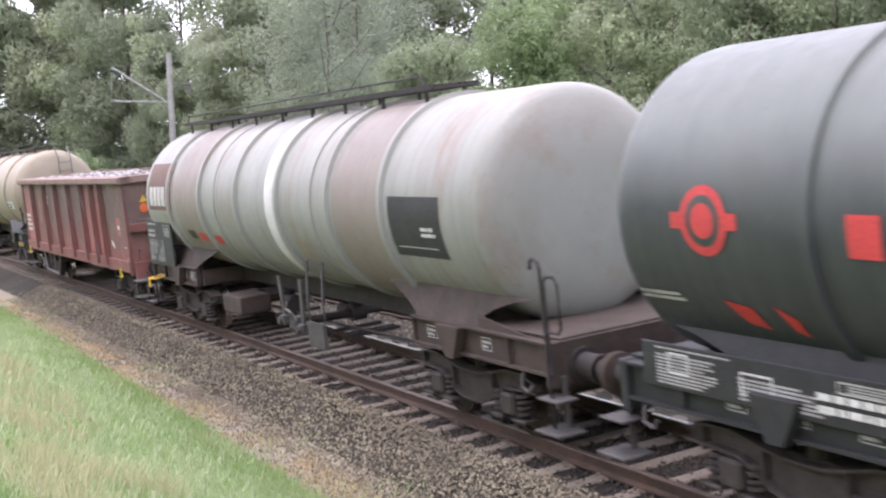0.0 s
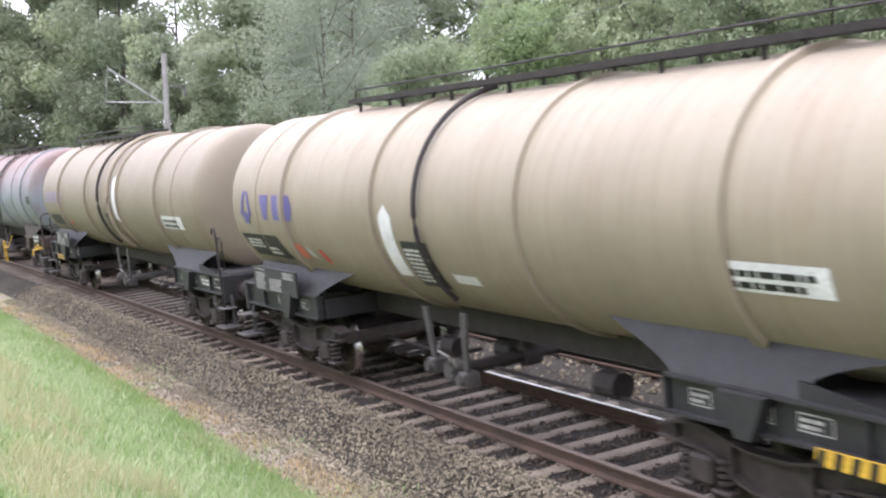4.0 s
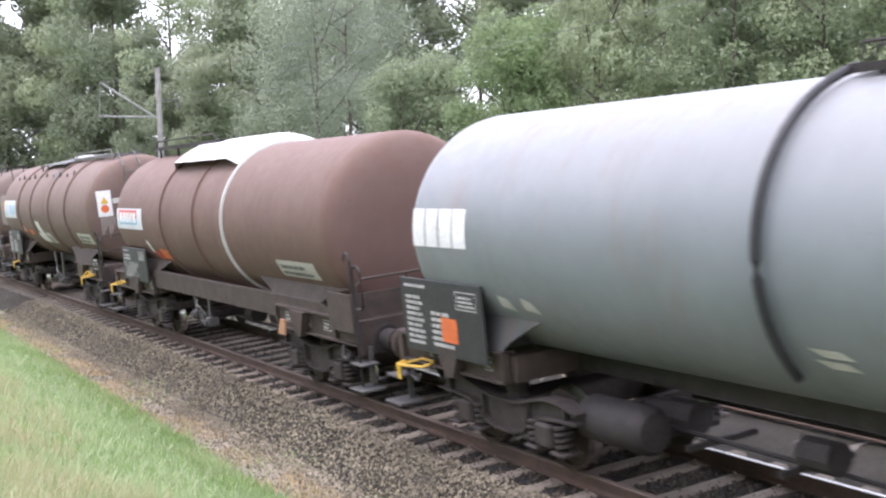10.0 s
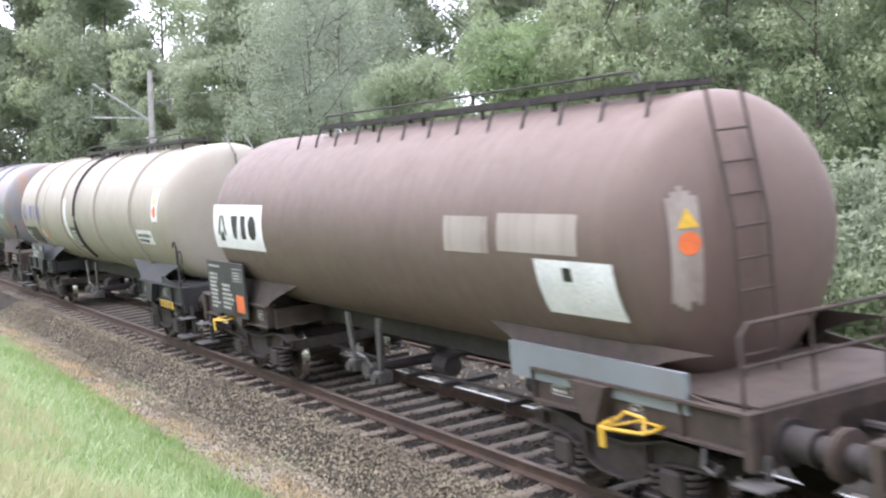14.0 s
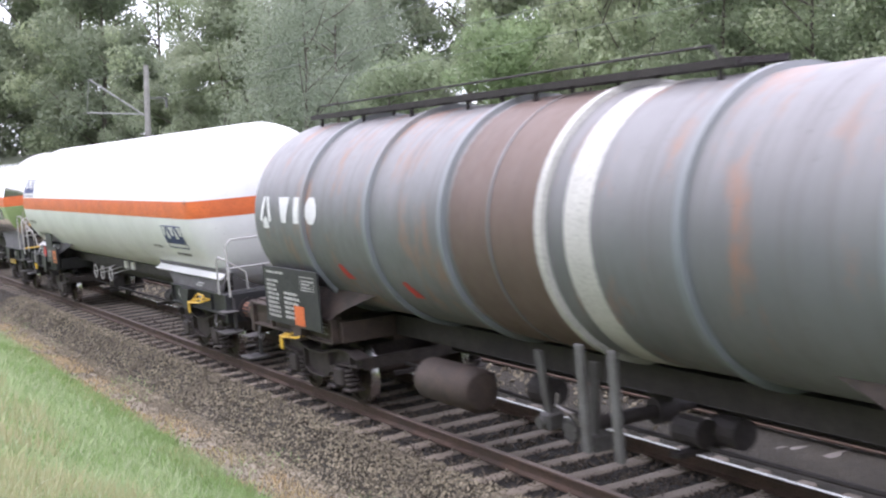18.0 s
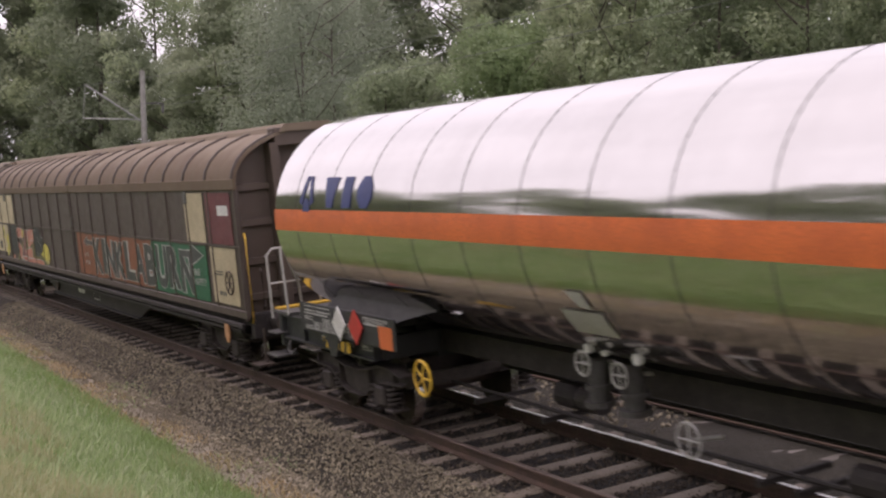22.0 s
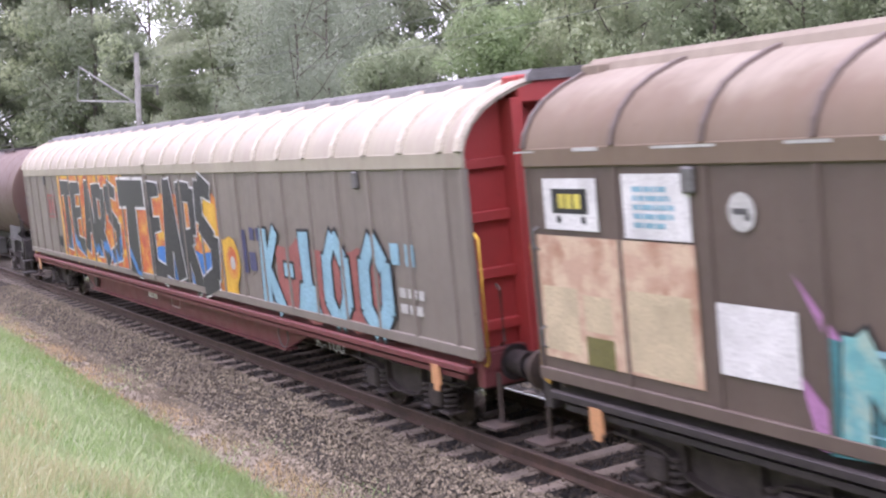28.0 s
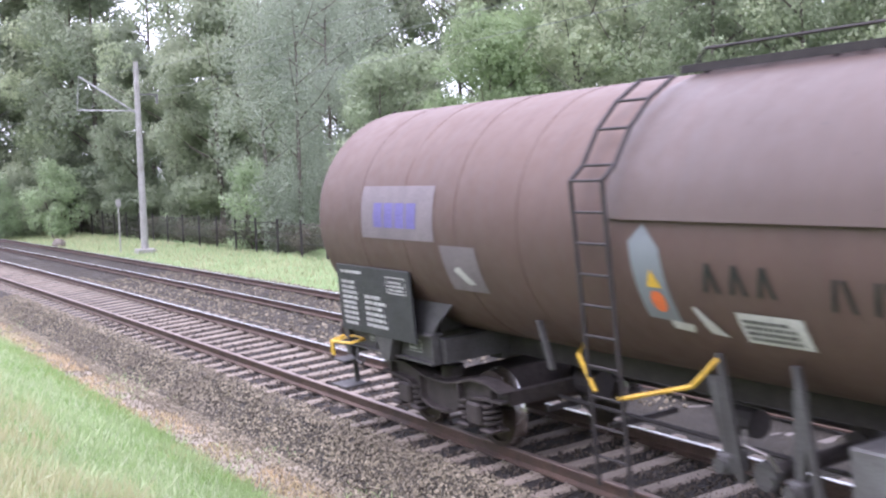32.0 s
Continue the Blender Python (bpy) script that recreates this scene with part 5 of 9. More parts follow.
def head_ladder(w, x, zc, r, sx, y0=0.15, material=None, lean=0.0):
    """A ladder up the end of the tank."""
    m = material or M["grey"]
    bm = bmesh.new()
    for y in (y0, y0 + 0.42):
        if lean:
            pipe(bm, [(x, y, 1.3), (x, y, zc + 0.2), (x - sx * lean, y, zc + r + 0.02)], 0.02, 6)
        else:
            pipe(bm, [(x, y, 1.3), (x, y, zc + r - 0.25), (x - sx * 0.5, y, zc + r + 0.12)], 0.02, 6)
    lad = part("end_ladder", bm, m, w, "", True)
    bm = bmesh.new()
    rod(bm, (0, 0, 0), (0, 0.42, 0), 0.013, 6)
    me = mesh("rung", bm, m)
    z = 1.6
    while z < zc + r - 0.3:
        shared("rung", me, lad, Matrix.Translation((x - sx * lean * max(0.0, z - zc - 0.2) / (r - 0.18), y0, z)))
        z += 0.3


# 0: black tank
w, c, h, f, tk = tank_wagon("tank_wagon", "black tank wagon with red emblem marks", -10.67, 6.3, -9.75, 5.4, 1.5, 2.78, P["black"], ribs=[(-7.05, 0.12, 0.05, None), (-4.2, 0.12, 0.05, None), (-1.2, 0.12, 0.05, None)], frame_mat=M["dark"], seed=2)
lg = patch("emblem", tk, f, P["logored"], [disc_poly(-8.27 - c, 2.81, 0.3, 24), rect(-8.7 - c, -7.85 - c, 2.74, 2.88)], 0.009, "red ring emblem")
patch("ring_gap", lg, f, P["black"], [disc_poly(-8.27 - c, 2.81, 0.22, 20)], 0.012)
patch("ring_heart", lg, f, P["logored"], [disc_poly(-8.27 - c, 2.81, 0.15, 16)], 0.016)
for i in range(4):
    patch("name_block", tk, f, P["logored"], [rect(-6.65 + 0.42 * i - c, -6.33 + 0.42 * i - c, 2.58, 2.9)], 0.009)
patch("lettering", tk, f, P["dirtywhite"], bars(-9.45 - c, -8.75 - c, 2.06, 2.16, 2, 4), 0.009)
patch("red_label", tk, f, M["red"], [[(-8.27 - c, 2.12), (-7.95 - c, 2.08), (-7.85 - c, 1.88), (-8.1 - c, 1.92)]], 0.009)
patch("red_label", tk, f, M["red"], [[(-7.66 - c, 2.12), (-7.45 - c, 2.02), (-7.42 - c, 1.86), (-7.55 - c, 1.9)]], 0.009)
board(w, -9.6 - c, -6.0 - c, 1.2, 1.62, -1.3, M["dark"], True, 6)
patch("lettering", w, Flat(-1.3), M["white"], frame_lines(-9.2 - c, -8.9 - c, 1.35, 1.55, 0.02) + frame_lines(-8.2 - c, -7.8 - c, 1.3, 1.5, 0.02) + bars(-7.3 - c, -6.4 - c, 1.3, 1.5, 2, 8), 0.009)
# 1: silver ribbed tank
w, c, h, f, tk = tank_wagon("tank_wagon", "weathered silver-grey tank wagon with stiffening rings", -28.85, -10.67, -27.7, -12.25, 1.43, 2.72, P["silver"], ribs=[(x, 0.13, 0.06, None) for x in (-25.55, -23.3, -21.1, -18.97, -16.85, -14.95)] + [(-17.5, 0.04, 0.02, None), (-22.4, 0.03, 0.015, None), (-19.95, 0.03, 0.012, None)], bands=[(-19.62, -19.15, M["white"], "white band"), (-16.8, -14.95, P["sootbay"], "brown-stained bay"), (-25.2, -23.25, P["sootbay"], "brown-stained bay"), (-21.0, -19.6, P["greenbay"], "green-stained bay")], frame_mat=M["rust"], seed=3)
sg = patch("brown_panel", tk, f, P["brown"], [rect(-27.2 - c, -25.4 - c, 2.56, 3.52)], 0.007, "brown panel with pale maker's name")
for i, b in enumerate(blocks(-27.1 - c, -25.85 - c, 2.65, 3.05, 4)):
    patch("name_block", sg, f, P["dirtywhite"], [b], 0.011)
s2 = sign(tk, f, -14.75 - c, -13.3 - c, 2.18, 2.95, M["dark"], 0, label="dark grey panel with a small white sign")
patch("lettering", s2, f, M["white"], bars(-13.85 - c, -13.4 - c, 2.45, 2.6, 2, 5) + [rect(-14.6 - c, -13.5 - c, 2.3, 2.31)], 0.012)
board(w, -28.0 - c, -26.0 - c, 1.32, 2.32, -1.36, M["dark"], True, 11)
patch("red_mark", tk, f, M["red"], [rect(-24.1 - c, -23.6 - c, 1.98, 2.14)], 0.009)
patch("red_mark", tk, f, M["red"], [rect(-23.1 - c, -22.65 - c, 1.95, 2.12)], 0.009)
patch("black_mark", tk, f, M["black"], [rect(-24.75 - c, -24.3 - c, 2.0, 2.18)], 0.009)
patch("pale_patch", tk, f, P["beige"], [rect(-18.5 - c, -18.1 - c, 1.94, 2.2)], 0.007)
yellow_lever(w, -27.9 - c, 0.98)
walkway(w, -27.0 - c, -15.0 - c, 4.3, M["under"])
bm = bmesh.new()
for x in (-18.3, -17.65):
    pipe(bm, [(x - c, -1.3, 1.9), (x - c, -1.36, 1.2), (x - c, -1.36, 0.55)], 0.025, 6)
box(bm, -18.3 - c, -17.65 - c, -1.41, -1.37, 0.56, 0.95)
part("side_step", bm, M["ash"], w)
outlet_valves(w, -19.6 - c)
bm = bmesh.new()
box(bm, -23.4 - c, -22.3 - c, -1.2, -0.6, 0.62, 0.95, 0.02)
part("equipment_box", bm, M["rust"], w)
end_rail(w, h - 0.95, 1.2, 2.0)
end_rail(w, -h + 0.6, 1.2, 1.8)
# 3, 4: beige tanks
w, c, h, f, tk = tank_wagon("tank_wagon", "dirty beige tank wagon with purple emblem and stiffening rings", -61.2, -44.4, -60.5, -45.1, 1.43, 2.72, P["beige"], ribs=[(-57.72, 0.17, 0.06, None), (-54.33, 0.1, 0.05, None), (-50.6, 0.1, 0.05, None), (-47.3, 0.16, 0.06, None)] + [(-59.0, 0.03, 0.012, None)], frame_mat=M["dark"], seed=4, solid_rear=True)
maker(tk, f, -59.54 - c, 2.76, 0.56, P["purple"], 3, -58.85 - c, -57.28 - c, 2.55, 2.95, "purple emblem of three blades")
patch("black_panel", tk, f, M["black"], [[(-59.85 - c, 1.9), (-58.1 - c, 1.88), (-58.35 - c, 2.28), (-60.1 - c, 2.28)]], 0.007, "black panel with white lines")
patch("lettering", tk, f, M["white"], bars(-59.9 - c, -59.1 - c, 2.05, 2.22, 3, 8) + bars(-59.0 - c, -58.4 - c, 1.95, 2.1, 2, 9), 0.012)
patch("orange_label", tk, f, C["label"], [[(-57.68 - c, 2.19), (-57.38 - c, 2.17), (-57.22 - c, 1.94), (-57.55 - c, 1.96)]], 0.009)
patch("white_label", tk, f, P["dirtywhite"], [[(-57.2 - c, 2.17), (-57.0 - c, 2.08), (-56.86 - c, 1.96), (-57.15 - c, 2.02)]], 0.009)
patch("red_label", tk, f, M["red"], [[(-56.72 - c, 2.1), (-56.6 - c, 2.16), (-56.45 - c, 1.96), (-56.55 - c, 1.88)]], 0.009)
patch("white_arrow", tk, f, P["chalk"], [[(-54.1 - c, 1.9), (-53.72 - c, 1.9), (-53.72 - c, 2.72), (-53.91 - c, 2.86), (-54.1 - c, 2.72)]], 0.009, "white upright level strip")
sign(tk, f, -53.6 - c, -52.85 - c, 1.78, 2.4, M["black"], 8, M["white"], "notice_panel", "black notice panel with white lines", 9)
strap(tk, -52.9 - c, 1.43, 2.72, M["under"])
sign(tk, f, -47.4 - c, -46.1 - c, 2.24, 2.5, P["chalk"], 2, M["black"], "label", "white label with two lines", 10)
patch("white_label", tk, f, P["chalk"], [rect(-52.5 - c, -51.9 - c, 1.9, 2.02)], 0.009)
board(w, -59.75 - c, -57.7 - c, 1.3, 1.72, -1.36, M["dark"], True, 12)
outlet_valves(w, -53.0 - c)
head_ladder(w, -45.0 - c, 2.72, 1.43, 1)
walkway(w, -57.0 - c, -46.0 - c, 4.28, M["under"], wide=0.6)
striped_panel(w, -46.0 - c, 0.98)
end_rail(w, h - 0.95, 1.2, 2.0)
w, c, h, f, tk = tank_wagon("tank_wagon", "dirty tan tank wagon with stiffening rings", -79.55, -61.2, -78.6, -62.45, 1.43, 2.72, P["beige_b"], ribs=[(-65.5, 0.17, 0.06, None), (-68.85, 0.1, 0.05, None), (-72.4, 0.1, 0.05, None), (-75.9, 0.15, 0.06, None)] + [(-64.2, 0.03, 0.012, None)], frame_mat=M["dark"], seed=5, solid_rear=True)
strap(tk, -69.52 - c, 1.43, 2.72, P["beige"], 80, 235, 0.05, "large_pipe")
strap(tk, -70.66 - c, 1.43, 2.72, M["under"])
patch("white_strip", tk, f, P["chalk"], [[(-69.38 - c, 2.3), (-69.02 - c, 2.2), (-69.06 - c, 3.22), (-69.2 - c, 3.34), (-69.38 - c, 3.22)]], 0.009, "white upright level strip")
sign(tk, f, -70.42 - c, -69.8 - c, 1.78, 2.42, M["black"], 7, P["beige"], "notice_panel", "black notice panel with pale lines", 11)
sign(tk, f, -65.22 - c, -63.75 - c, 2.2, 2.47, P["chalk"], 2, M["black"], "label", "white label with lines", 12)
for i, b in enumerate(blocks(-78.0 - c, -75.6 - c, 2.6, 2.92, 4)):
    patch("name_block", tk, f, P["ghost"], [b], 0.007)
patch("red_mark", tk, f, M["red"], [[(-75.4 - c, 2.0), (-75.0 - c, 2.0), (-75.1 - c, 2.12), (-75.3 - c, 2.12)]], 0.009)
patch("black_panel", tk, f, M["black"], [rect(-77.9 - c, -76.4 - c, 1.95, 2.25)], 0.007)
board(w, -77.4 - c, -75.7 - c, 1.32, 1.74, -1.36, M["dark"], True, 13)
striped_panel(w, -77.3 - c, 0.98)
outlet_valves(w, -70.2 - c, M["grey"])
walkway(w, -77.5 - c, -69.5 - c, 4.28, M["under"], wide=0.6)
end_rail(w, h - 0.95, 1.2, 2.0)
gallery(w, -h + 0.75, M["rust"])
patch("lettering", w, Flat(-1.22), M["white"], frame_lines(-62.6 - c, -62.2 - c, 1.1, 1.27, 0.015) + bars(-63.4 - c, -62.8 - c, 1.1, 1.25, 2, 3), 0.006)
# 5
w, c, h, f, tk = tank_wagon("tank_wagon", "blue-grey tank wagon with a rusty brown top and a white band", -96.8, -79.55, -95.6, -80.55, 1.43, 2.72, P["bluegrey"], ribs=[(-82.2, 0.18, 0.06, P["slate"]), (-86.2, 0.12, 0.05, None), (-90.05, 0.1, 0.05, None), (-94.5, 0.14, 0.06, P["slate"])] + [(-84.0, 0.04, 0.02, None), (-92.8, 0.03, 0.015, None)], bands=[(-90.75, -90.15, M["white"], "white band")], frame_mat=M["rust"], seed=6)
patch("pale_panel", tk, f, P["slate"], [rect(-95.45 - c, -92.85 - c, 2.5, 3.12)], 0.005)
maker(tk, f, -95.0 - c, 2.82, 0.46, P["chalk"], 3, -94.28 - c, -92.9 - c, 2.58, 3.02, "white emblem of three blades")
patch("dark_panel", tk, f, M["dark"], [[(-93.05 - c, 2.34), (-91.95 - c, 2.2), (-91.2 - c, 1.68), (-92.6 - c, 1.72)]], 0.006)
sign(tk, f, -81.4 - c, -80.85 - c, 2.5, 2.75, M["dark"], 0, label="small dark panel")
board(w, -95.5 - c, -93.3 - c, 1.15, 2.1, -1.37, M["dark"], True, 14)
ladder(w, -86.6 - c, 0.42, -1.5, 1.1, 3.0, M["under"], top=True)
ladder(w, -86.55 - c, 0.4, -1.5, 0.35, 1.1, M["yellow"], name="lower_ladder")
handrail(w, [(-86.4 - c, -1.5, 0.9), (-85.8 - c, -1.5, 0.9), (-85.3 - c, -1.4, 1.3)], M["yellow"], 0.022)
hz5 = sign(tk, f, -87.4 - c, -87.0 - c, 2.42, 3.1, P["ghostgrey"], 0, label="grey plate with overhead-line warning")
hazard(hz5, f, -87.2 - c, 2.78, 0.11)
walkway(w, -90.0 - c, -85.0 - c, 4.3, M["under"])
yellow_lever(w, -81.2 - c, 1.0, -1.35, True)
gallery(w, h - 0.75, M["under"])
sign(w, Flat(-1.27), -81.9 - c, -80.9 - c, 1.2, 1.5, M["dark"], 2, M["white"], "data_plate", "", 15)
air_tank(w, -91.2 - c, 0.24, 1.3)
outlet_valves(w, -87.6 - c)
# 6
w, c, h, f, tk = tank_wagon("tank_wagon", "slate-grey tank wagon with a boxed end", -113.4, -96.8, -112.2, -98.0, 1.42, 2.6, P["slate"], head=0.6, power=2.3, frame_mat=M["rust"], aprons=P["splash"], seed=7, inner=3.3, flare=0.75, reach=1.2)
strap(tk, -105.5 - c, 1.42, 2.6, M["dark"], 100, 220, 0.045, "level_pipe")
s6 = sign(tk, f, -102.5 - c, -100.2 - c, 2.36, 2.86, P["chalk"], 0, label="white sign with a dark name and red tint")
patch("red_tint", s6, f, P["pale"], [rect(-101.3 - c, -100.25 - c, 2.45, 2.8)], 0.01)
for b in blocks(-102.2 - c, -101.0 - c, 2.5, 2.7, 5):
    patch("name_block", s6, f, P["navy"], [b], 0.014)
patch("maroon_panel", tk, f, P["maroon"], [[(-102.2 - c, 2.2), (-102.1 - c, 2.0), (-99.8 - c, 2.0), (-100.2 - c, 2.2)]], 0.007)
patch("lettering", tk, f, P["chalk"], bars(-100.0 - c, -99.5 - c, 2.3, 2.6, 4, 21) + bars(-99.8 - c, -98.6 - c, 2.16, 2.22, 1, 22) + bars(-99.7 - c, -98.4 - c, 2.02, 2.06, 1, 23), 0.009)
for b in blocks(-111.72 - c, -110.36 - c, 2.55, 3.0, 4, 0.1):
    patch("name_block", tk, f, P["chalk"], [b], 0.009)
for x in (-110.0, -109.5):
    patch("white_label", tk, f, P["dirtywhite"], [[(x - c, 1.9), (x + 0.3 - c, 1.86), (x + 0.22 - c, 2.0), (x + 0.02 - c, 2.04)]], 0.009)
board(w, -112.35 - c, -110.25 - c, 1.2, 2.12, -1.37, M["dark"], True, 16, (0.5, 0.2))
ladder(w, -103.55 - c, 0.45, -1.52, 0.7, 3.05, M["under"], top=True)
handrail(w, [(-103.3 - c, -1.5, 0.75), (-102.6 - c, -1.5, 0.85), (-102.0 - c, -1.35, 1.35)], P["dirtywhite"], 0.022)
for z in (1.9, 1.8):
    patch("white_label", tk, f, P["dirtywhite"], [[(-105.25 - c, z + 0.05), (-104.9 - c, z + 0.05), (-104.78 - c, z - 0.02), (-105.1 - c, z - 0.02)]], 0.009)
end6 = Dished(-98.0 - c, 0.6, 2.3, 1.42, 2.6)
patch("head_plate", tk, end6, P["chalk"], [rect(-0.72 + 0.1 * i, -0.62 + 0.1 * i, 3.12, 3.27) for i in range(5)], 0.006, "small white plate on the tank's end")
patch("lettering", tk, end6, P["chalk"], [rect(-0.98 + 0.095 * i, -0.92 + 0.095 * i, 2.88, 2.96) for i in range(11) if i not in (4, 9)], 0.008)
bm = bmesh.new()
box(bm, -97.14 - c, -97.11 - c, -1.36, 1.36, 1.5, 2.14)
sb = part("splash_box", bm, P["splash"], w, "grimy sheet box round the tank's end")
for y in (-1.36, 1.34):
    bm = bmesh.new()
    box(bm, -98.0 - c, -97.12 - c, y, y + 0.025, 1.48, 2.14)
    part("side_plate", bm, P["splash"], sb)
    bm = bmesh.new()
    box(bm, -98.02 - c, -97.08 - c, y - 0.04, y + 0.03, 2.13, 2.19)
    part("lip", bm, P["splash"], sb)
bm = bmesh.new()
box(bm, -97.16 - c, -97.08 - c, -1.3, 1.3, 2.13, 2.19)
part("lip", bm, P["splash"], sb)
end_rail(w, h - 1.0, 1.2, 2.15, -1.42)
bm = bmesh.new()
box(bm, -104.2 - c, -102.4 - c, -0.5, 0.5, 4.0, 4.04)
box(bm, -103.9 - c, -102.9 - c, -0.35, 0.35, 4.06, 4.32, 0.02)
part("dome_box", bm, P["slate"], w)
handrail(w, [(-105.2 - c, -0.5, 4.0), (-105.2 - c, -0.5, 4.25), (-101.5 - c, -0.5, 4.25), (-101.5 - c, -0.5, 4.0)], M["under"], 0.016, "top_rail")
walkway(w, -105.5 - c, -99.5 - c, 4.06, M["under"], wide=0.5)
yellow_lever(w, -112.3 - c, 0.98)
air_tank(w, -108.6 - c, 0.25, 1.2)
bm = bmesh.new()
rod(bm, (h - 0.25, -0.875, 1.06), (h - 0.6, -0.875, 1.06), 0.14, 14)
part("buffer_sleeve", bm, M["red"], w, "red painted buffer sleeve")
handrail(w, [(h - 0.9, -1.4, 1.0), (h - 0.9, -1.42, 0.65)], M["yellow"], 0.04, "tow_hook")
# 7
w, c, h, f, tk = tank_wagon("tank_wagon", "oxide-brown tank wagon with a white top hood", -129.2, -113.4, -127.5, -114.5, 1.38, 2.6, P["brown"], ribs=[(-119.4, 0.09, 0.04, P["dirtywhite"]), (-121.2, 0.08, 0.04, None), (-123.5, 0.08, 0.04, None)], frame_mat=M["rust"], full_frame=(1.14, 1.52), seed=8)
ring("sun_hood", w, -121.5 - c, 1.38, 2.6, 4.2, 0.2, P["dirtywhite"], "dirty white sheet hood", 52, 130)
walkway(w, -127.0 - c, -122.0 - c, 4.16, M["under"], wide=0.5)
s7 = sign(tk, f, -127.22 - c, -125.0 - c, 2.44, 2.9, P["pale"], 0, label="pale sign with a red and white name block")
patch("red_field", s7, f, P["logored"], [rect(-127.02 - c, -125.4 - c, 2.69, 2.86)], 0.011)
patch("blue_field", s7, f, P["skyblue"], [rect(-127.02 - c, -125.4 - c, 2.54, 2.69)], 0.011)
for b in blocks(-126.95 - c, -125.47 - c, 2.59, 2.81, 5):
    patch("name_block", s7, f, P["chalk"], [b], 0.015)
board(w, -127.3 - c, -125.2 - c, 1.25, 2.0, -1.35, M["dark"], True, 17)
patch("white_label", tk, f, P["chalk"], [[(-125.1 - c, 2.2), (-124.9 - c, 2.2), (-124.75 - c, 1.95), (-124.9 - c, 1.95)]], 0.009)
patch("red_label", tk, f, M["red"], [[(-124.8 - c, 2.0), (-124.4 - c, 1.95), (-124.35 - c, 1.78), (-124.6 - c, 1.78)]], 0.009)
patch("orange_label", tk, f, M["orange"], [rect(-124.3 - c, -123.7 - c, 1.82, 2.04)], 0.009)
sign(tk, f, -117.1 - c, -115.5 - c, 1.85, 2.13, P["dirtywhite"], 2, M["grey"], "label", "pale worn label strip", 18)
yellow_lever(w, -128.3 - c, 1.05)
gallery(w, h - 0.7, M["rust"], z1=1.95)
bm = bmesh.new()
box(bm, h - 1.55, h - 0.7, -1.36, -1.32, 1.2, 1.75)
box(bm, h - 0.72, h - 0.68, -1.36, 1.36, 1.2, 1.75)
part("end_tray", bm, M["rust"], w)
bm = bmesh.new()
prism(bm, [(-116.95 - c, 0.95), (-116.65 - c, 0.95), (-116.6 - c, 1.2), (-116.8 - c, 1.2)], "y", -1.45, -1.42)
part("tow_bracket", bm, P["fadedorange"], w, "faded orange bracket")
bm = bmesh.new()
rod(bm, (h - 0.25, -0.875, 1.06), (h - 0.6, -0.875, 1.06), 0.14, 14)
part("buffer_sleeve", bm, M["rust"], w)
bm = bmesh.new()
rod(bm, (-h + 0.25, -0.875, 1.06), (-h + 0.6, -0.875, 1.06), 0.15, 14)
part("buffer_sleeve", bm, M["rust"], w)
outlet_valves(w, -122.0 - c)
end_rail(w, h - 0.95, 1.2, 2.05)
# 8
w, c, h, f, tk = tank_wagon("tank_wagon", "red-brown tank wagon with stiffening rings and labels", -144.4, -129.2, -143.1, -130.0, 1.43, 2.68, P["brown_b"], ribs=[(-140.0, 0.13, 0.05, None), (-137.9, 0.13, 0.05, None), (-135.2, 0.15, 0.05, None), (-132.9, 0.13, 0.05, None)], frame_mat=M["rust"], seed=9)
s8 = sign(tk, f, -142.7 - c, -140.55 - c, 2.5, 3.07, P["pale"], 0, label="pale sign with a grey-blue emblem")
maker(s8, f, -142.25 - c, 2.76, 0.42, P["skyblue"], 3, -141.8 - c, -140.7 - c, 2.6, 2.92, "grey-blue emblem of three blades")
ring("heating_jacket", tk, -136.75 - c, 1.43, 2.68, 2.2, 0.03, P["brown_b"], "riveted jacket plate", 100, 182)
patch("white_label", tk, f, P["chalk"], [[(-137.6 - c, 2.44), (-137.05 - c, 2.44), (-136.6 - c, 1.78), (-137.25 - c, 1.78)]], 0.009, "white notice label")
patch("white_label", tk, f, P["chalk"], [[(-137.9 - c, 2.08), (-137.4 - c, 2.06), (-137.2 - c, 1.8), (-137.6 - c, 1.82)]], 0.0085)
s9 = patch("white_label", tk, f, P["dirtywhite"], [[(-136.7 - c, 2.1), (-135.98 - c, 2.1), (-135.7 - c, 1.78), (-136.4 - c, 1.78)]], 0.009)
patch("brush_mark", s9, f, M["grey"], [[(-136.4 - c, 2.04), (-136.25 - c, 2.04), (-136.0 - c, 1.84), (-136.2 - c, 1.84)]], 0.014)
patch("hazard_label", tk, f, P["chalk"], [[(-140.1 - c, 2.26), (-139.9 - c, 2.26), (-139.7 - c, 2.08), (-139.95 - c, 2.08)]], 0.009)
patch("red_label", tk, f, M["red"], [[(-139.8 - c, 2.24), (-139.5 - c, 2.2), (-139.45 - c, 2.02), (-139.75 - c, 2.02)]], 0.0095)
patch("orange_label", tk, f, M["orange"], [rect(-139.1 - c, -138.55 - c, 1.98, 2.15)], 0.009)
sign(tk, f, -132.1 - c, -130.5 - c, 1.92, 2.2, P["dirtywhite"], 2, M["grey"], "label", "pale worn label strip", 19)
end8 = Dished(-130.0 - c, 0.36, 3.0, 1.43, 2.68)
hz8 = sign(tk, end8, -1.16, -0.8, 2.62, 3.28, P["chalk"], 0, label="white plate with overhead-line warning")
hazard(hz8, end8, -0.98, 2.95, 0.1)
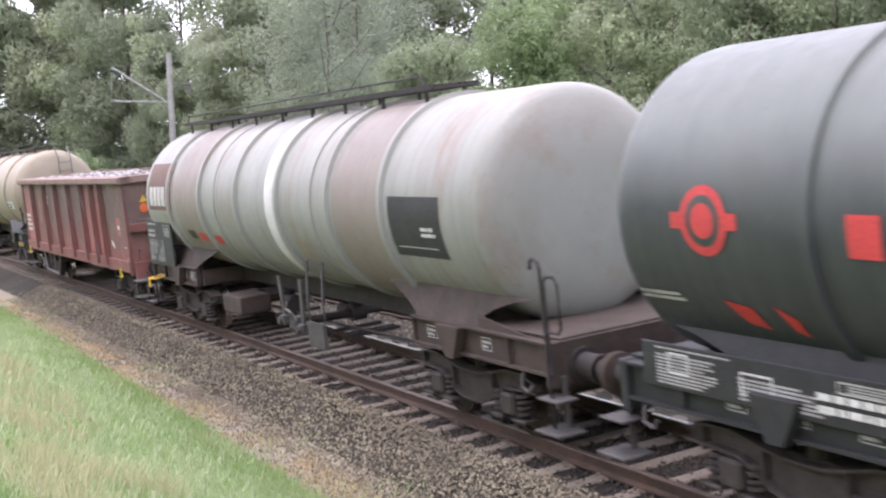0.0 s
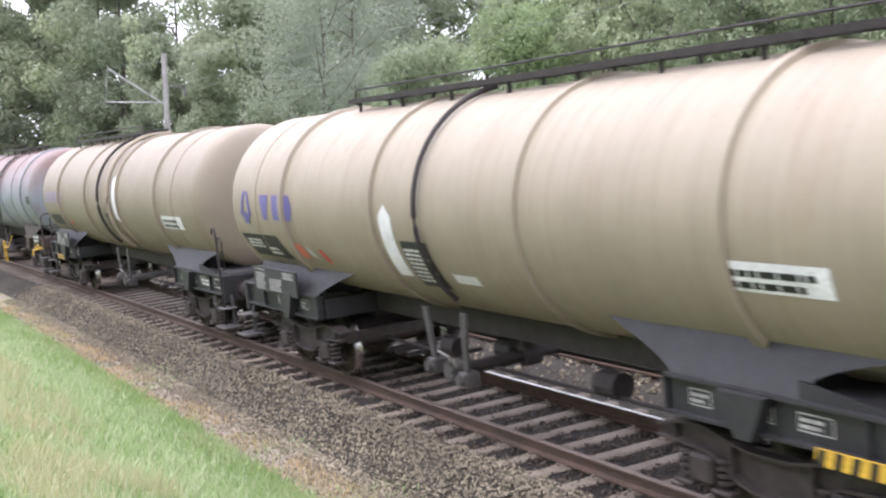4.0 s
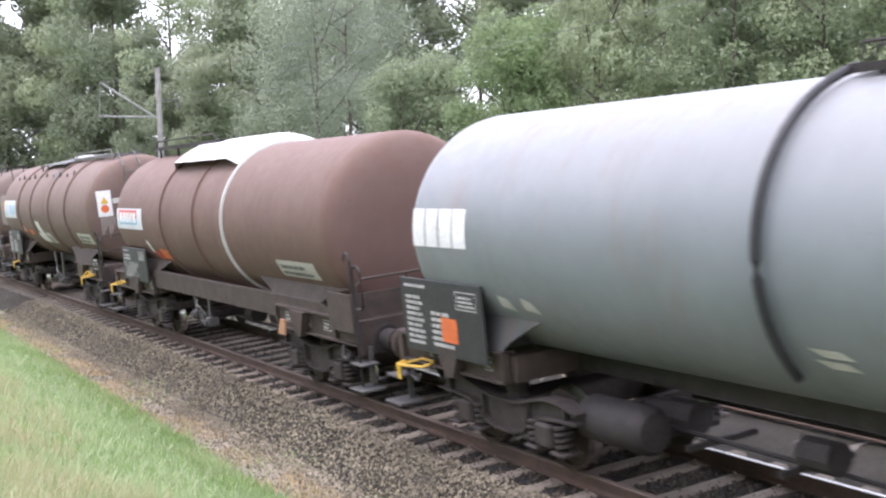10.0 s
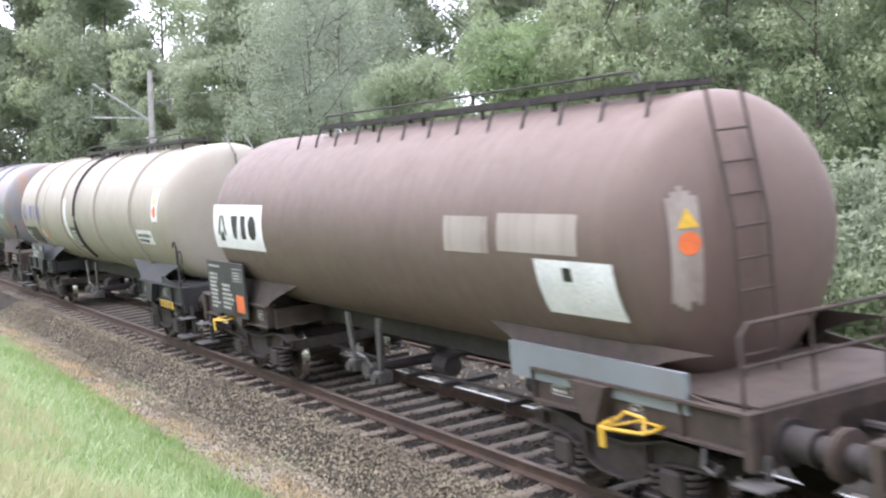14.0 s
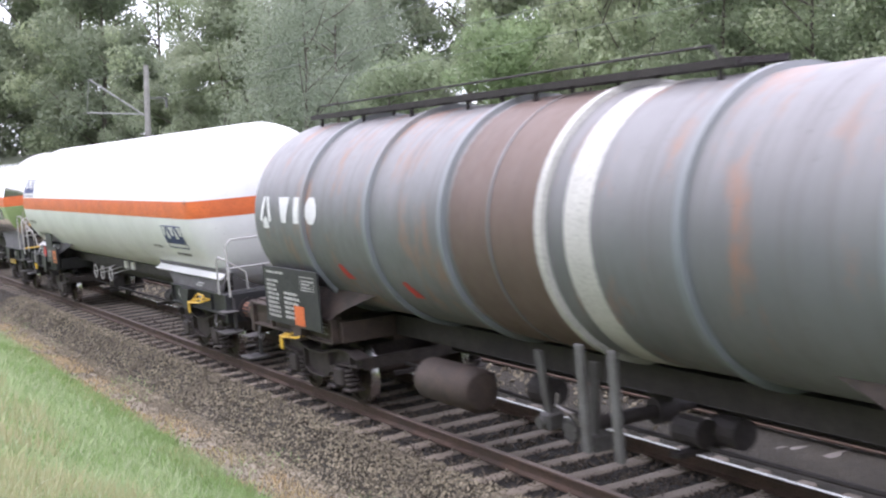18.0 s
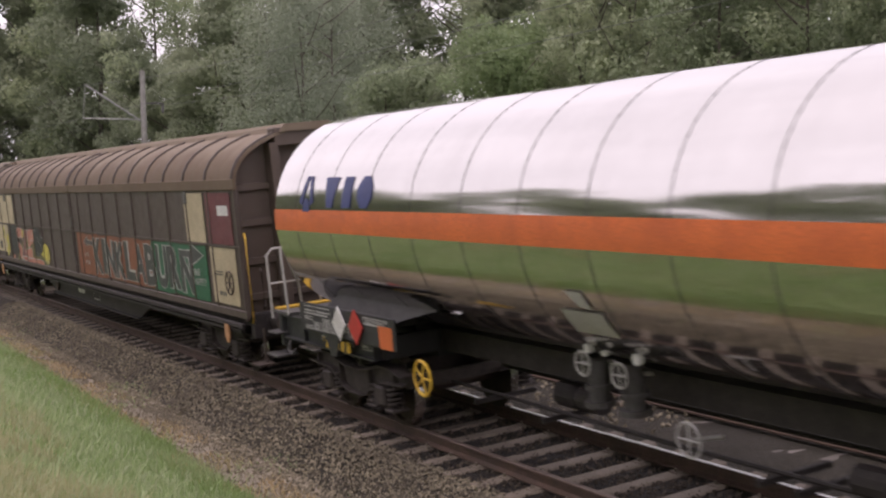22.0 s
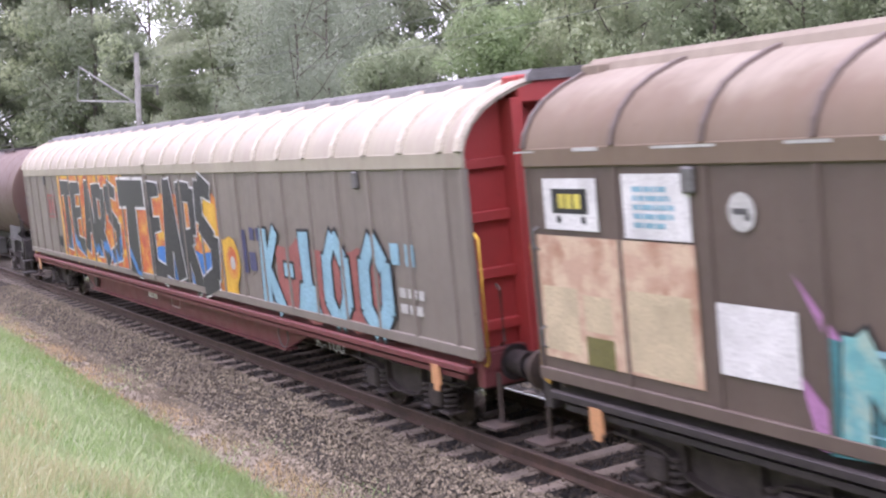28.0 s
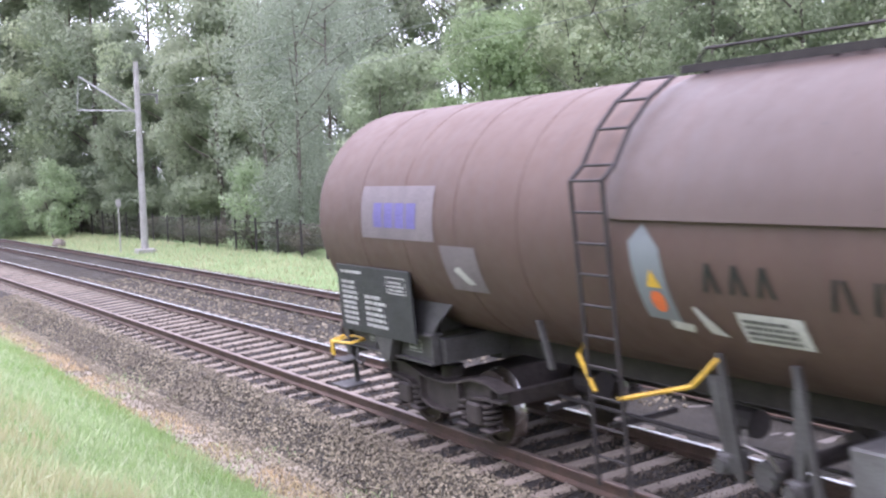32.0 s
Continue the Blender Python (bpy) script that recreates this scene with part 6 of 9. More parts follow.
patch("head_plate", tk, end8, P["dirtywhite"], [rect(-0.78 + 0.09 * i, -0.69 + 0.09 * i, 2.93 + 0.004 * i, 3.06 + 0.004 * i) for i in range(8)], 0.006, "pale strip on the tank's end")
patch("dribbles", tk, end8, P["scuff"], [rect(-1.12 + 0.045 * i, -1.09 + 0.045 * i, 2.1 + 0.09 * (i * 5 % 4), 2.6) for i in range(8)], 0.005, "pale dribbles below the plate")
board(w, -142.9 - c, -140.7 - c, 1.28, 2.05, -1.37, M["dark"], True, 20)
yellow_lever(w, -142.2 - c, 0.98)
yellow_lever(w, -131.5 - c, 1.05, -1.38, True)
sign(w, Flat(-1.27), -130.9 - c, -130.4 - c, 1.25, 1.55, M["dark"], 0, name="data_plate", label="dark data plate with white frame")
patch("lettering", w, Flat(-1.27), M["white"], frame_lines(-130.85 - c, -130.45 - c, 1.28, 1.52, 0.02), 0.012)
bm = bmesh.new()
prism(bm, [(-0.75, 4.06), (0.6, 4.22), (0.6, 4.25), (-0.75, 4.09)], "x", -139.0 - c, -135.3 - c)
tp = part("top_plate", bm, M["grey"], w, "grey-green tread plate along the top")
bm = bmesh.new()
box(bm, -0.03, 0.03, -0.72, -0.68, 3.75, 4.07)
me = mesh("post", bm, M["grey"])
for x in (-138.9, -138.0, -136.9, -135.5):
    shared("post", me, tp, Matrix.Translation((x - c, 0, 0)))
bm = bmesh.new()
box(bm, -136.9 - c, -135.9 - c, -0.1, 0.25, 4.12, 4.26, 0.02)
part("valve_box", bm, P["chalk"], w, "white valve box")
walkway(w, -135.2 - c, -130.5 - c, 4.15, M["grey"])
# no opening here: a flat black patch paints the shade below the plate
patch("recess", tk, f, M["black"], [[(-136.9 - c, 3.62), (-135.6 - c, 3.62), (-135.0 - c, 3.98), (-136.5 - c, 3.98)]], 0.02, "black patch painted as shade under the tread plate")
bm = bmesh.new()
pipe(bm, [(-0.09, -1.0, 3.66), (0.0, -0.98, 3.78), (0.1, -1.0, 3.68)], 0.022, 5)
me = mesh("hose_hook", bm, M["under"])
for i in range(10):
    shared("hose_hook", me, w, Matrix.Translation((-141.6 + 0.95 * i - c, 0, 0.06 * (i % 2))))
head_ladder(w, -129.93 - c, 2.68, 1.43, 1, -0.4)
gallery(w, h - 0.72, M["rust"])
end_rail(w, h - 0.95, 1.2, 2.0)
outlet_valves(w, -136.0 - c)
# 9
w, c, h, f, tk = tank_wagon("tank_wagon", "smooth grey-brown tank wagon with white labels", -160.7, -144.4, -158.8, -146.15, 1.43, 2.66, P["brown_c"], head=0.6, power=2.1, frame_mat=M["rust"], seed=10)
s11 = sign(tk, f, -158.4 - c, -155.95 - c, 2.32, 3.06, P["chalk"], 0, label="white sign with a black emblem")
maker(s11, f, -157.95 - c, 2.68, 0.45, M["black"], 3, -157.5 - c, -156.2 - c, 2.5, 2.88, "black emblem of three blades")
s12 = sign(tk, f, -147.95 - c, -146.6 - c, 2.0, 2.57, P["chalk"], 0, label="white label with a small black mark")
patch("black_mark", s12, f, M["black"], [rect(-147.45 - c, -147.3 - c, 2.36, 2.5)], 0.012)
patch("repaint", tk, f, P["scuff"], [rect(-149.85 - c, -148.85 - c, 2.58, 2.98)], 0.006)
patch("repaint", tk, f, P["scuff"], [rect(-148.65 - c, -147.15 - c, 2.62, 3.02)], 0.006)
end9 = Dished(-146.15 - c, 0.6, 2.1, 1.43, 2.66)
hz9 = patch("scuffed_patch", tk, end9, P["scuff"], [rect(-0.98 + 0.06 * i, -0.92 + 0.06 * i, 2.15 - 0.04 * (i % 3), 3.18 + 0.05 * (1 - abs(i - 2))) for i in range(5)], 0.006)
board(w, -159.3 - c, -157.3 - c, 1.1, 2.05, -1.37, M["dark"], True, 22, (0.75, 0.1))
walkway(w, -155.5 - c, -147.0 - c, 4.18, M["under"])
bm = bmesh.new()
pipe(bm, [(0, -0.62, 4.16), (0, -0.7, 4.0), (0, -0.75, 3.86)], 0.018, 5)
me = mesh("rail_bracket", bm, M["under"])
for i in range(13):
    shared("rail_bracket", me, w, Matrix.Translation((-155.8 + 0.75 * i - c, 0, 0)))
head_ladder(w, -146.06 - c, 2.66, 1.43, 1, -0.42, M["rust"], 0.25)
hazard(hz9, end9, -0.8, 2.84, 0.11)
gallery(w, h - 0.75, M["rust"], z1=2.1)
yellow_lever(w, -146.7 - c, 1.0, -1.38, True)
yellow_lever(w, -158.8 - c, 0.98)
bm = bmesh.new()
box(bm, -148.9 - c, -145.9 - c, -1.25, -1.2, 1.22, 1.6)
part("saddle_plate", bm, P["slate"], w)
outlet_valves(w, -153.0 - c)
# 10
w, c, h, f, tk = tank_wagon("tank_wagon", "dirty cream tank wagon with stiffening rings", -178.3, -160.7, -177.4, -161.5, 1.43, 2.72, P["cream"], ribs=[(-174.7, 0.16, 0.06, None), (-171.2, 0.1, 0.05, None), (-167.5, 0.1, 0.05, None), (-164.2, 0.16, 0.06, None)] + [(-173.6, 0.03, 0.012, None)], frame_mat=M["dark"], seed=11, solid_rear=True)
maker(tk, f, -176.58 - c, 2.74, 0.52, P["purple"], 3, -175.88 - c, -174.27 - c, 2.53, 2.95, "purple emblem of three blades")
patch("black_panel", tk, f, M["black"], [[(-177.05 - c, 2.32), (-175.3 - c, 2.32), (-175.0 - c, 1.85), (-176.6 - c, 1.85)]], 0.007)
patch("lettering", tk, f, M["white"], bars(-177.0 - c, -176.2 - c, 2.08, 2.22, 3, 24), 0.012)
for x, m8 in ((-175.25, C["label"]), (-174.58, P["dirtywhite"]), (-174.18, M["orange"])):
    patch("label", tk, f, m8, [[(x - c, 2.28), (x + 0.24 - c, 2.26), (x + 0.36 - c, 2.02), (x + 0.1 - c, 2.05)]], 0.009)
patch("white_arrow", tk, f, P["chalk"], [[(-171.05 - c, 2.15), (-170.72 - c, 2.05), (-170.72 - c, 3.08), (-170.9 - c, 3.2), (-171.05 - c, 3.1)]], 0.009, "white upright level strip")
sign(tk, f, -170.6 - c, -169.85 - c, 1.86, 2.42, M["black"], 8, M["white"], "notice_panel", "black notice panel with white lines", 25)
strap(tk, -169.5 - c, 1.43, 2.72, M["under"])
sign(tk, f, -163.9 - c, -162.7 - c, 2.2, 2.5, P["chalk"], 2, M["black"], "label", "white label", 26)
hz10 = sign(tk, f, -162.5 - c, -162.05 - c, 2.7, 3.35, P["chalk"], 0, label="white plate with overhead-line warning")
hazard(hz10, f, -162.28 - c, 3.05, 0.12)
board(w, -176.5 - c, -174.8 - c, 1.36, 1.8, -1.37, M["dark"], True, 27)
walkway(w, -172.0 - c, -163.0 - c, 4.28, M["under"], wide=0.6)
outlet_valves(w, -169.8 - c)
head_ladder(w, -161.45 - c, 2.72, 1.43, 1)
striped_panel(w, -162.4 - c, 0.98)
end_rail(w, h - 0.95, 1.2, 2.0)
# 11
w, c, h, f, tk = tank_wagon("tank_wagon", "dark grey rust-streaked tank wagon with a white band", -197.0, -178.3, -195.55, -179.9, 1.43, 2.76, P["rustgrey"], ribs=[(x, 0.13, 0.06, P["slate"]) for x in (-182.46, -184.7, -188.95, -191.0, -193.2)] + [(-186.85, 0.14, 0.06, P["dirtywhite"]), (-187.9, 0.05, 0.02, None)], bands=[(-186.5, -186.0, P["dirtywhite"], "dirty white band"), (-188.9, -186.9, P["brown_c"], "rusty brown bay")], frame_mat=M["rust"], seed=12)
maker(tk, f, -194.75 - c, 2.92, 0.5, P["chalk"], 3, -194.25 - c, -192.65 - c, 2.76, 3.14, "white emblem of three blades")
board(w, -195.3 - c, -193.05 - c, 1.16, 2.05, -1.38, M["dark"], True, 28, (0.55, 0.04))
for x, z in ((-192.35, 2.0), (-190.5, 1.86)):
    patch("red_label", tk, f, M["red"], [[(x - c, z + 0.2), (x + 0.12 - c, z + 0.22), (x + 0.36 - c, z), (x + 0.1 - c, z)]], 0.009)
s13 = sign(tk, f, -181.9 - c, -180.5 - c, 2.5, 2.76, P["slate"], 0, label="grey label strip with small marks")
patch("lettering", s13, f, P["chalk"], bars(-181.85 - c, -181.6 - c, 2.52, 2.6, 1, 3) + [disc_poly(-181.15 - c, 2.6, 0.06)] + bars(-180.8 - c, -180.55 - c, 2.52, 2.66, 2, 4) + bars(-181.85 - c, -181.2 - c, 2.7, 2.74, 1, 5), 0.012)
end11 = Dished(-179.9 - c, 0.36, 3.0, 1.43, 2.76)
patch("head_plate", tk, end11, P["dirtywhite"], [rect(-0.72 + 0.08 * i, -0.64 + 0.08 * i, 2.8, 2.9) for i in range(7)], 0.006, "pale strip on the tank's end")
walkway(w, -195.0 - c, -185.0 - c, 4.3, M["under"], wide=0.6)
yellow_lever(w, -194.4 - c, 0.98)
air_tank(w, -189.9 - c, 0.27, 1.4, 0.78, -0.95, M["rust"])
for x in (-186.6, -186.05):
    bm = bmesh.new()
    box(bm, x - c - 0.06, x - c + 0.06, -1.3, -1.24, 0.6, 1.7, 0.01)
    part("hanger", bm, M["grey"], w)
outlet_valves(w, -187.0 - c)
end_rail(w, h - 0.95, 1.2, 2.0)
patch("lettering", w, Flat(-1.22), M["white"], frame_lines(-180.9 - c, -180.5 - c, 1.12, 1.26, 0.015) + bars(-181.6 - c, -181.1 - c, 1.12, 1.24, 2, 7), 0.006)
# 12: white pressure tank
w, c, h, f, tk = tank_wagon("gas_tank_wagon", "white pressure tank wagon with an orange stripe", -216.3, -197.0, -215.4, -198.0, 1.53, 2.86, P["gaswhite"], head=0.8, power=2.0, frame_mat=M["dark"], aprons=M["ash"], seed=13, flare=1.5, wings=((0.75, -0.25), (0.4, -0.1)), lift=0.3)
for y in (-0.62, 0.62):
    bm = bmesh.new()
    box(bm, -6.2, 6.2, y - 0.04, y + 0.04, 1.24, 1.46, 0.01)
    part("side_sill", bm, M["under"], w)
P["tube"] = plain("light grey rail paint", (0.5, 0.49, 0.47), (0.36, 0.35, 0.33), 0.5)
for xa, xb in ((-214.85, -212.3), (-202.3, -198.15)):
    for sd in (-1, 1):
        bm = bmesh.new()
        prism(bm, [(sd * 1.2, 1.6), (sd * 1.0, 1.75), (sd * 0.96, 1.73), (sd * 1.17, 1.575)], "x", xa - c, xb - c)
        part("skirt", bm, P["gaswhite"], w, "white skirt plate below the tank")
belt("stripe", tk, shell_profile(-215.4 - c, -198.0 - c, 1.53, 0.8, 2.0), 2.86, 173, 185, 0.005, M["orange"], "orange stripe")
s14 = sign(tk, f, -200.50 - c, -199.22 - c, 2.13, 2.58, P["chalk"], 0, label="blue and white framed emblem panel")
patch("blue_frame", s14, f, P["navy"], frame_lines(-200.50 - c, -199.22 - c, 2.13, 2.58, 0.022), 0.011)
patch("blue_field", s14, f, P["navy"], [rect(-200.47 - c, -199.25 - c, 2.22, 2.38)], 0.012)
for x in (-200.12, -199.60):
    eye = patch("blue_oval", s14, f, P["navy"], [[(x - c + 0.17 * math.cos(q * 0.349), 2.42 + 0.14 * math.sin(q * 0.349)) for q in range(18)]], 0.014)
    patch("white_mark", eye, f, P["chalk"], [[(x - 0.1 - c, 2.33), (x + 0.1 - c, 2.33), (x + 0.03 - c, 2.53), (x - 0.03 - c, 2.53)]], 0.018)
s15 = sign(tk, f, -214.45 - c, -213.10 - c, 3.09, 3.55, P["chalk"], 0, label="blue and white framed emblem panel")
patch("blue_frame", s15, f, P["navy"], frame_lines(-214.45 - c, -213.10 - c, 3.09, 3.55, 0.022), 0.011)
patch("blue_field", s15, f, P["navy"], [rect(-214.42 - c, -213.13 - c, 3.18, 3.34)], 0.012)
for x in (-214.07, -213.48):
    eye = patch("blue_oval", s15, f, P["navy"], [[(x - c + 0.17 * math.cos(q * 0.349), 3.38 + 0.14 * math.sin(q * 0.349)) for q in range(18)]], 0.014)
    patch("white_mark", eye, f, P["chalk"], [[(x - 0.1 - c, 3.29), (x + 0.1 - c, 3.29), (x + 0.03 - c, 3.49), (x - 0.03 - c, 3.49)]], 0.018)
patch("lettering", tk, f, M["grey"], bars(-214.3 - c, -213.4 - c, 2.3, 2.42, 3, 30) + bars(-201.7 - c, -201.0 - c, 2.1, 2.16, 2, 31) + bars(-214.0 - c, -212.7 - c, 1.95, 2.05, 2, 32) + bars(-200.3 - c, -199.2 - c, 1.98, 2.06, 1, 33), 0.009)
bm = bmesh.new()
for i in range(3):
    prism(bm, [(-1.232 + 0.04 * i, 1.42 + 0.035 * i), (-1.222 + 0.04 * i, 1.445 + 0.035 * i), (-1.218 + 0.04 * i, 1.44 + 0.035 * i)], "x", -199.5 - c, -199.14 - c)
tagged(part("lettering", bm, M["stencil"], w), kind="stuff")
patch("lettering", tk, f, M["black"], frame_lines(-198.74 - c, -198.66 - c, 2.98, 3.025, 0.012) + frame_lines(-198.74 - c, -198.66 - c, 3.025, 3.07, 0.012), 0.009)
bm = bmesh.new()
box(bm, -213.8 - c, -211.75 - c, -1.33, -1.29, 1.2, 1.66, 0.006)
bd = part("number_board", bm, M["dark"], w)
fb = Flat(-1.33)
patch("lettering", bd, fb, M["stencil"], [q for i in range(4) for q in frame_lines(-213.76 - c, -213.45 - c, 1.25 + 0.095 * i, 1.33 + 0.095 * i, 0.01) + bars(-213.73 - c, -213.46 - c, 1.27 + 0.095 * i, 1.32 + 0.095 * i, 1, i)], 0.004)
patch("lettering", bd, fb, M["stencil"], [q for i in range(3) for q in frame_lines(-212.86 - c, -212.4 - c, 1.36 + 0.07 * i, 1.42 + 0.07 * i, 0.01) + bars(-212.84 - c, -212.42 - c, 1.37 + 0.07 * i, 1.41 + 0.07 * i, 1, 5 + i)] + bars(-212.78 - c, -212.5 - c, 1.28, 1.33, 1, 9), 0.004)
patch("warning_panel", bd, fb, M["orange"], [rect(-212.24 - c, -211.82 - c, 1.4, 1.56), rect(-212.24 - c, -211.82 - c, 1.22, 1.385)], 0.006, "orange hazard panel")
patch("lettering", bd, fb, M["black"], bars(-212.2 - c, -211.85 - c, 1.26, 1.34, 1, 3) + bars(-212.1 - c, -211.9 - c, 1.43, 1.52, 1, 4), 0.009)
bm = bmesh.new()
prism(bm, [(-213.19 - c, 1.29), (-213.01 - c, 1.475), (-213.19 - c, 1.66), (-213.37 - c, 1.475)], "y", -1.355, -1.34)
part("hazard_diamond", bm, M["red"], w, "red hazard diamond")
for xa, xb in ((-214.86, -214.54), (-214.42, -214.18), (-214.05, -213.9)):
    bm = bmesh.new()
    prism(bm, [(-1.24, 1.4), (-1.155, 1.58), (-1.14, 1.575), (-1.225, 1.395)], "x", xa - c, xb - c)
    tb = part("data_plate", bm, M["dark"], w)
    bm = bmesh.new()
    for u0, u1 in ((0.06, 0.14), (0.3, 0.36), (0.5, 0.72), (0.86, 0.94)):
        prism(bm, [(-1.243 + 0.085 * u0, 1.4 + 0.18 * u0), (-1.243 + 0.085 * u1, 1.4 + 0.18 * u1), (-1.238 + 0.085 * u1, 1.4 + 0.18 * u1), (-1.238 + 0.085 * u0, 1.4 + 0.18 * u0)], "x", xa - c + 0.03, xb - c - 0.03)
    tagged(part("lettering", bm, M["stencil"], tb), kind="stuff")
bm = bmesh.new()
box(bm, -214.95 - c, -214.63 - c, -1.36, -1.3, 1.1, 1.34, 0.006)
part("grey_plate", bm, M["grey"], w)
bm = bmesh.new()
prism(bm, [(-213.11 - c, 1.66), (-212.31 - c, 1.66), (-212.31 - c, 2.02), (-213.11 - c, 2.02)], "y", -1.31, -1.28)
for x in (-213.0, -212.42):
    box(bm, x - c - 0.03, x - c + 0.03, -1.28, -0.95, 1.72, 1.76)
part("dark_plate", bm, M["dark"], w)
bm = bmesh.new()
pipe(bm, [(-214.56 - c, -1.4, 1.1), (-214.56 - c, -1.4, 0.98), (-214.46 - c, -1.4, 0.94), (-214.42 - c, -1.4, 1.08)], 0.028, 6)
part("tow_hook", bm, M["yellow"], w, "yellow painted tow hook")
for sx in (-1, 1):
    gallery(w, sx * (h - 0.34), P["tube"], y0=-1.3, y1=1.3, z0=1.36, z1=2.36)
handrail(w, [(-215.02 - c, -1.3, 1.36), (-215.0 - c, -1.3, 1.96), (-215.06 - c, -1.3, 2.05), (-215.3 - c, -1.3, 2.06), (-215.96 - c, -1.3, 1.98)], P["tube"], 0.022, "grab_rail")
handrail(w, [(-197.95 - c, -1.3, 1.36), (-197.93 - c, -1.3, 1.95), (-197.86 - c, -1.28, 2.03), (-197.78 - c, -1.2, 1.98), (-197.85 - c, -0.8, 1.7), (-197.85 - c, -0.78, 1.4)], P["tube"], 0.022, "grab_rail")
yellow_lever(w, -199.1 - c, 1.15, -1.38, True)
for x in (-208.04, -207.34, -206.52):
    bm = bmesh.new()
    for a in range(12):
        q, r2 = math.pi * a / 6, math.pi * (a + 1) / 6
        pipe(bm, [(x - c + 0.16 * math.cos(q), -1.15, 1.2 + 0.16 * math.sin(q)), (x - c + 0.16 * math.cos(r2), -1.15, 1.2 + 0.16 * math.sin(r2))], 0.016, 5)
    pipe(bm, [(x - c - 0.16, -1.15, 1.2), (x - c + 0.16, -1.15, 1.2)], 0.012, 5)
    pipe(bm, [(x - c, -1.15, 1.2), (x - c, -0.6, 1.28)], 0.014, 6)
    part("valve_wheel", bm, P["tube"], w)
for x in (-206.74, -206.12):
    bm = bmesh.new()
    box(bm, x - c - 0.12, x - c + 0.1, -0.72, -0.655, 1.28, 1.45)
    part("white_plate", bm, M["white"], w)
bm = bmesh.new()
rod(bm, (h - 0.25, -0.875, 1.06), (h - 0.6, -0.875, 1.06), 0.15, 14)
part("buffer_sleeve", bm, plain("salmon primer paint", (0.5, 0.22, 0.13), None, 0.6), w, "salmon-coloured buffer sleeve")
# 13: polished cladding
chrome = Mat("polished metal cladding", 0.09, 1.0)
chrome.color(chrome.mix(chrome.noise(1.2, 4), (0.72, 0.7, 0.67), (0.58, 0.56, 0.53)))
chrome.bump(chrome.noise((0.7, 0.7, 1.5), 3), 0.006, 0.2)
P["chrome"] = chrome.m
w, c, h, f, tk = tank_wagon("gas_tank_wagon", "polished metal-clad pressure tank wagon with an orange stripe", -234.7, -216.3, -233.73, -217.62, 1.49, 2.84, P["chrome"], ribs=[(-232.4 + 1.21 * i, 0.016, 0.003, M["ash"]) for i in range(12)], head=0.5, power=0, frame_mat=M["dark"], aprons=M["ash"], seed=14, flare=1.5, wings=((1.5, -0.3), (0.5, -0.7)), lift=0.3)
belt("stripe", tk, shell_profile(-233.73 - c, -217.62 - c, 1.49, 0.5, 0), 2.84, 172, 184, 0.012, M["orange"], "orange stripe")
maker(tk, f, -232.0 - c, 3.28, 0.5, P["navy"], 3, -231.45 - c, -229.8 - c, 3.08, 3.48, "dark blue emblem of three blades")
sign(tk, f, -220.5 - c, -218.95 - c, 2.3, 2.62, P["dirtywhite"], 3, M["grey"], "label", "pale label plate with dark marks", 36, 0.02)
patch("pale_patch", tk, f, P["dirtywhite"], [rect(-225.95 - c, -225.25 - c, 1.84, 2.1)], 0.018)
board(w, -232.9 - c, -229.7 - c, 1.24, 1.66, -1.38, M["dark"], True, 37, (0.85, 0.0))
for dx, m8 in ((-231.4, M["white"]), (-230.85, M["red"])):
    bm = bmesh.new()
    prism(bm, [(dx - c, 1.22), (dx + 0.22 - c, 1.46), (dx - c, 1.7), (dx - 0.22 - c, 1.46)], "y", -1.42, -1.4)
    part("hazard_diamond", bm, m8, w)
striped_panel(w, -231.7 - c, 1.12)
striped_panel(w, -218.6 - c, 0.95)
bm = bmesh.new()
for a in range(14):
    q, r2 = math.pi * a / 7, math.pi * (a + 1) / 7
    pipe(bm, [(-229.1 - c + 0.22 * math.cos(q), -1.35, 0.98 + 0.22 * math.sin(q)), (-229.1 - c + 0.22 * math.cos(r2), -1.35, 0.98 + 0.22 * math.sin(r2))], 0.02, 5)
for a in range(5):
    q = 2 * math.pi * a / 5
    pipe(bm, [(-229.1 - c, -1.35, 0.98), (-229.1 - c + 0.22 * math.cos(q), -1.35, 0.98 + 0.22 * math.sin(q))], 0.014, 5)
part("hand_wheel", bm, M["yellow"], w, "yellow spoked hand wheel")
for sx in (-1, 1):
    gallery(w, sx * (h - 0.38), P["tube"], y0=-1.3, y1=1.3, z0=1.27, z1=2.37)
    handrail(w, [(sx * (h - 1.1), -1.3, 1.38), (sx * (h - 1.02), -1.3, 2.32), (sx * (h - 0.98), -1.28, 2.42), (sx * (h - 0.9), -1.22, 2.42), (sx * (h - 0.62), -0.9, 1.78), (sx * (h - 0.55), -0.85, 1.38)], P["tube"], 0.022, "grab_rail")
    bm = bmesh.new()
    a, b = sorted((sx * (h - 0.4), sx * (h - 1.12)))
    box(bm, a, b, -1.3, 1.3, 1.375, 1.41)
    part("deck", bm, M["grey"], w)
    bm = bmesh.new()
    a, b = sorted((sx * (h - 0.36), sx * (h - 0.6)))
    box(bm, a, b, -1.25, -0.3, 1.412, 1.44, 0.006)
    part("deck_edge", bm, M["yellow"], w, "yellow painted deck edge")
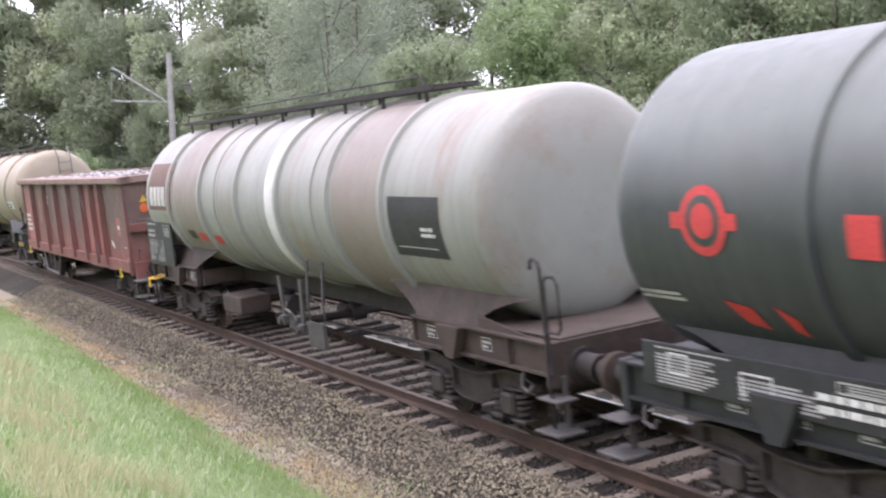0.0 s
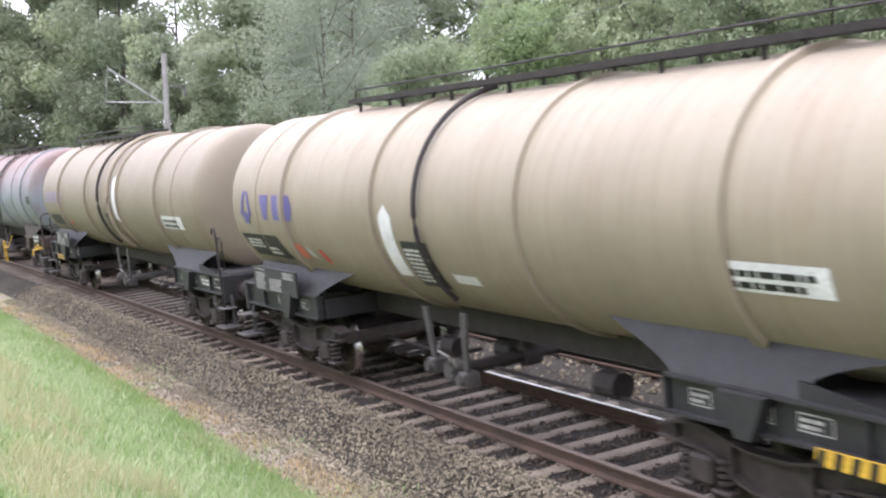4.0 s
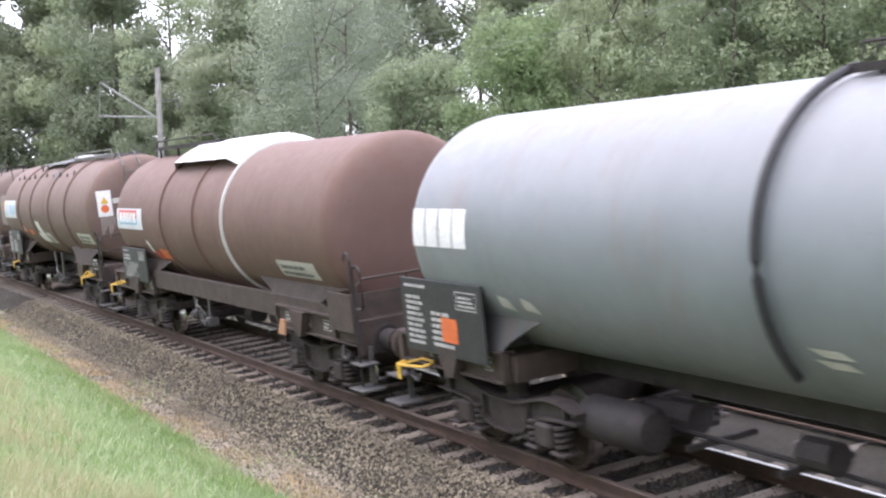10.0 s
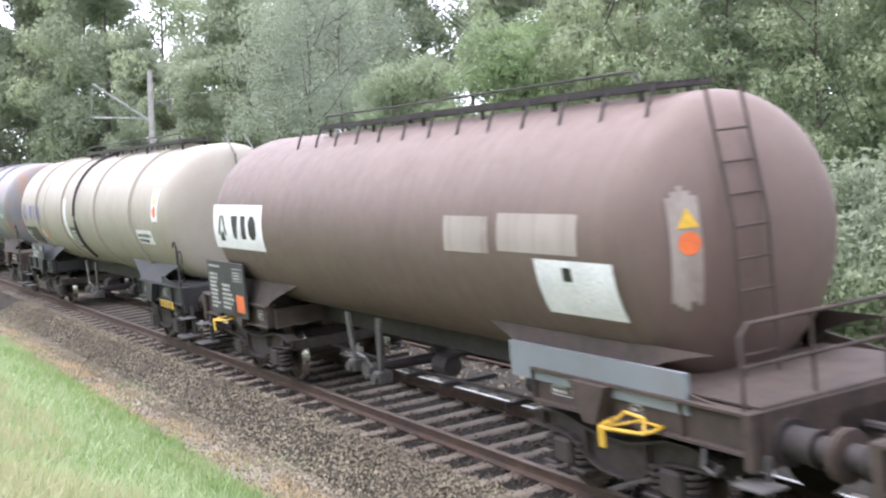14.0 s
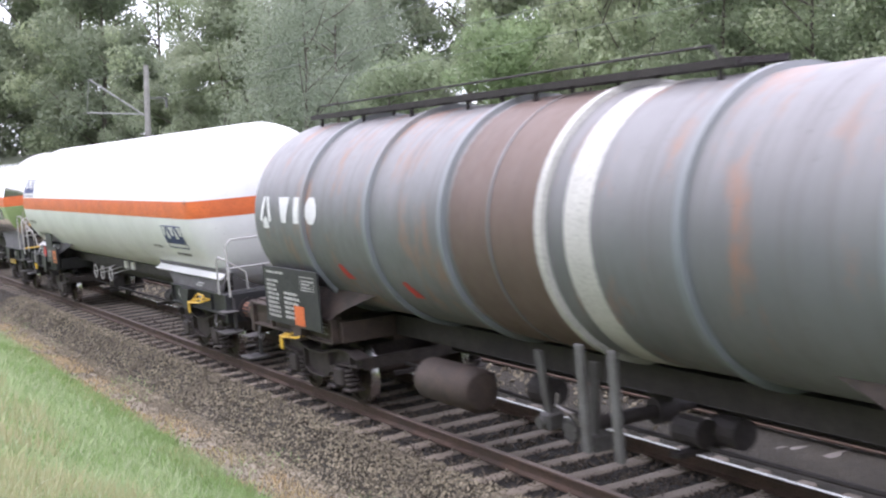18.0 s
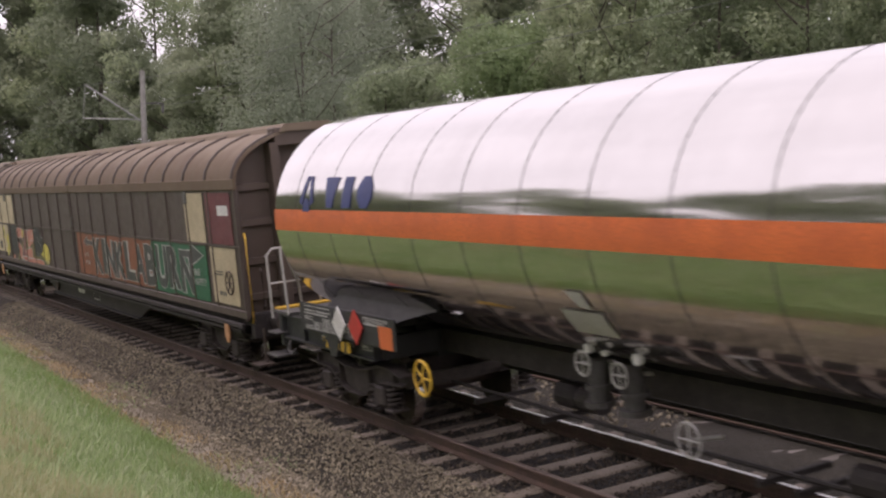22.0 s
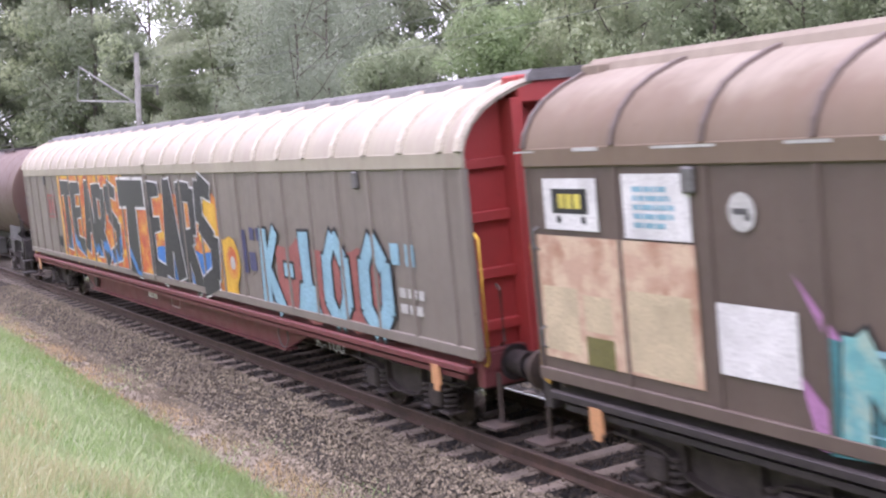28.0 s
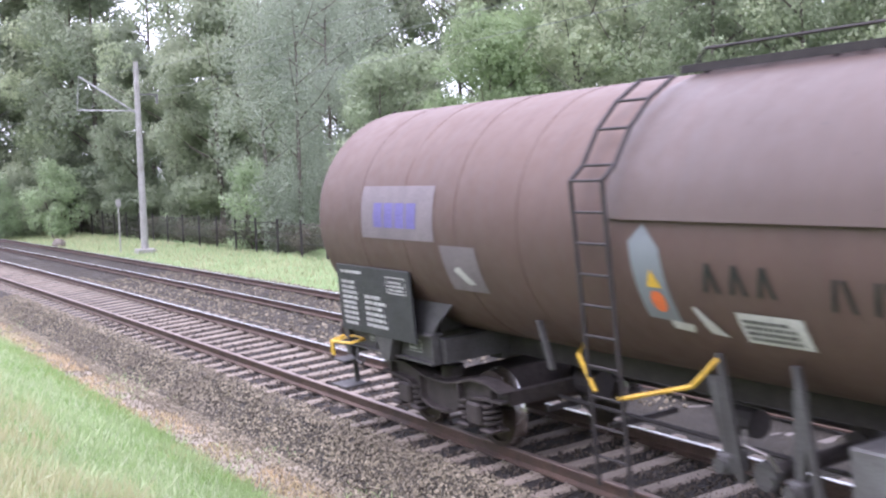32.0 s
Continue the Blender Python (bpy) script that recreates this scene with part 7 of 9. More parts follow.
for x, z, r2 in ((-226.26, 1.43, 0.13), (-225.63, 1.38, 0.13), (-224.62, 0.9, 0.17)):
    bm = bmesh.new()
    ends = [(x - c + r2 * math.cos(math.pi * a / 8), -0.9, z + r2 * math.sin(math.pi * a / 8)) for a in range(17)]
    for p, q in zip(ends, ends[1:]):
        pipe(bm, [p, q], 0.013, 5)
    for a in (0, 4):
        pipe(bm, [ends[a], ends[a + 8]], 0.01, 5)
    pipe(bm, [(x - c, -0.9, z), (x - c, -0.5, z - 0.05)], 0.022, 6)
    part("valve_wheel", bm, P["tube"], w)
for x in (-226.2, -225.6):
    bm = bmesh.new()
    rod(bm, (x - c, -0.75, 1.45), (x - c, -0.75, 0.95), 0.11, 14)
    rod(bm, (x - c, -0.75, 1.02), (x - c, -0.75, 0.96), 0.17, 14)
    rod(bm, (x - c, -0.75, 1.2), (x - c, -0.75, 1.14), 0.15, 14)
    part("outlet_pipe", bm, M["ash"], w)
for x, z, r2 in ((-226.14, 1.6, 0.05), (-225.85, 1.58, 0.03), (-225.31, 1.58, 0.06)):
    bm = bmesh.new()
    rod(bm, (x - c, -0.92, z), (x - c, -0.86, z), r2, 12)
    part("gauge", bm, M["white"], w)
patch("white_label", tk, f, P["dirtywhite"], [[(-225.72 - c, 2.31), (-225.45 - c, 2.31), (-225.38 - c, 2.13), (-225.58 - c, 2.15)]], 0.018)
# 17: last wagon
w, c, h, f, tk = tank_wagon("tank_wagon", "purple-brown tank wagon at the train's end", -330.1, -312.8, -329.6, -313.5, 1.45, 2.66, P["mauve"], head=0.1, power=5, ribs=[(x, 0.03, 0.005, None) for x in (-328.2, -327.0, -325.7, -324.4, -318.6, -317.2, -315.7, -314.4)], frame_mat=M["ash"], seed=15, inner=3.2, flare=0.4, reach=1.45)
ring("insulation_jacket", tk, -321.0 - c, 1.45, 2.66, 3.9, 0.05, P["jacket"], "sooty jacket plate over the upper half", 10, 171)
s17 = sign(tk, f, -328.15 - c, -326.2 - c, 2.56, 3.2, P["ghostgrey"], 0, label="greyish panel with faded blue blocks")
for b in blocks(-327.8 - c, -326.6 - c, 2.7, 3.0, 4):
    patch("name_block", s17, f, P["purple"], [b], 0.011)
board(w, -329.3 - c, -327.1 - c, 1.25, 2.15, -1.38, M["dark"], True, 38)
sign(tk, f, -321.3 - c, -320.55 - c, 1.88, 2.15, P["dirtywhite"], 4, M["grey"], "notice_panel", "white notice label", 39)
patch("grey_scar", tk, f, P["slate"], [[(-322.5 - c, 2.0), (-322.05 - c, 1.98), (-322.1 - c, 2.65), (-322.3 - c, 2.86), (-322.52 - c, 2.7)]], 0.006)
hazard(tk, f, -322.25 - c, 2.3, 0.1)
patch("white_label", tk, f, P["dirtywhite"], [[(-322.2 - c, 2.0), (-321.9 - c, 1.98), (-321.95 - c, 1.9), (-322.2 - c, 1.92)]], 0.012)
patch("hazard_label", tk, f, P["dirtywhite"], [[(-321.83 - c, 2.15), (-321.78 - c, 2.16), (-321.5 - c, 1.9), (-321.72 - c, 1.92)]], 0.012)
sign(tk, f, -326.1 - c, -325.3 - c, 2.0, 2.53, P["ghostgrey"], 0, label="small grey panel")
patch("white_label", tk, f, P["dirtywhite"], [[(-325.9 - c, 2.25), (-325.75 - c, 2.3), (-325.5 - c, 2.1), (-325.65 - c, 2.08)]], 0.012)
patch("scrawl", tk, f, M["black"], [rect(-321.6 - c + 0.16 * i, -321.55 - c + 0.16 * i, 2.3, 2.55, 0.08 * (-1) ** i) for i in range(6)] + [rect(-320.2 - c + 0.2 * i, -320.15 - c + 0.2 * i, 2.25, 2.5, 0.06 * (-1) ** i) for i in range(5)], 0.009)
ladder(w, -322.95 - c, 0.5, -1.54, 0.35, 3.25, M["under"], top=True)
handrail(w, [(-323.25 - c, -1.5, 1.74), (-323.34 - c, -1.54, 1.6), (-323.12 - c, -1.54, 1.27)], M["yellow"], 0.022)
handrail(w, [(-322.75 - c, -1.54, 1.25), (-321.75 - c, -1.5, 1.5), (-321.52 - c, -1.4, 1.74)], M["yellow"], 0.022)
walkway(w, -322.8 - c, -317.5 - c, 4.16, M["under"])
for x, z1 in ((-321.7, 1.72), (-320.8, 1.72), (-324.5, 1.75)):
    bm = bmesh.new()
    prism(bm, [(x - c - 0.09, z1), (x - c - 0.02, z1), (x - c + 0.14, 0.62 if x > -324 else 1.25), (x - c + 0.07, 0.62 if x > -324 else 1.25)], "y", -1.2, -1.15)
    part("hanger", bm, M["ash"], w)
bm = bmesh.new()
box(bm, -320.4 - c, -319.8 - c, -1.15, -0.7, 0.6, 1.15, 0.02)
part("equipment_box", bm, M["grey"], w)
yellow_lever(w, -329.4 - c, 1.05)
gallery(w, h - 0.75, M["under"], z1=2.0)
outlet_valves(w, -321.3 - c)
end_rail(w, h - 0.95, 1.2, 1.9)

# ---- lettering ----
def words(name, parent, text, x0, x1, z0, z1, y, material, swell=0.0, off=0.006, label="", lean=0.0):
    """Painted words on a flat side, fitted between x0, x1 and z0, z1."""
    cu = bpy.data.curves.new("letters", "FONT")
    cu.body, cu.offset, cu.resolution_u = text, swell, 3
    tmp = bpy.data.objects.new("letters", cu)
    scene.collection.objects.link(tmp)
    me = bpy.data.meshes.new_from_object(tmp.evaluated_get(bpy.context.evaluated_depsgraph_get()))
    bpy.data.objects.remove(tmp)
    co = np.zeros(len(me.vertices) * 3)
    me.vertices.foreach_get("co", co)
    co = co.reshape(-1, 3)
    lo, hi = co.min(0), co.max(0)
    u = (co - lo) / np.maximum(hi - lo, 1e-6)
    out = np.stack([x0 + (x1 - x0) * u[:, 0] + lean * u[:, 1], np.full(len(co), y - off), z0 + (z1 - z0) * u[:, 1]], 1)
    me.vertices.foreach_set("co", out.ravel())
    me.materials.clear()
    me.materials.append(material)
    ob = new(name, me)
    ob.parent = parent
    return tagged(ob, label) if label else ob


# block letters as strokes in a unit box: (u0, v0, u1, v1, width at start, width at end)
GLYPH = {
    "T": [(0, .9, 1, .9, .3, .3), (.5, .95, .42, 0, .32, .44)],
    "E": [(.2, .97, .15, .05, .34, .38), (.15, .9, .95, .9, .24, .2), (.15, .52, .85, .55, .24, .2), (.1, .1, .95, .02, .26, .34)],
    "A": [(.5, 1, .1, 0, .3, .42), (.5, 1, .9, 0, .3, .42), (.3, .35, .7, .35, .22, .22)],
    "R": [(.15, .97, .15, 0, .34, .4), (.15, .9, .8, .87, .26, .3), (.85, .92, .8, .48, .3, .26), (.8, .47, .2, .42, .22, .22), (.35, .45, .95, -.05, .28, .42)],
    "S": [(.92, .85, .3, .93, .24, .3), (.25, .95, .2, .58, .32, .3), (.18, .6, .85, .42, .3, .32), (.87, .47, .82, .1, .36, .34), (.87, .12, .05, 0, .34, .26)],
    "M": [(.1, 0, .15, 1, .3, .26), (.15, 1, .5, .4, .26, .24), (.5, .4, .85, 1, .24, .26), (.85, 1, .9, 0, .26, .3)],
    "I": [(.5, 0, .5, 1, .34, .3)],
    "K": [(.2, 1, .15, 0, .34, .5), (.2, .4, .85, 1, .26, .3), (.35, .5, .9, 0, .26, .42)],
    "1": [(.5, 1, .5, .35, .34, .34), (.5, .38, .5, 0, .5, .8)],
    "O": [(.5, 1, .17, .72, .26, .32), (.15, .76, .13, .22, .34, .36), (.12, .27, .5, 0, .34, .3), (.5, 0, .88, .27, .3, .34), (.87, .22, .85, .76, .36, .34), (.83, .72, .5, 1, .32, .26)],
    "B": [(.2, 1, .2, 0, .3, .3), (.2, .93, .8, .82, .24, .26), (.83, .88, .77, .52, .26, .24), (.2, .52, .85, .48, .22, .24), (.88, .53, .8, .07, .3, .26), (.8, .08, .2, .07, .24, .26)],
    "N": [(.15, 0, .15, 1, .3, .3), (.15, 1, .85, 0, .28, .28), (.85, 0, .85, 1, .3, .3)],
    "-": [(.1, .5, .9, .5, .24, .24)],
}


def stroke(xa, za, xb, zb, wa, wb, grow):
    """A tapered stroke as a four-sided outline."""
    d = math.hypot(xb - xa, zb - za)
    ux, uz = (xb - xa) / d, (zb - za) / d
    wa, wb = wa / 2 + grow, wb / 2 + grow
    xa, za, xb, zb = xa - ux * grow, za - uz * grow, xb + ux * grow, zb + uz * grow
    return [(xa - uz * wa, za + ux * wa), (xb - uz * wb, zb + ux * wb), (xb + uz * wb, zb - ux * wb), (xa + uz * wa, za - ux * wa)]


def glyph(ch, parent, x0, x1, z0, z1, y, fill, line, label, rim, off, seed=1, heavy=1.0):
    """One sprayed block letter: its outline, and its fill as a part of it."""
    rn = random.Random(seed)
    k = (x1 - x0) * (0.95 if ch not in "I1-" else 1.6) * heavy
    obs = []
    segs = [(a + rn.uniform(-.03, .03), b, c + rn.uniform(-.03, .03), d, e * rn.uniform(.9, 1.15), f * rn.uniform(.9, 1.15)) for a, b, c, d, e, f in GLYPH[ch]]
    for name, grow, o, m in (("letter", rim, off, line), ("fill", 0.0, off + 0.006, fill)):
        bm = bmesh.new()
        for i, (ua, va, ub, vb, wa, wb) in enumerate(segs):
            quad = stroke(x0 + ua * (x1 - x0), z0 + va * (z1 - z0), x0 + ub * (x1 - x0), z0 + vb * (z1 - z0), wa * k, wb * k, grow)
            bm.faces.new([bm.verts.new((px, y - o - 0.0007 * i, pz)) for px, pz in quad])
        obs.append(part(name, bm, m, obs[0] if obs else parent, label if not obs else ""))
    return obs[0]


def tag_paint(name, parent, text, x0, x1, z0, z1, y, fill, line, label, swell=0.03, off=0.008, rim=0.05, font=False, heavy=1.0):
    """Sprayed letters with an outline, each letter by itself."""
    rn = random.Random(len(text) * 7 + 1)
    wide = [0.45 if ch in "I-" else 1.0 for ch in text]
    unit, x = (x1 - x0) / sum(wide), x0
    for i, (ch, k) in enumerate(zip(text, wide)):
        a, b = x + 0.04 * unit, x + k * unit - 0.02 * unit
        dz = 0.03 * (z1 - z0)
        za, zb = z0 + rn.uniform(-dz, dz), z1 + rn.uniform(-dz, dz)
        if font:
            g = words("letter", parent, ch, a - rim, b + rim, za - rim, zb + rim, y, line, swell * 2, off, label, rn.uniform(-0.05, 0.08))
            words("fill", g, ch, a, b, za, zb, y, fill, swell, off + 0.004, "", 0.0)
        else:
            glyph(ch, parent, a, b, za, zb, y, fill, line, label, rim, off + 0.006 * (i % 2), i, heavy)
        x += k * unit


def disc(x, z, r, n=14):
    return [(x + r * math.cos(2 * math.pi * i / n), z + r * math.sin(2 * math.pi * i / n)) for i in range(n)]


def splash(x0, x1, z0, z1, n, seed, r0=0.2, r1=0.45):
    rn = random.Random(seed)
    return [disc(rn.uniform(x0, x1), rn.uniform(z0, z1), rn.uniform(r0, r1), 9) for _ in range(n)]


def ragged(x0, x1, z0, z1, step, rise, seed):
    """A field of paint with an uneven upper and lower edge, as upright slices."""
    rn, out, x = random.Random(seed), [], x0
    a, b = z0 + rn.uniform(-rise, rise), z1 + rn.uniform(-rise, rise)
    while x < x1 - 1e-6:
        n = min(step, x1 - x)
        c, d = z0 + rn.uniform(-rise, rise), z1 + rn.uniform(-rise, rise)
        out.append([(x, a), (x + n, c), (x + n, d), (x, b)])
        x, a, b = x + n, c, d
    return out


# ---- sliding-wall wagons ----
SIDE, BELT, EAVE0, EAVE1, SILL = 1.38, 2.37, 3.33, 3.52, 1.2
ROOF = [(1.40, 3.52), (1.36, 3.66), (1.26, 3.82), (1.1, 3.97), (0.88, 4.09), (0.62, 4.19), (0.42, 4.24)]


def roof_rib(wide, thick):
    """A rib that follows the roof on the near side, at x = 0."""
    bm = bmesh.new()
    rows = []
    for i, (y, z) in enumerate(ROOF):
        ny, nz = (0.98, 0.2) if i < 2 else (0.75, 0.66) if i < 4 else (0.4, 0.92)
        rows.append([bm.verts.new((dx, -(y + ny * t), z + nz * t)) for dx, t in ((-wide / 2, -0.005), (-wide * 0.36, thick), (wide * 0.36, thick), (wide / 2, -0.005))])
    for a, b in zip(rows, rows[1:]):
        for i in range(3):
            bm.faces.new((a[i], a[i + 1], b[i + 1], b[i]))
    bm.faces.new(rows[0])
    return bm


def wall_rib(wide, thick):
    bm = bmesh.new()
    prism(bm, [(-wide / 2, -SIDE + 0.002), (-wide * 0.3, -SIDE - thick), (wide * 0.3, -SIDE - thick), (wide / 2, -SIDE + 0.002)], "z", SILL + 0.02, EAVE0 - 0.004)
    return bm


def door_leaf(w, name, x0, x1, mat_wall, mat_roof, near):
    """One sliding wall: side sheet, eaves beam and its half of the rounded roof."""
    bm = bmesh.new()
    s = -1 if near else 1
    prism(bm, [(s * SIDE, SILL), (s * (SIDE - 0.05), SILL), (s * (SIDE - 0.05), EAVE0), (s * SIDE, EAVE0)], "x", x0, x1)
    d = part(name, bm, mat_wall, w)
    bm = bmesh.new()
    inn = [(y - 0.04, z - 0.04) for y, z in ROOF]
    prism(bm, [(s * y, z) for y, z in ROOF] + [(s * y, z) for y, z in inn[::-1]], "x", x0, x1)
    part("roof_sheet", bm, mat_roof, d, "", True)
    bm = bmesh.new()
    box(bm, x0, x1, s * SIDE - 0.03, s * SIDE + 0.03, EAVE0, EAVE1, 0.012)
    part("eaves_beam", bm, mat_roof, d)
    bm = bmesh.new()
    box(bm, x0, x1, s * SIDE - 0.035, s * SIDE + 0.02, SILL - 0.03, SILL + 0.1, 0.01)
    part("bottom_beam", bm, mat_wall, d)
    return d


def van(label, x0, x1, b0, b1, seam, wall, roof, ends, frame, rib_roof=(0.07, 0.035), rib_mat=None, pitch=1.265, belly=(-6, 6), belt=True, cap=None, lead=0.19, back=(0.4, 1.25), stiff=(0.07, 0.016)):
    w, h = wagon("sliding_wall_wagon", label, "freight wagon", x0, x1)
    c = (x0 + x1) / 2
    running_gear(w, h, h - 3.1)
    rr, wr = mesh("roof_rib", roof_rib(*rib_roof), rib_mat or roof), mesh("wall_rib", wall_rib(*stiff), wall)
    leaves = []
    for name, xa, xb in (("rear_door", b0 - c, seam - c - 0.03), ("front_door", seam - c + 0.03, b1 - c)):
        for near in (True, False):
            d = door_leaf(w, name, xa, xb, wall, roof, near)
            if not near:
                continue
            leaves.append(d)
            first = b1 - c - lead
            row = [first - pitch * i for i in range(40)] if name == "front_door" else [b0 - c + back[0] + back[1] * i for i in range(40)]
            for x in [xa + 0.05, xb - 0.05] + [x for x in row if xa + 0.3 < x < xb - 0.3]:
                shared("roof_rib", rr, d, Matrix.Translation((x, 0, 0)))
                shared("wall_rib", wr, d, Matrix.Translation((x, 0, 0)))
            if belt:
                bm = bmesh.new()
                box(bm, xa, xb, -SIDE - 0.03, -SIDE + 0.01, BELT - 0.022, BELT + 0.022)
                part("belt_rail", bm, wall, d)
            for z in (1.5, 2.5):
                bm = bmesh.new()
                pipe(bm, [(xa + 0.16, -SIDE, z), (xa + 0.16, -SIDE - 0.07, z + 0.03), (xa + 0.16, -SIDE - 0.07, z + 0.2), (xa + 0.16, -SIDE, z + 0.23)], 0.014, 5)
                part("door_handle", bm, M["grey"], d)
            bm = bmesh.new()
            x = xa + (xb - xa) * (0.22 if name == "rear_door" else 0.78)
            box(bm, x - 0.08, x + 0.08, -SIDE - 0.05, -SIDE, EAVE0 - 0.24, EAVE0 - 0.01, 0.02)
            part("lifting_lug", bm, M["grey"], d)
    bm = bmesh.new()
    prism(bm, [(-0.5, 4.22), (-0.46, 4.3), (-0.4, 4.35), (0.4, 4.35), (0.46, 4.3), (0.5, 4.22)], "x", b0 - c - 0.05, b1 - c + 0.05)
    part("ridge_cap", bm, cap or roof, w)
    bm = bmesh.new()
    box(bm, b0 - c + 0.1, b1 - c - 0.1, -1.25, 1.25, 1.02, 1.2)
    part("floor_frame", bm, frame, w)
    for sx, be in ((-1, b0 - c), (1, b1 - c)):
        bm = bmesh.new()
        xe = be - sx * 0.3
        pts = [(-1.33, 1.1)] + [(-y + 0.05, z - 0.05) for y, z in ROOF] + [(0.37, 4.19)] + [(y - 0.05, z - 0.05) for y, z in ROOF[::-1]] + [(1.33, 1.1)]
        prism(bm, pts, "x", xe - 0.03, xe + 0.03)
        ew = part("end_wall", bm, ends, w)
        bm = bmesh.new()
        for y in (-0.62, 0.62):
            box(bm, min(xe, be), max(xe, be) + 0.0, y - 0.08, y + 0.08, 1.0, 4.05, 0.01)
        part("end_post", bm, ends, ew)
        for z in (1.5, 2.1, 2.75, 3.35):
            bm = bmesh.new()
            box(bm, xe - 0.1, xe + 0.1, -1.3, 1.3, z - 0.06, z + 0.06, 0.01)
            part("cross_rib", bm, ends, ew)
        bm = bmesh.new()
        a, b = sorted((be - sx * 0.32, be - sx * 0.0))
        box(bm, a, b, -0.6, 0.6, 3.98, 4.3, 0.02)
        part("ridge_end", bm, ends if sx > 0 else cap or roof, w)
        bm = bmesh.new()
        a, b = sorted((sx * (h - 0.78), sx * (h - 0.62)))
        box(bm, a, b, -1.3, 1.3, 0.82, 1.25, 0.015)
        part("headstock", bm, frame, w)
        for dy, ln in ((0.0, (1.1, 2.6)), (0.22, (1.3, 2.0))):
            handrail(w, [(be - sx * 0.02, -1.31 + dy, ln[0]), (be + sx * 0.08, -1.33 + dy, ln[0] + 0.06), (be + sx * 0.08, -1.33 + dy, ln[1] - 0.06), (be - sx * 0.02, -1.31 + dy, ln[1])], M["yellow"] if dy == 0 else M["rust"], 0.018, "grab_rail")
        bm = bmesh.new()
        box(bm, sx * (h - 0.5) - 0.2, sx * (h - 0.5) + 0.2, -1.4, -1.1, 0.4, 0.43)
        box(bm, sx * (h - 0.5) - 0.02, sx * (h - 0.5) + 0.02, -1.2, -1.16, 0.42, 1.0)
        part("step", bm, M["rust"], w)
        bm = bmesh.new()
        x = be - sx * 1.0
        prism(bm, [(x - 0.09, 1.02), (x + 0.09, 1.02), (x + 0.1, 0.78), (x + 0.06, 0.78), (x + 0.05, 0.7), (x - 0.05, 0.7), (x - 0.06, 0.78), (x - 0.1, 0.78)], "y", -1.46, -1.43)
        part("brake_tag", bm, V["tagpaint"], w, "small faded orange shunting bracket")
    bm = bmesh.new()
    box(bm, b0 - c + 0.2, b1 - c - 0.2, -1.45, -1.38, 1.0, 1.08, 0.01)
    box(bm, b0 - c + 0.4, b1 - c - 0.4, -1.4, -1.35, 0.9, 0.96)
    part("door_track", bm, frame, w)
    for y in (-1.1, 1.1):
        bm = bmesh.new()
        prism(bm, [(belly[0], 1.02), (belly[0] + 1.6, 0.5), (belly[1] - 1.6, 0.5), (belly[1], 1.02)], "y", y - 0.03, y + 0.03)
        sill = part("side_sill", bm, frame, w)
        bm = bmesh.new()
        box(bm, belly[0] + 1.5, belly[1] - 1.5, y - 0.1, y + 0.1, 0.47, 0.5)
        part("bottom_flange", bm, frame, sill)
    bm = bmesh.new()
    box(bm, -h + 1.2, h - 1.2, -0.35, 0.35, 0.75, 1.02)
    part("centre_sill", bm, frame, w)
    patch("marks", w, Flat(-1.135), M["white"], bars(-1.5, -0.6, 0.68, 0.86, 1, 5) + frame_lines(0.2, 0.75, 0.62, 0.86, 0.015), 0.004)
    bm = bmesh.new()
    rod(bm, (belly[0] + 2.0, -1.2, 0.72), (belly[0] + 2.0, -1.14, 0.72), 0.16, 16)
    part("brake_wheel", bm, M["rust"], w)
    return w, c, leaves


V = {}
V["tagpaint"] = plain("faded orange bracket paint", (0.6, 0.3, 0.13), (0.45, 0.24, 0.12), 0.6)
V["brown"] = tank_paint("grimy brown van paint", (0.085, 0.063, 0.053), None, (0.07, 0.04, 0.032), 0.5, (0.055, 0.045, 0.042), 0.5, 0.6)
V["roof"] = tank_paint("dusty red-brown roof paint", (0.15, 0.105, 0.07), (0.2, 0.155, 0.11), (0.14, 0.08, 0.058), 0.5, (0.13, 0.1, 0.075), 0.5, 0.8, 4.3, 0.25)
V["umber"] = tank_paint("umber van paint", (0.115, 0.085, 0.068), None, (0.085, 0.055, 0.042), 0.4, (0.075, 0.06, 0.05), 0.5, 0.6)
V["roof_b"] = tank_paint("dusty tan-brown roof paint", (0.17, 0.125, 0.085), (0.24, 0.205, 0.155), (0.15, 0.09, 0.063), 0.4, (0.15, 0.117, 0.088), 0.5, 0.8, 4.3, 0.25)
V["stone"] = tank_paint("grey-brown van paint", (0.2, 0.175, 0.145), None, (0.16, 0.125, 0.095), 0.4, (0.12, 0.1, 0.085), 0.5, 0.6)
V["pale"] = tank_paint("dirty ivory roof paint", (0.36, 0.325, 0.25), None, (0.27, 0.21, 0.17), 0.5, (0.25, 0.21, 0.175), 0.5, 0.6)
V["pale_rib"] = plain("ivory rib paint", (0.5, 0.46, 0.37), (0.4, 0.36, 0.28), 0.6)
V["redend"] = tank_paint("faded red end paint", (0.42, 0.05, 0.045), None, (0.28, 0.05, 0.04), 0.4, (0.2, 0.05, 0.045), 0.4, 0.6)
V["redsill"] = tank_paint("dark red frame paint", (0.16, 0.04, 0.04), None, (0.1, 0.035, 0.03), 0.5, (0.08, 0.03, 0.03), 0.5, 0.6)
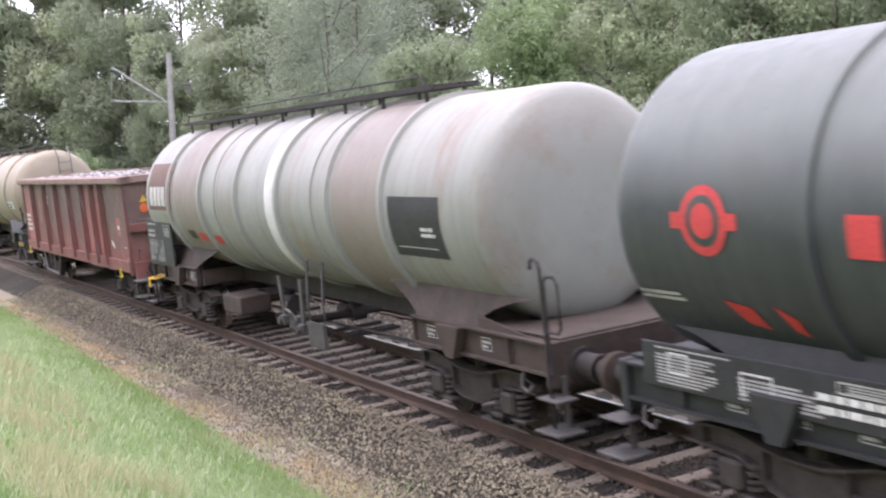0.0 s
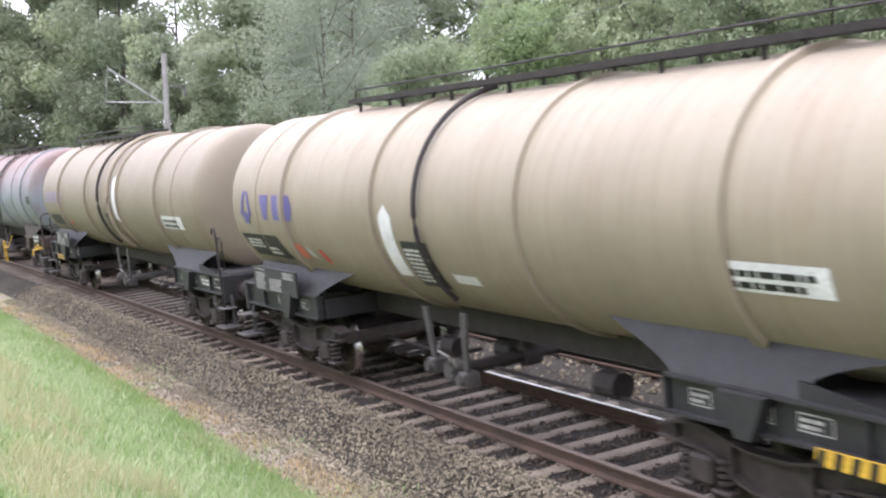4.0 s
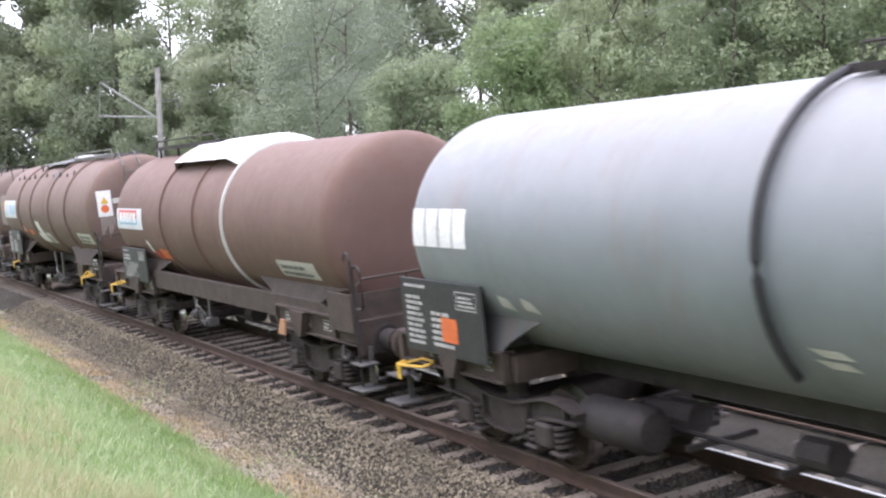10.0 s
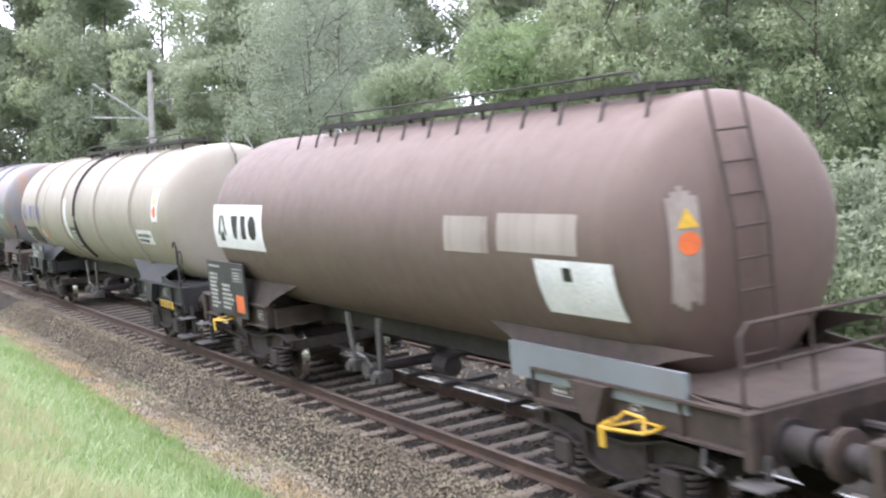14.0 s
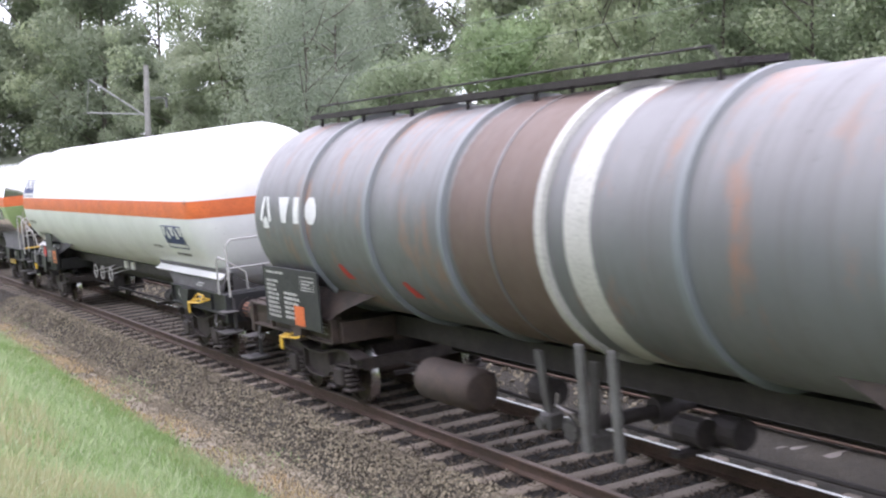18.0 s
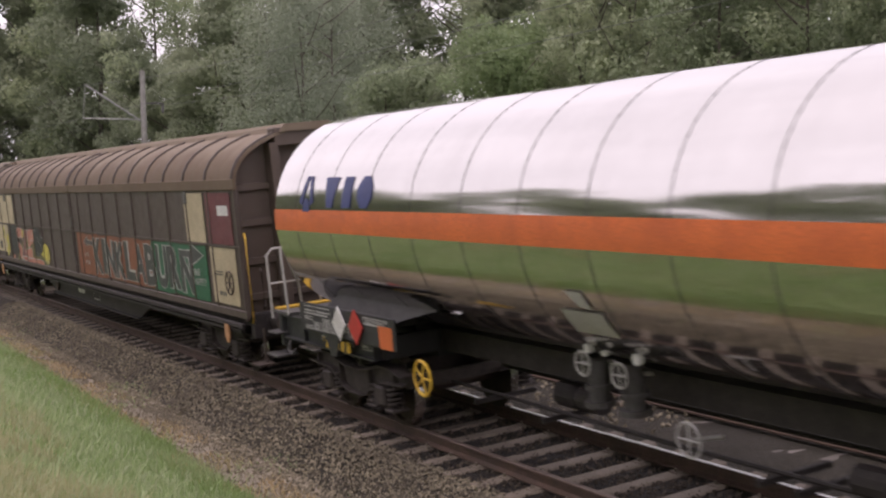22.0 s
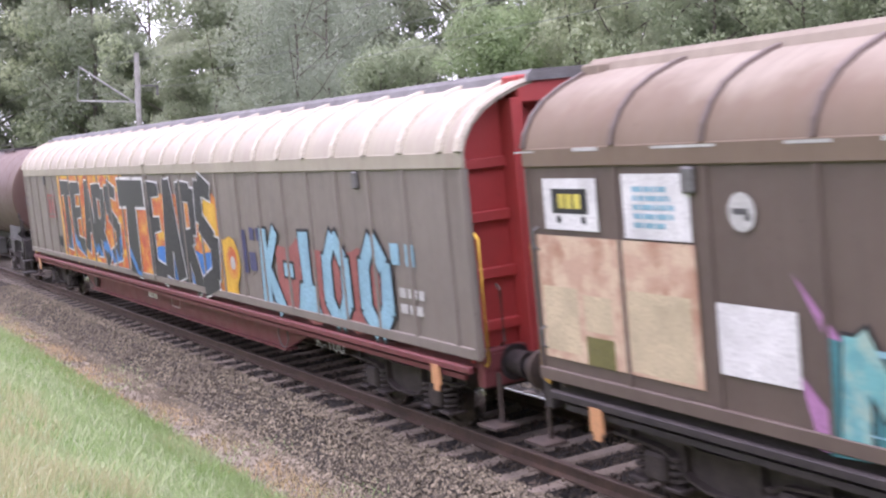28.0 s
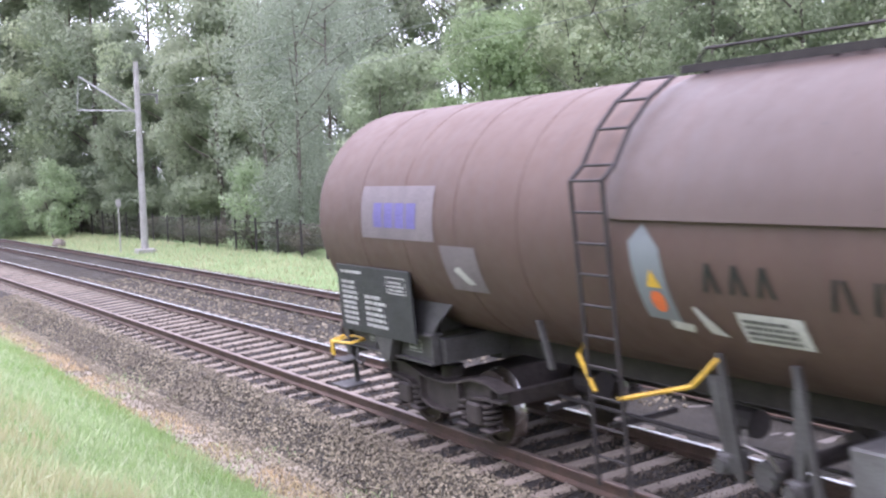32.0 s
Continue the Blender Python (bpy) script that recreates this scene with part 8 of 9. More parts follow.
for key, col in dict(cream=(0.56, 0.47, 0.31), crimson=(0.17, 0.045, 0.055), green=(0.02, 0.14, 0.07), rustorange=(0.27, 0.088, 0.042), ink=(0.062, 0.068, 0.064), slate=(0.085, 0.085, 0.085), silver=(0.33, 0.35, 0.34), paleline=(0.5, 0.5, 0.47), white=(0.72, 0.72, 0.7), salmon=(0.5, 0.17, 0.11), black=(0.02, 0.02, 0.024), tar=(0.03, 0.029, 0.033), lemon=(0.62, 0.52, 0.07), turq=(0.11, 0.33, 0.33), teal=(0.05, 0.2, 0.22), pink=(0.4, 0.19, 0.36), sky=(0.24, 0.45, 0.54), fire=(0.55, 0.15, 0.03), flame=(0.72, 0.42, 0.04), blue=(0.03, 0.18, 0.5), redhaze=(0.32, 0.1, 0.09), peach=(0.5, 0.3, 0.21), olive=(0.16, 0.15, 0.05), navy=(0.06, 0.06, 0.14)).items():
    C[key] = plain("sprayed %s paint" % key if key not in ("cream", "crimson", "peach") else "%s panel paint" % key, col, tuple(v * 0.72 for v in col), 0.55, 0, 2.5, 30, 0.002)


def spray(name, tones, scale=2.2):
    """Several sprayed tones that run into one another."""
    m = Mat(name, 0.55)
    col = tones[0]
    for i, t in enumerate(tones[1:]):
        col = m.mix(m.noise(scale * (1 + 0.6 * i), 4, 0.6, 0.46, 0.64), col, t)
    return m.color(m.mix(m.noise(30, 3, 0.6, 0.55, 0.8), col, tuple(v * 0.6 for v in tones[0]))).m


def low_blue():
    m = Mat("black spray paint with blue feet", 0.5)
    edge = m.math("ADD", m.axis(2), m.math("MULTIPLY", m.noise((1.6, 1, 0.6), 1, 0.5, 0.3, 0.7), 0.7))
    col = m.mix(m.span(edge, 1.98, 2.03), (0.04, 0.17, 0.42), (0.028, 0.026, 0.03))
    return m.color(m.mix(m.span(edge, 1.78, 1.82), (0.02, 0.02, 0.025), col)).m


C["fire"] = spray("fiery sprayed paint", [(0.46, 0.1, 0.03), (0.54, 0.2, 0.04), (0.36, 0.05, 0.03), (0.58, 0.3, 0.05)], 1.3)
C["turq"] = spray("mottled turquoise spray paint", [(0.13, 0.36, 0.36), (0.2, 0.45, 0.46), (0.07, 0.24, 0.26), (0.28, 0.4, 0.34)])
C["salmon"] = spray("mottled salmon spray paint", [(0.5, 0.2, 0.14), (0.58, 0.3, 0.22), (0.34, 0.08, 0.07)], 3.0)
C["lemon"] = spray("mottled yellow spray paint", [(0.55, 0.47, 0.07), (0.25, 0.23, 0.06), (0.62, 0.56, 0.12)], 3.0)
C["peach"] = spray("stained peach panel paint", [(0.46, 0.31, 0.22), (0.36, 0.2, 0.13), (0.56, 0.44, 0.31)], 2.4)
C["wine"] = spray("mottled dark red spray paint", [(0.2, 0.07, 0.065), (0.3, 0.12, 0.1), (0.1, 0.045, 0.045)], 3.0)
C["inkblue"] = low_blue()
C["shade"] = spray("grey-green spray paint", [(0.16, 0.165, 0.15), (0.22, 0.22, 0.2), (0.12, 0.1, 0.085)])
C["silver"] = spray("mottled silver spray paint", [(0.36, 0.38, 0.37), (0.44, 0.45, 0.44), (0.24, 0.25, 0.24), (0.32, 0.27, 0.22)])
F = Flat(-SIDE - 0.012)
WALL = -SIDE - 0.012

# 14: brown van with orange and green letters
w, c, (rear, front) = van("brown sliding-wall wagon with painted letters on orange and green", -260.4, -234.7, -259.55, -235.3, -247.7, V["brown"], V["roof"], V["umber"], M["under"], rib_mat=V["brown"], stiff=(0.06, 0.032))
patch("cream_panel", front, F, C["cream"], [rect(-238.15 - c, -237.05 - c, 2.4, 3.29)], 0.005, "cream painted panel")
patch("crimson_panel", front, F, C["crimson"], [rect(-236.9 - c, -235.6 - c, 2.4, 3.29)], 0.005, "crimson painted panel")
patch("white_label", front, F, C["white"], [rect(-236.3 - c, -235.75 - c, 2.9, 3.07)], 0.007)
lower = patch("cream_panel", front, F, C["cream"], [rect(-236.92 - c, -235.6 - c, 1.36, 2.34)], 0.005, "cream painted panel with small writing")
patch("writing", lower, F, C["slate"], bars(-236.7 - c, -236.3 - c, 1.85, 1.95, 2, 8) + bars(-236.6 - c, -236.2 - c, 1.5, 1.62, 1, 9), 0.008)
bm = bmesh.new()
for a in range(16):
    q, r2 = radians(a * 22.5), radians((a + 1) * 22.5)
    pipe(bm, [(-235.95 - c + 0.2 * math.cos(q), -SIDE - 0.05, 1.75 + 0.2 * math.sin(q)), (-235.95 - c + 0.2 * math.cos(r2), -SIDE - 0.05, 1.75 + 0.2 * math.sin(r2))], 0.014, 5)
for a in (0, 60, 120):
    q = radians(a)
    pipe(bm, [(-235.95 - c - 0.2 * math.cos(q), -SIDE - 0.05, 1.75 - 0.2 * math.sin(q)), (-235.95 - c + 0.2 * math.cos(q), -SIDE - 0.05, 1.75 + 0.2 * math.sin(q))], 0.01, 5)
part("hand_wheel", bm, M["rust"], front)
bg = patch("graffiti", front, F, C["rustorange"], ragged(-247.3 - c, -240.7 - c, 1.34, 2.34, 0.6, 0.03, 3), 0.0052, "orange painted field with letters")
patch("field", bg, F, C["green"], ragged(-240.7 - c, -237.15 - c, 1.34, 2.34, 0.5, 0.02, 4), 0.0052, "green painted field")
tag_paint("letters", bg, "KINKLABURN", -245.7 - c, -238.0 - c, 1.42, 2.24, WALL, C["ink"], C["paleline"], "dark grey letters thinly outlined in pale paint", 0.04, 0.008, 0.017, True)
arrow = [[(-238.7 - c, 2.1), (-238.0 - c, 2.1), (-238.0 - c, 2.22), (-238.7 - c, 2.22)], [(-238.0 - c, 1.98), (-237.35 - c, 2.16), (-238.0 - c, 2.34)], [(-246.6 - c, 2.14), (-246.22 - c, 2.02), (-246.22 - c, 2.26)], [(-246.22 - c, 2.09), (-245.62 - c, 2.05), (-245.62 - c, 2.15), (-246.22 - c, 2.19)]]
for a in arrow:
    patch("arrow", bg, F, C["paleline"], [[(p[0] + (p[0] - sum(q[0] for q in a) / len(a)) * 0.12, p[1] + (p[1] - sum(q[1] for q in a) / len(a)) * 0.22) for p in a]], 0.009)
    patch("arrow", bg, F, C["slate"], [a], 0.012)
words("letters", bg, "BE", -237.95 - c, -237.6 - c, 1.78, 1.9, WALL, C["paleline"], 0.01, 0.011)
words("letters", bg, "HAPPY!", -238.0 - c, -237.3 - c, 1.6, 1.74, WALL, C["paleline"], 0.01, 0.011)
words("letters", bg, "DON'T", -246.62 - c, -246.18 - c, 1.78, 1.88, WALL, C["paleline"], 0.01, 0.011)
words("letters", bg, "WORRY", -246.62 - c, -246.12 - c, 1.58, 1.68, WALL, C["paleline"], 0.01, 0.011)
patch("cream_panel", rear, F, C["cream"], [rect(-259.6 - c, -255.75 - c, 2.4, 3.28)], 0.005, "cream painted panel with small lettering")
patch("lettering", rear, F, C["slate"], bars(-259.4 - c, -258.5 - c, 2.5, 3.2, 5, 12, 0.4)[::2] + frame_lines(-259.4 - c, -258.5 - c, 3.05, 3.2, 0.012), 0.008)
lo2 = patch("cream_panel", rear, F, C["cream"], [rect(-259.6 - c, -257.05 - c, 1.46, 2.34)], 0.005, "stained cream painted panel")
patch("black_stain", lo2, F, C["black"], splash(-259.2 - c, -258.8 - c, 1.9, 2.2, 4, 5, 0.12, 0.2) + [rect(-258.7 - c, -258.3 - c, 1.55, 1.8)], 0.007)
ys = patch("yellow_square", lo2, F, C["lemon"], [rect(-258.0 - c, -257.65 - c, 1.9, 2.25)], 0.007)
words("letter", ys, "R", -257.9 - c, -257.75 - c, 1.98, 2.16, WALL, C["black"], 0.02, 0.01)
patch("yellow_smear", lo2, F, C["lemon"], splash(-257.5 - c, -257.1 - c, 1.5, 2.0, 5, 6, 0.1, 0.18), 0.006)
def cutout(name, parent, pts, fill, label, off, line=0.012):
    """A sprayed letter or shape with a thin pale outline."""
    pts = [(x - c, z) for x, z in pts]
    shape = patch(name, parent, F, fill, [pts], off, label)
    if line:
        patch("outline", shape, F, C["paleline"], [stroke(a[0], a[1], b[0], b[1], line, line, 0.004) for a, b in zip(pts, pts[1:] + pts[:1])], off + 0.002)
    return shape


gr = patch("graffiti", rear, F, C["black"], ragged(-256.75 - c, -255.5 - c, 1.48, 2.35, 0.4, 0.02, 7), 0.0056, "black, salmon and yellow sprayed picture")
cutout("olive_field", gr, [(-255.9, 1.22), (-251.3, 1.2), (-251.3, 1.4), (-252.6, 1.62), (-253.2, 1.96), (-254.2, 2.0), (-255.4, 1.7)], C["olive"], "olive sprayed ground", 0.006, 0)
cutout("salmon_shape", gr, [(-255.55, 2.28), (-255.0, 2.3), (-255.0, 2.02), (-255.25, 1.97), (-255.55, 2.0)], C["salmon"], "salmon letter with a pale outline", 0.008)
cutout("salmon_shape", gr, [(-254.96, 2.28), (-254.68, 2.27), (-254.72, 1.93), (-254.98, 2.0)], C["salmon"], "salmon letter with a pale outline", 0.0085)
cutout("salmon_shape", gr, [(-255.53, 1.86), (-255.2, 1.8), (-254.88, 1.66), (-255.12, 1.28), (-255.45, 1.52)], C["salmon"], "salmon letter with a pale outline", 0.009)
cutout("maroon_shape", gr, [(-254.27, 2.25), (-253.81, 2.25), (-253.85, 2.0), (-254.2, 1.9), (-254.4, 1.62), (-254.2, 1.3), (-255.0, 1.32), (-254.9, 1.55), (-254.65, 1.75)], C["wine"], "dark red letter with a pale outline", 0.0095)
cutout("salmon_shape", gr, [(-253.8, 2.22), (-253.52, 2.28), (-253.26, 2.13), (-252.76, 2.27), (-252.94, 1.95), (-253.5, 1.95), (-253.72, 1.72), (-253.9, 1.74)], C["salmon"], "salmon letter with a pale outline", 0.01)
cutout("salmon_shape", gr, [(-254.4, 1.62), (-253.83, 1.7), (-253.42, 1.74), (-253.29, 1.64), (-253.44, 1.42), (-254.18, 1.38)], C["salmon"], "salmon letter with a pale outline", 0.0105)
cutout("salmon_band", gr, [(-255.0, 1.42), (-254.0, 1.46), (-253.0, 1.4), (-252.3, 1.44), (-251.85, 1.4), (-251.72, 1.22), (-254.4, 1.22)], C["salmon"], "salmon sprayed band", 0.011)
cutout("salmon_spot", gr, [(-256.55, 1.4), (-256.25, 1.42), (-256.2, 1.24), (-256.5, 1.24)], C["salmon"], "", 0.011, 0)
cutout("yellow_wedge", gr, [(-254.66, 2.28), (-254.42, 2.22), (-254.6, 1.98), (-254.7, 2.05)], C["lemon"], "yellow sprayed wedge", 0.0105, 0)
cutout("yellow_cloud", gr, [(-251.75, 1.84), (-251.4, 1.92), (-251.1, 1.86), (-250.9, 1.7), (-250.95, 1.5), (-251.2, 1.34), (-251.6, 1.42), (-252.13, 1.6), (-251.9, 1.66)], C["lemon"], "yellow sprayed cloud", 0.0095, 0)
cutout("black_shape", gr, [(-252.9, 2.24), (-252.72, 2.33), (-252.5, 2.31), (-252.3, 2.36), (-252.05, 2.31), (-251.93, 2.14), (-251.65, 2.12), (-251.48, 1.94), (-251.75, 1.84), (-251.82, 1.66), (-252.2, 1.62), (-252.4, 1.5), (-252.96, 1.52), (-252.98, 1.9)], C["black"], "black sprayed shape", 0.012, 0)
for xa, za, xb, zb in ((-252.45, 2.08, -252.2, 1.86), (-252.85, 2.26, -252.6, 2.3), (-251.95, 2.1, -251.6, 2.08), (-251.62, 2.06, -251.5, 1.94), (-252.5, 1.64, -252.42, 1.45), (-252.1, 1.98, -251.9, 2.04), (-252.05, 1.84, -251.9, 1.9), (-251.9, 1.74, -251.78, 1.78), (-252.4, 2.22, -252.3, 2.28)):
    patch("pale_stroke", gr, F, C["paleline"], [stroke(xa - c, za, xb - c, zb, 0.018, 0.01, 0.0)], 0.014)
patch("writing", gr, F, C["paleline"], frame_lines(-251.62 - c, -251.45 - c, 1.26, 1.42, 0.02) + frame_lines(-251.38 - c, -251.22 - c, 1.27, 1.43, 0.02) + [rect(-251.12 - c, -251.08 - c, 1.28, 1.44)], 0.013)

# 15: brown van with silver and turquoise letters
w, c, (rear, front) = van("brown sliding-wall wagon with silver and turquoise painted letters", -285.85, -260.4, -285.08, -260.8, -273.4, V["umber"], V["roof_b"], V["umber"], M["under"], rib_mat=V["umber"], belt=False, lead=0.12, back=(0.3, 1.235), stiff=(0.06, 0.03))
rn = random.Random(91)
for leaf, xa, xb in ((rear, -285.2, -273.6), (front, -273.2, -261.0)):
    x = xa
    while x < xb - 0.8:
        n = rn.uniform(0.3, 1.0)
        patch("paint_wear", leaf, Flat(-SIDE - 0.03), C["paleline"], [rect(x - c, x + n - c, 3.475, 3.5 + rn.uniform(-0.012, 0.01))], 0.003)
        x += n + rn.uniform(0.2, 0.9)
cp = patch("crimson_panel", front, F, C["crimson"], [rect(-262.25 - c, -261.0 - c, 1.45, 3.28)], 0.005, "red painted panel with a white label")
patch("white_label", cp, F, C["white"], [rect(-262.12 - c, -261.12 - c, 2.82, 3.08)], 0.008)
for xa, xb, zb in ((-262.2, -261.65, 1.95), (-261.4, -261.05, 1.8)):
    patch("orange_square", cp, F, C["salmon"], [rect(xa - c, xb - c, 1.5, zb)], 0.008)
patch("white_bar", cp, F, C["cream"], [rect(-262.2 - c, -261.65 - c, 1.84, 1.95)], 0.011)
patch("scrawl", cp, F, C["white"], bars(-262.2 - c, -261.1 - c, 2.02, 2.24, 1, 14) + bars(-262.0 - c, -260.9 - c, 1.24, 1.36, 1, 15), 0.009)
g1 = patch("graffiti", front, F, C["paleline"], ragged(-269.0 - c, -263.2 - c, 1.2, 2.46, 0.7, 0.06, 16), 0.0052, "silver block letters with pale outline")
patch("shade", g1, F, C["shade"], ragged(-268.9 - c, -263.3 - c, 1.26, 2.38, 0.7, 0.05, 17), 0.0066)
tag_paint("letters", g1, "T-BONE", -268.8 - c, -263.2 - c, 1.28, 2.36, WALL, C["silver"], C["paleline"], "silver letters", 0.09, 0.009, 0.03)
patch("pale_wedge", g1, F, C["paleline"], [[(-263.2 - c, 2.4), (-262.6 - c, 1.25), (-263.1 - c, 1.3), (-263.5 - c, 2.1)]], 0.007)
tag_paint("letters", front, "ANKA", -273.15 - c, -269.3 - c, 1.3, 2.56, WALL, C["silver"], C["white"], "silver letters thickly outlined in white", 0.05, 0.006, 0.06)
tag_paint("letters", rear, "T", -274.75 - c, -273.5 - c, 1.3, 2.56, WALL, C["silver"], C["white"], "silver letter thickly outlined in white", 0.05, 0.006, 0.06)
g3 = patch("graffiti", rear, F, C["teal"], ragged(-281.1 - c, -275.0 - c, 1.2, 2.02, 0.45, 0.1, 18), 0.0052, "turquoise letters with pink flames")
tag_paint("letters", g3, "MISTER", -281.0 - c, -275.1 - c, 1.24, 2.06, WALL, C["turq"], C["black"], "turquoise letters outlined in black", 0.1, 0.008, 0.03)
patch("highlights", g3, F, C["sky"], [rect(-280.9 - c + i * 0.86, -280.3 - c + i * 0.86, 1.95, 2.0, 0.05) for i in range(7)] + [rect(-280.9 - c, -275.2 - c, 1.36, 1.375)], 0.014)
for tongue in [[(-281.2 - c, 1.15), (-280.8 - c, 1.2), (-281.4 - c, 1.75)], [(-281.0 - c, 1.9), (-280.7 - c, 1.8), (-281.4 - c, 2.5)]] + [[(x - 0.18 - c, 2.0), (x + 0.18 - c, 2.0), (x + 0.02 - c, 2.45)] for x in (-279.7, -278.9, -277.8, -277.1, -276.4)]:
    patch("flame_mark", g3, F, C["pink"], [tongue], 0.0045)
pk = patch("white_panel", rear, F, C["white"], [rect(-284.75 - c, -283.85 - c, 2.72, 3.22)], 0.006, "white panel with a yellow and black sign")
patch("black_sign", pk, F, C["black"], [rect(-284.6 - c, -284.0 - c, 2.88, 3.12), disc(-284.5 - c, 2.82, 0.04), disc(-284.08 - c, 2.82, 0.04)], 0.009)
patch("yellow_marks", pk, F, C["lemon"], blocks(-284.5 - c, -284.1 - c, 2.93, 3.07, 3), 0.012)
pw = patch("white_panel", rear, F, C["white"], [rect(-283.45 - c, -282.52 - c, 2.68, 3.26)], 0.006, "white notice panel with faint lines")
patch("lettering", pw, F, C["sky"], bars(-283.3 - c, -282.7 - c, 2.78, 3.18, 5, 20), 0.009)
pc = patch("peach_panel", rear, F, C["peach"], [rect(-284.95 - c, -282.5 - c, 1.42, 2.66)], 0.0046, "faded peach panel with rectangles")
for xa, xb, za, zb in ((-284.9, -284.3, 1.5, 2.15), (-284.2, -283.75, 1.75, 2.1), (-283.5, -282.6, 1.45, 2.2)):
    patch("cream_square", pc, F, C["cream"], [rect(xa - c, xb - c, za, zb)], 0.0066)
patch("dark_square", pc, F, C["olive"], [rect(-284.2 - c, -283.75 - c, 1.42, 1.7)], 0.007)
patch("white_square", rear, F, C["white"], [rect(-282.28 - c, -281.36 - c, 1.6, 2.2)], 0.0068)
patch("round_mark", rear, F, C["paleline"], [disc(-281.9 - c, 2.95, 0.16, 18)], 0.0056)
patch("round_mark", rear, F, C["slate"], [rect(-282.0 - c, -281.82 - c, 2.93, 2.98), rect(-281.86 - c, -281.8 - c, 2.88, 2.94)], 0.009)

# 16: pale-roofed van with burning letters
w, c, (rear, front) = van("grey-brown sliding-wall wagon with ivory roof, red end and burning letters", -312.8, -285.85, -311.75, -286.35, -299.12, V["stone"], V["pale"], V["redend"], V["redsill"], (0.17, 0.04), V["pale_rib"], 1.0, (-8, 8), False, M["grey"], 0.47, (0.78, 0.99), (0.11, 0.035))
patch("red_emblem", rear, F, C["redhaze"], frame_lines(-308.85 - c, -307.9 - c, 2.22, 2.84, 0.06) + [rect(-308.7 - c, -308.45 - c, 2.34, 2.72), rect(-308.3 - c, -308.05 - c, 2.34, 2.72)], 0.0056, "faded red framed emblem")
patch("grille", rear, F, C["black"], [rect(-307.95 - c, -307.55 - c, 1.5, 1.76)], 0.006)
fr = patch("graffiti", rear, F, C["flame"], ragged(-307.35 - c, -300.9 - c, 1.22, 3.4, 0.28, 0.09, 21), 0.0046, "burning orange field with dark letters")
patch("fire", fr, F, C["fire"], ragged(-307.25 - c, -300.92 - c, 1.3, 3.3, 0.26, 0.09, 22), 0.006)
tagged(patch("spark_spray", fr, F, C["flame"], splash(-307.0 - c, -300.95 - c, 1.35, 3.1, 70, 23, 0.02, 0.085), 0.0105), kind="stuff")
rn = random.Random(44)
for x, z in ((-301.35, 2.35), (-301.05, 1.95), (-302.3, 2.85), (-305.7, 1.6), (-303.3, 3.25), (-301.9, 3.3)):
    for a in (0, 60):
        patch("star", fr, F, C["flame"], [[(x - c + 0.13 * math.cos(radians(q + a)), z + 0.13 * math.sin(radians(q + a))) for q in (90, 210, 330)]], 0.0112 + a * 0.00001)
tag_paint("letters", fr, "TEARS", -307.05 - c, -301.45 - c, 1.5, 3.15, WALL, C["inkblue"], C["white"], "dark letters outlined in white", 0.055, 0.012, 0.035, heavy=1.15)
bk = patch("graffiti", front, F, C["fire"], ragged(-299.05 - c, -294.9 - c, 1.25, 2.9, 0.5, 0.1, 24), 0.0046, "large black letters over orange and blue")
patch("field", rear, F, C["fire"], ragged(-301.0 - c, -299.2 - c, 1.25, 3.0, 0.5, 0.08, 25), 0.0046)
patch("blue_field", bk, F, C["blue"], ragged(-299.0 - c, -295.2 - c, 1.28, 1.9, 0.5, 0.08, 26), 0.006)
patch("yellow_field", bk, F, C["flame"], ragged(-296.0 - c, -294.95 - c, 2.1, 2.85, 0.3, 0.1, 27) + splash(-298.9 - c, -295.3 - c, 2.0, 3.0, 12, 28, 0.05, 0.16), 0.0075)
tag_paint("letters", bk, "EARS", -299.25 - c, -295.0 - c, 1.3, 3.24, WALL, C["tar"], C["white"], "black letters outlined in white", 0.075, 0.012, 0.032, heavy=1.3)
tag_paint("letters", rear, "T", -301.4 - c, -299.3 - c, 1.27, 3.08, WALL, C["inkblue"], C["white"], "black letter outlined in white", 0.08, 0.018, 0.06)
tl = patch("graffiti", front, F, C["flame"], [disc(-294.4 - c, 1.85, 0.42, 12), rect(-294.9 - c, -294.2 - c, 1.22, 2.2)], 0.0062, "orange eye-like blot")
patch("eye", tl, F, C["fire"], [disc(-294.35 - c, 1.82, 0.28, 12)], 0.009)
patch("eye", tl, F, C["paleline"], [disc(-294.32 - c, 1.82, 0.12, 10)], 0.012)
patch("ghost_letters", front, F, C["navy"], [rect(-293.85 - c, -293.6 - c, 1.7, 2.4), rect(-293.4 - c, -293.2 - c, 2.25, 2.45), rect(-293.1 - c, -292.95 - c, 2.25, 2.45), rect(-293.5 - c, -293.2 - c, 1.75, 2.05)], 0.0048)
hz = patch("graffiti", front, F, C["redhaze"], ragged(-292.3 - c, -288.7 - c, 1.2, 2.25, 0.3, 0.12, 29), 0.0046, "light blue letters on a red haze")
tag_paint("letters", hz, "K", -293.0 - c, -292.1 - c, 1.22, 2.42, WALL, C["sky"], C["black"], "light blue letter outlined in black", 0.04, 0.009, 0.04)
patch("dash", hz, F, C["black"], [rect(-292.05 - c, -291.6 - c, 1.72, 2.0)], 0.009)
patch("dash", hz, F, C["sky"], [rect(-292.0 - c, -291.65 - c, 1.76, 1.96)], 0.012)
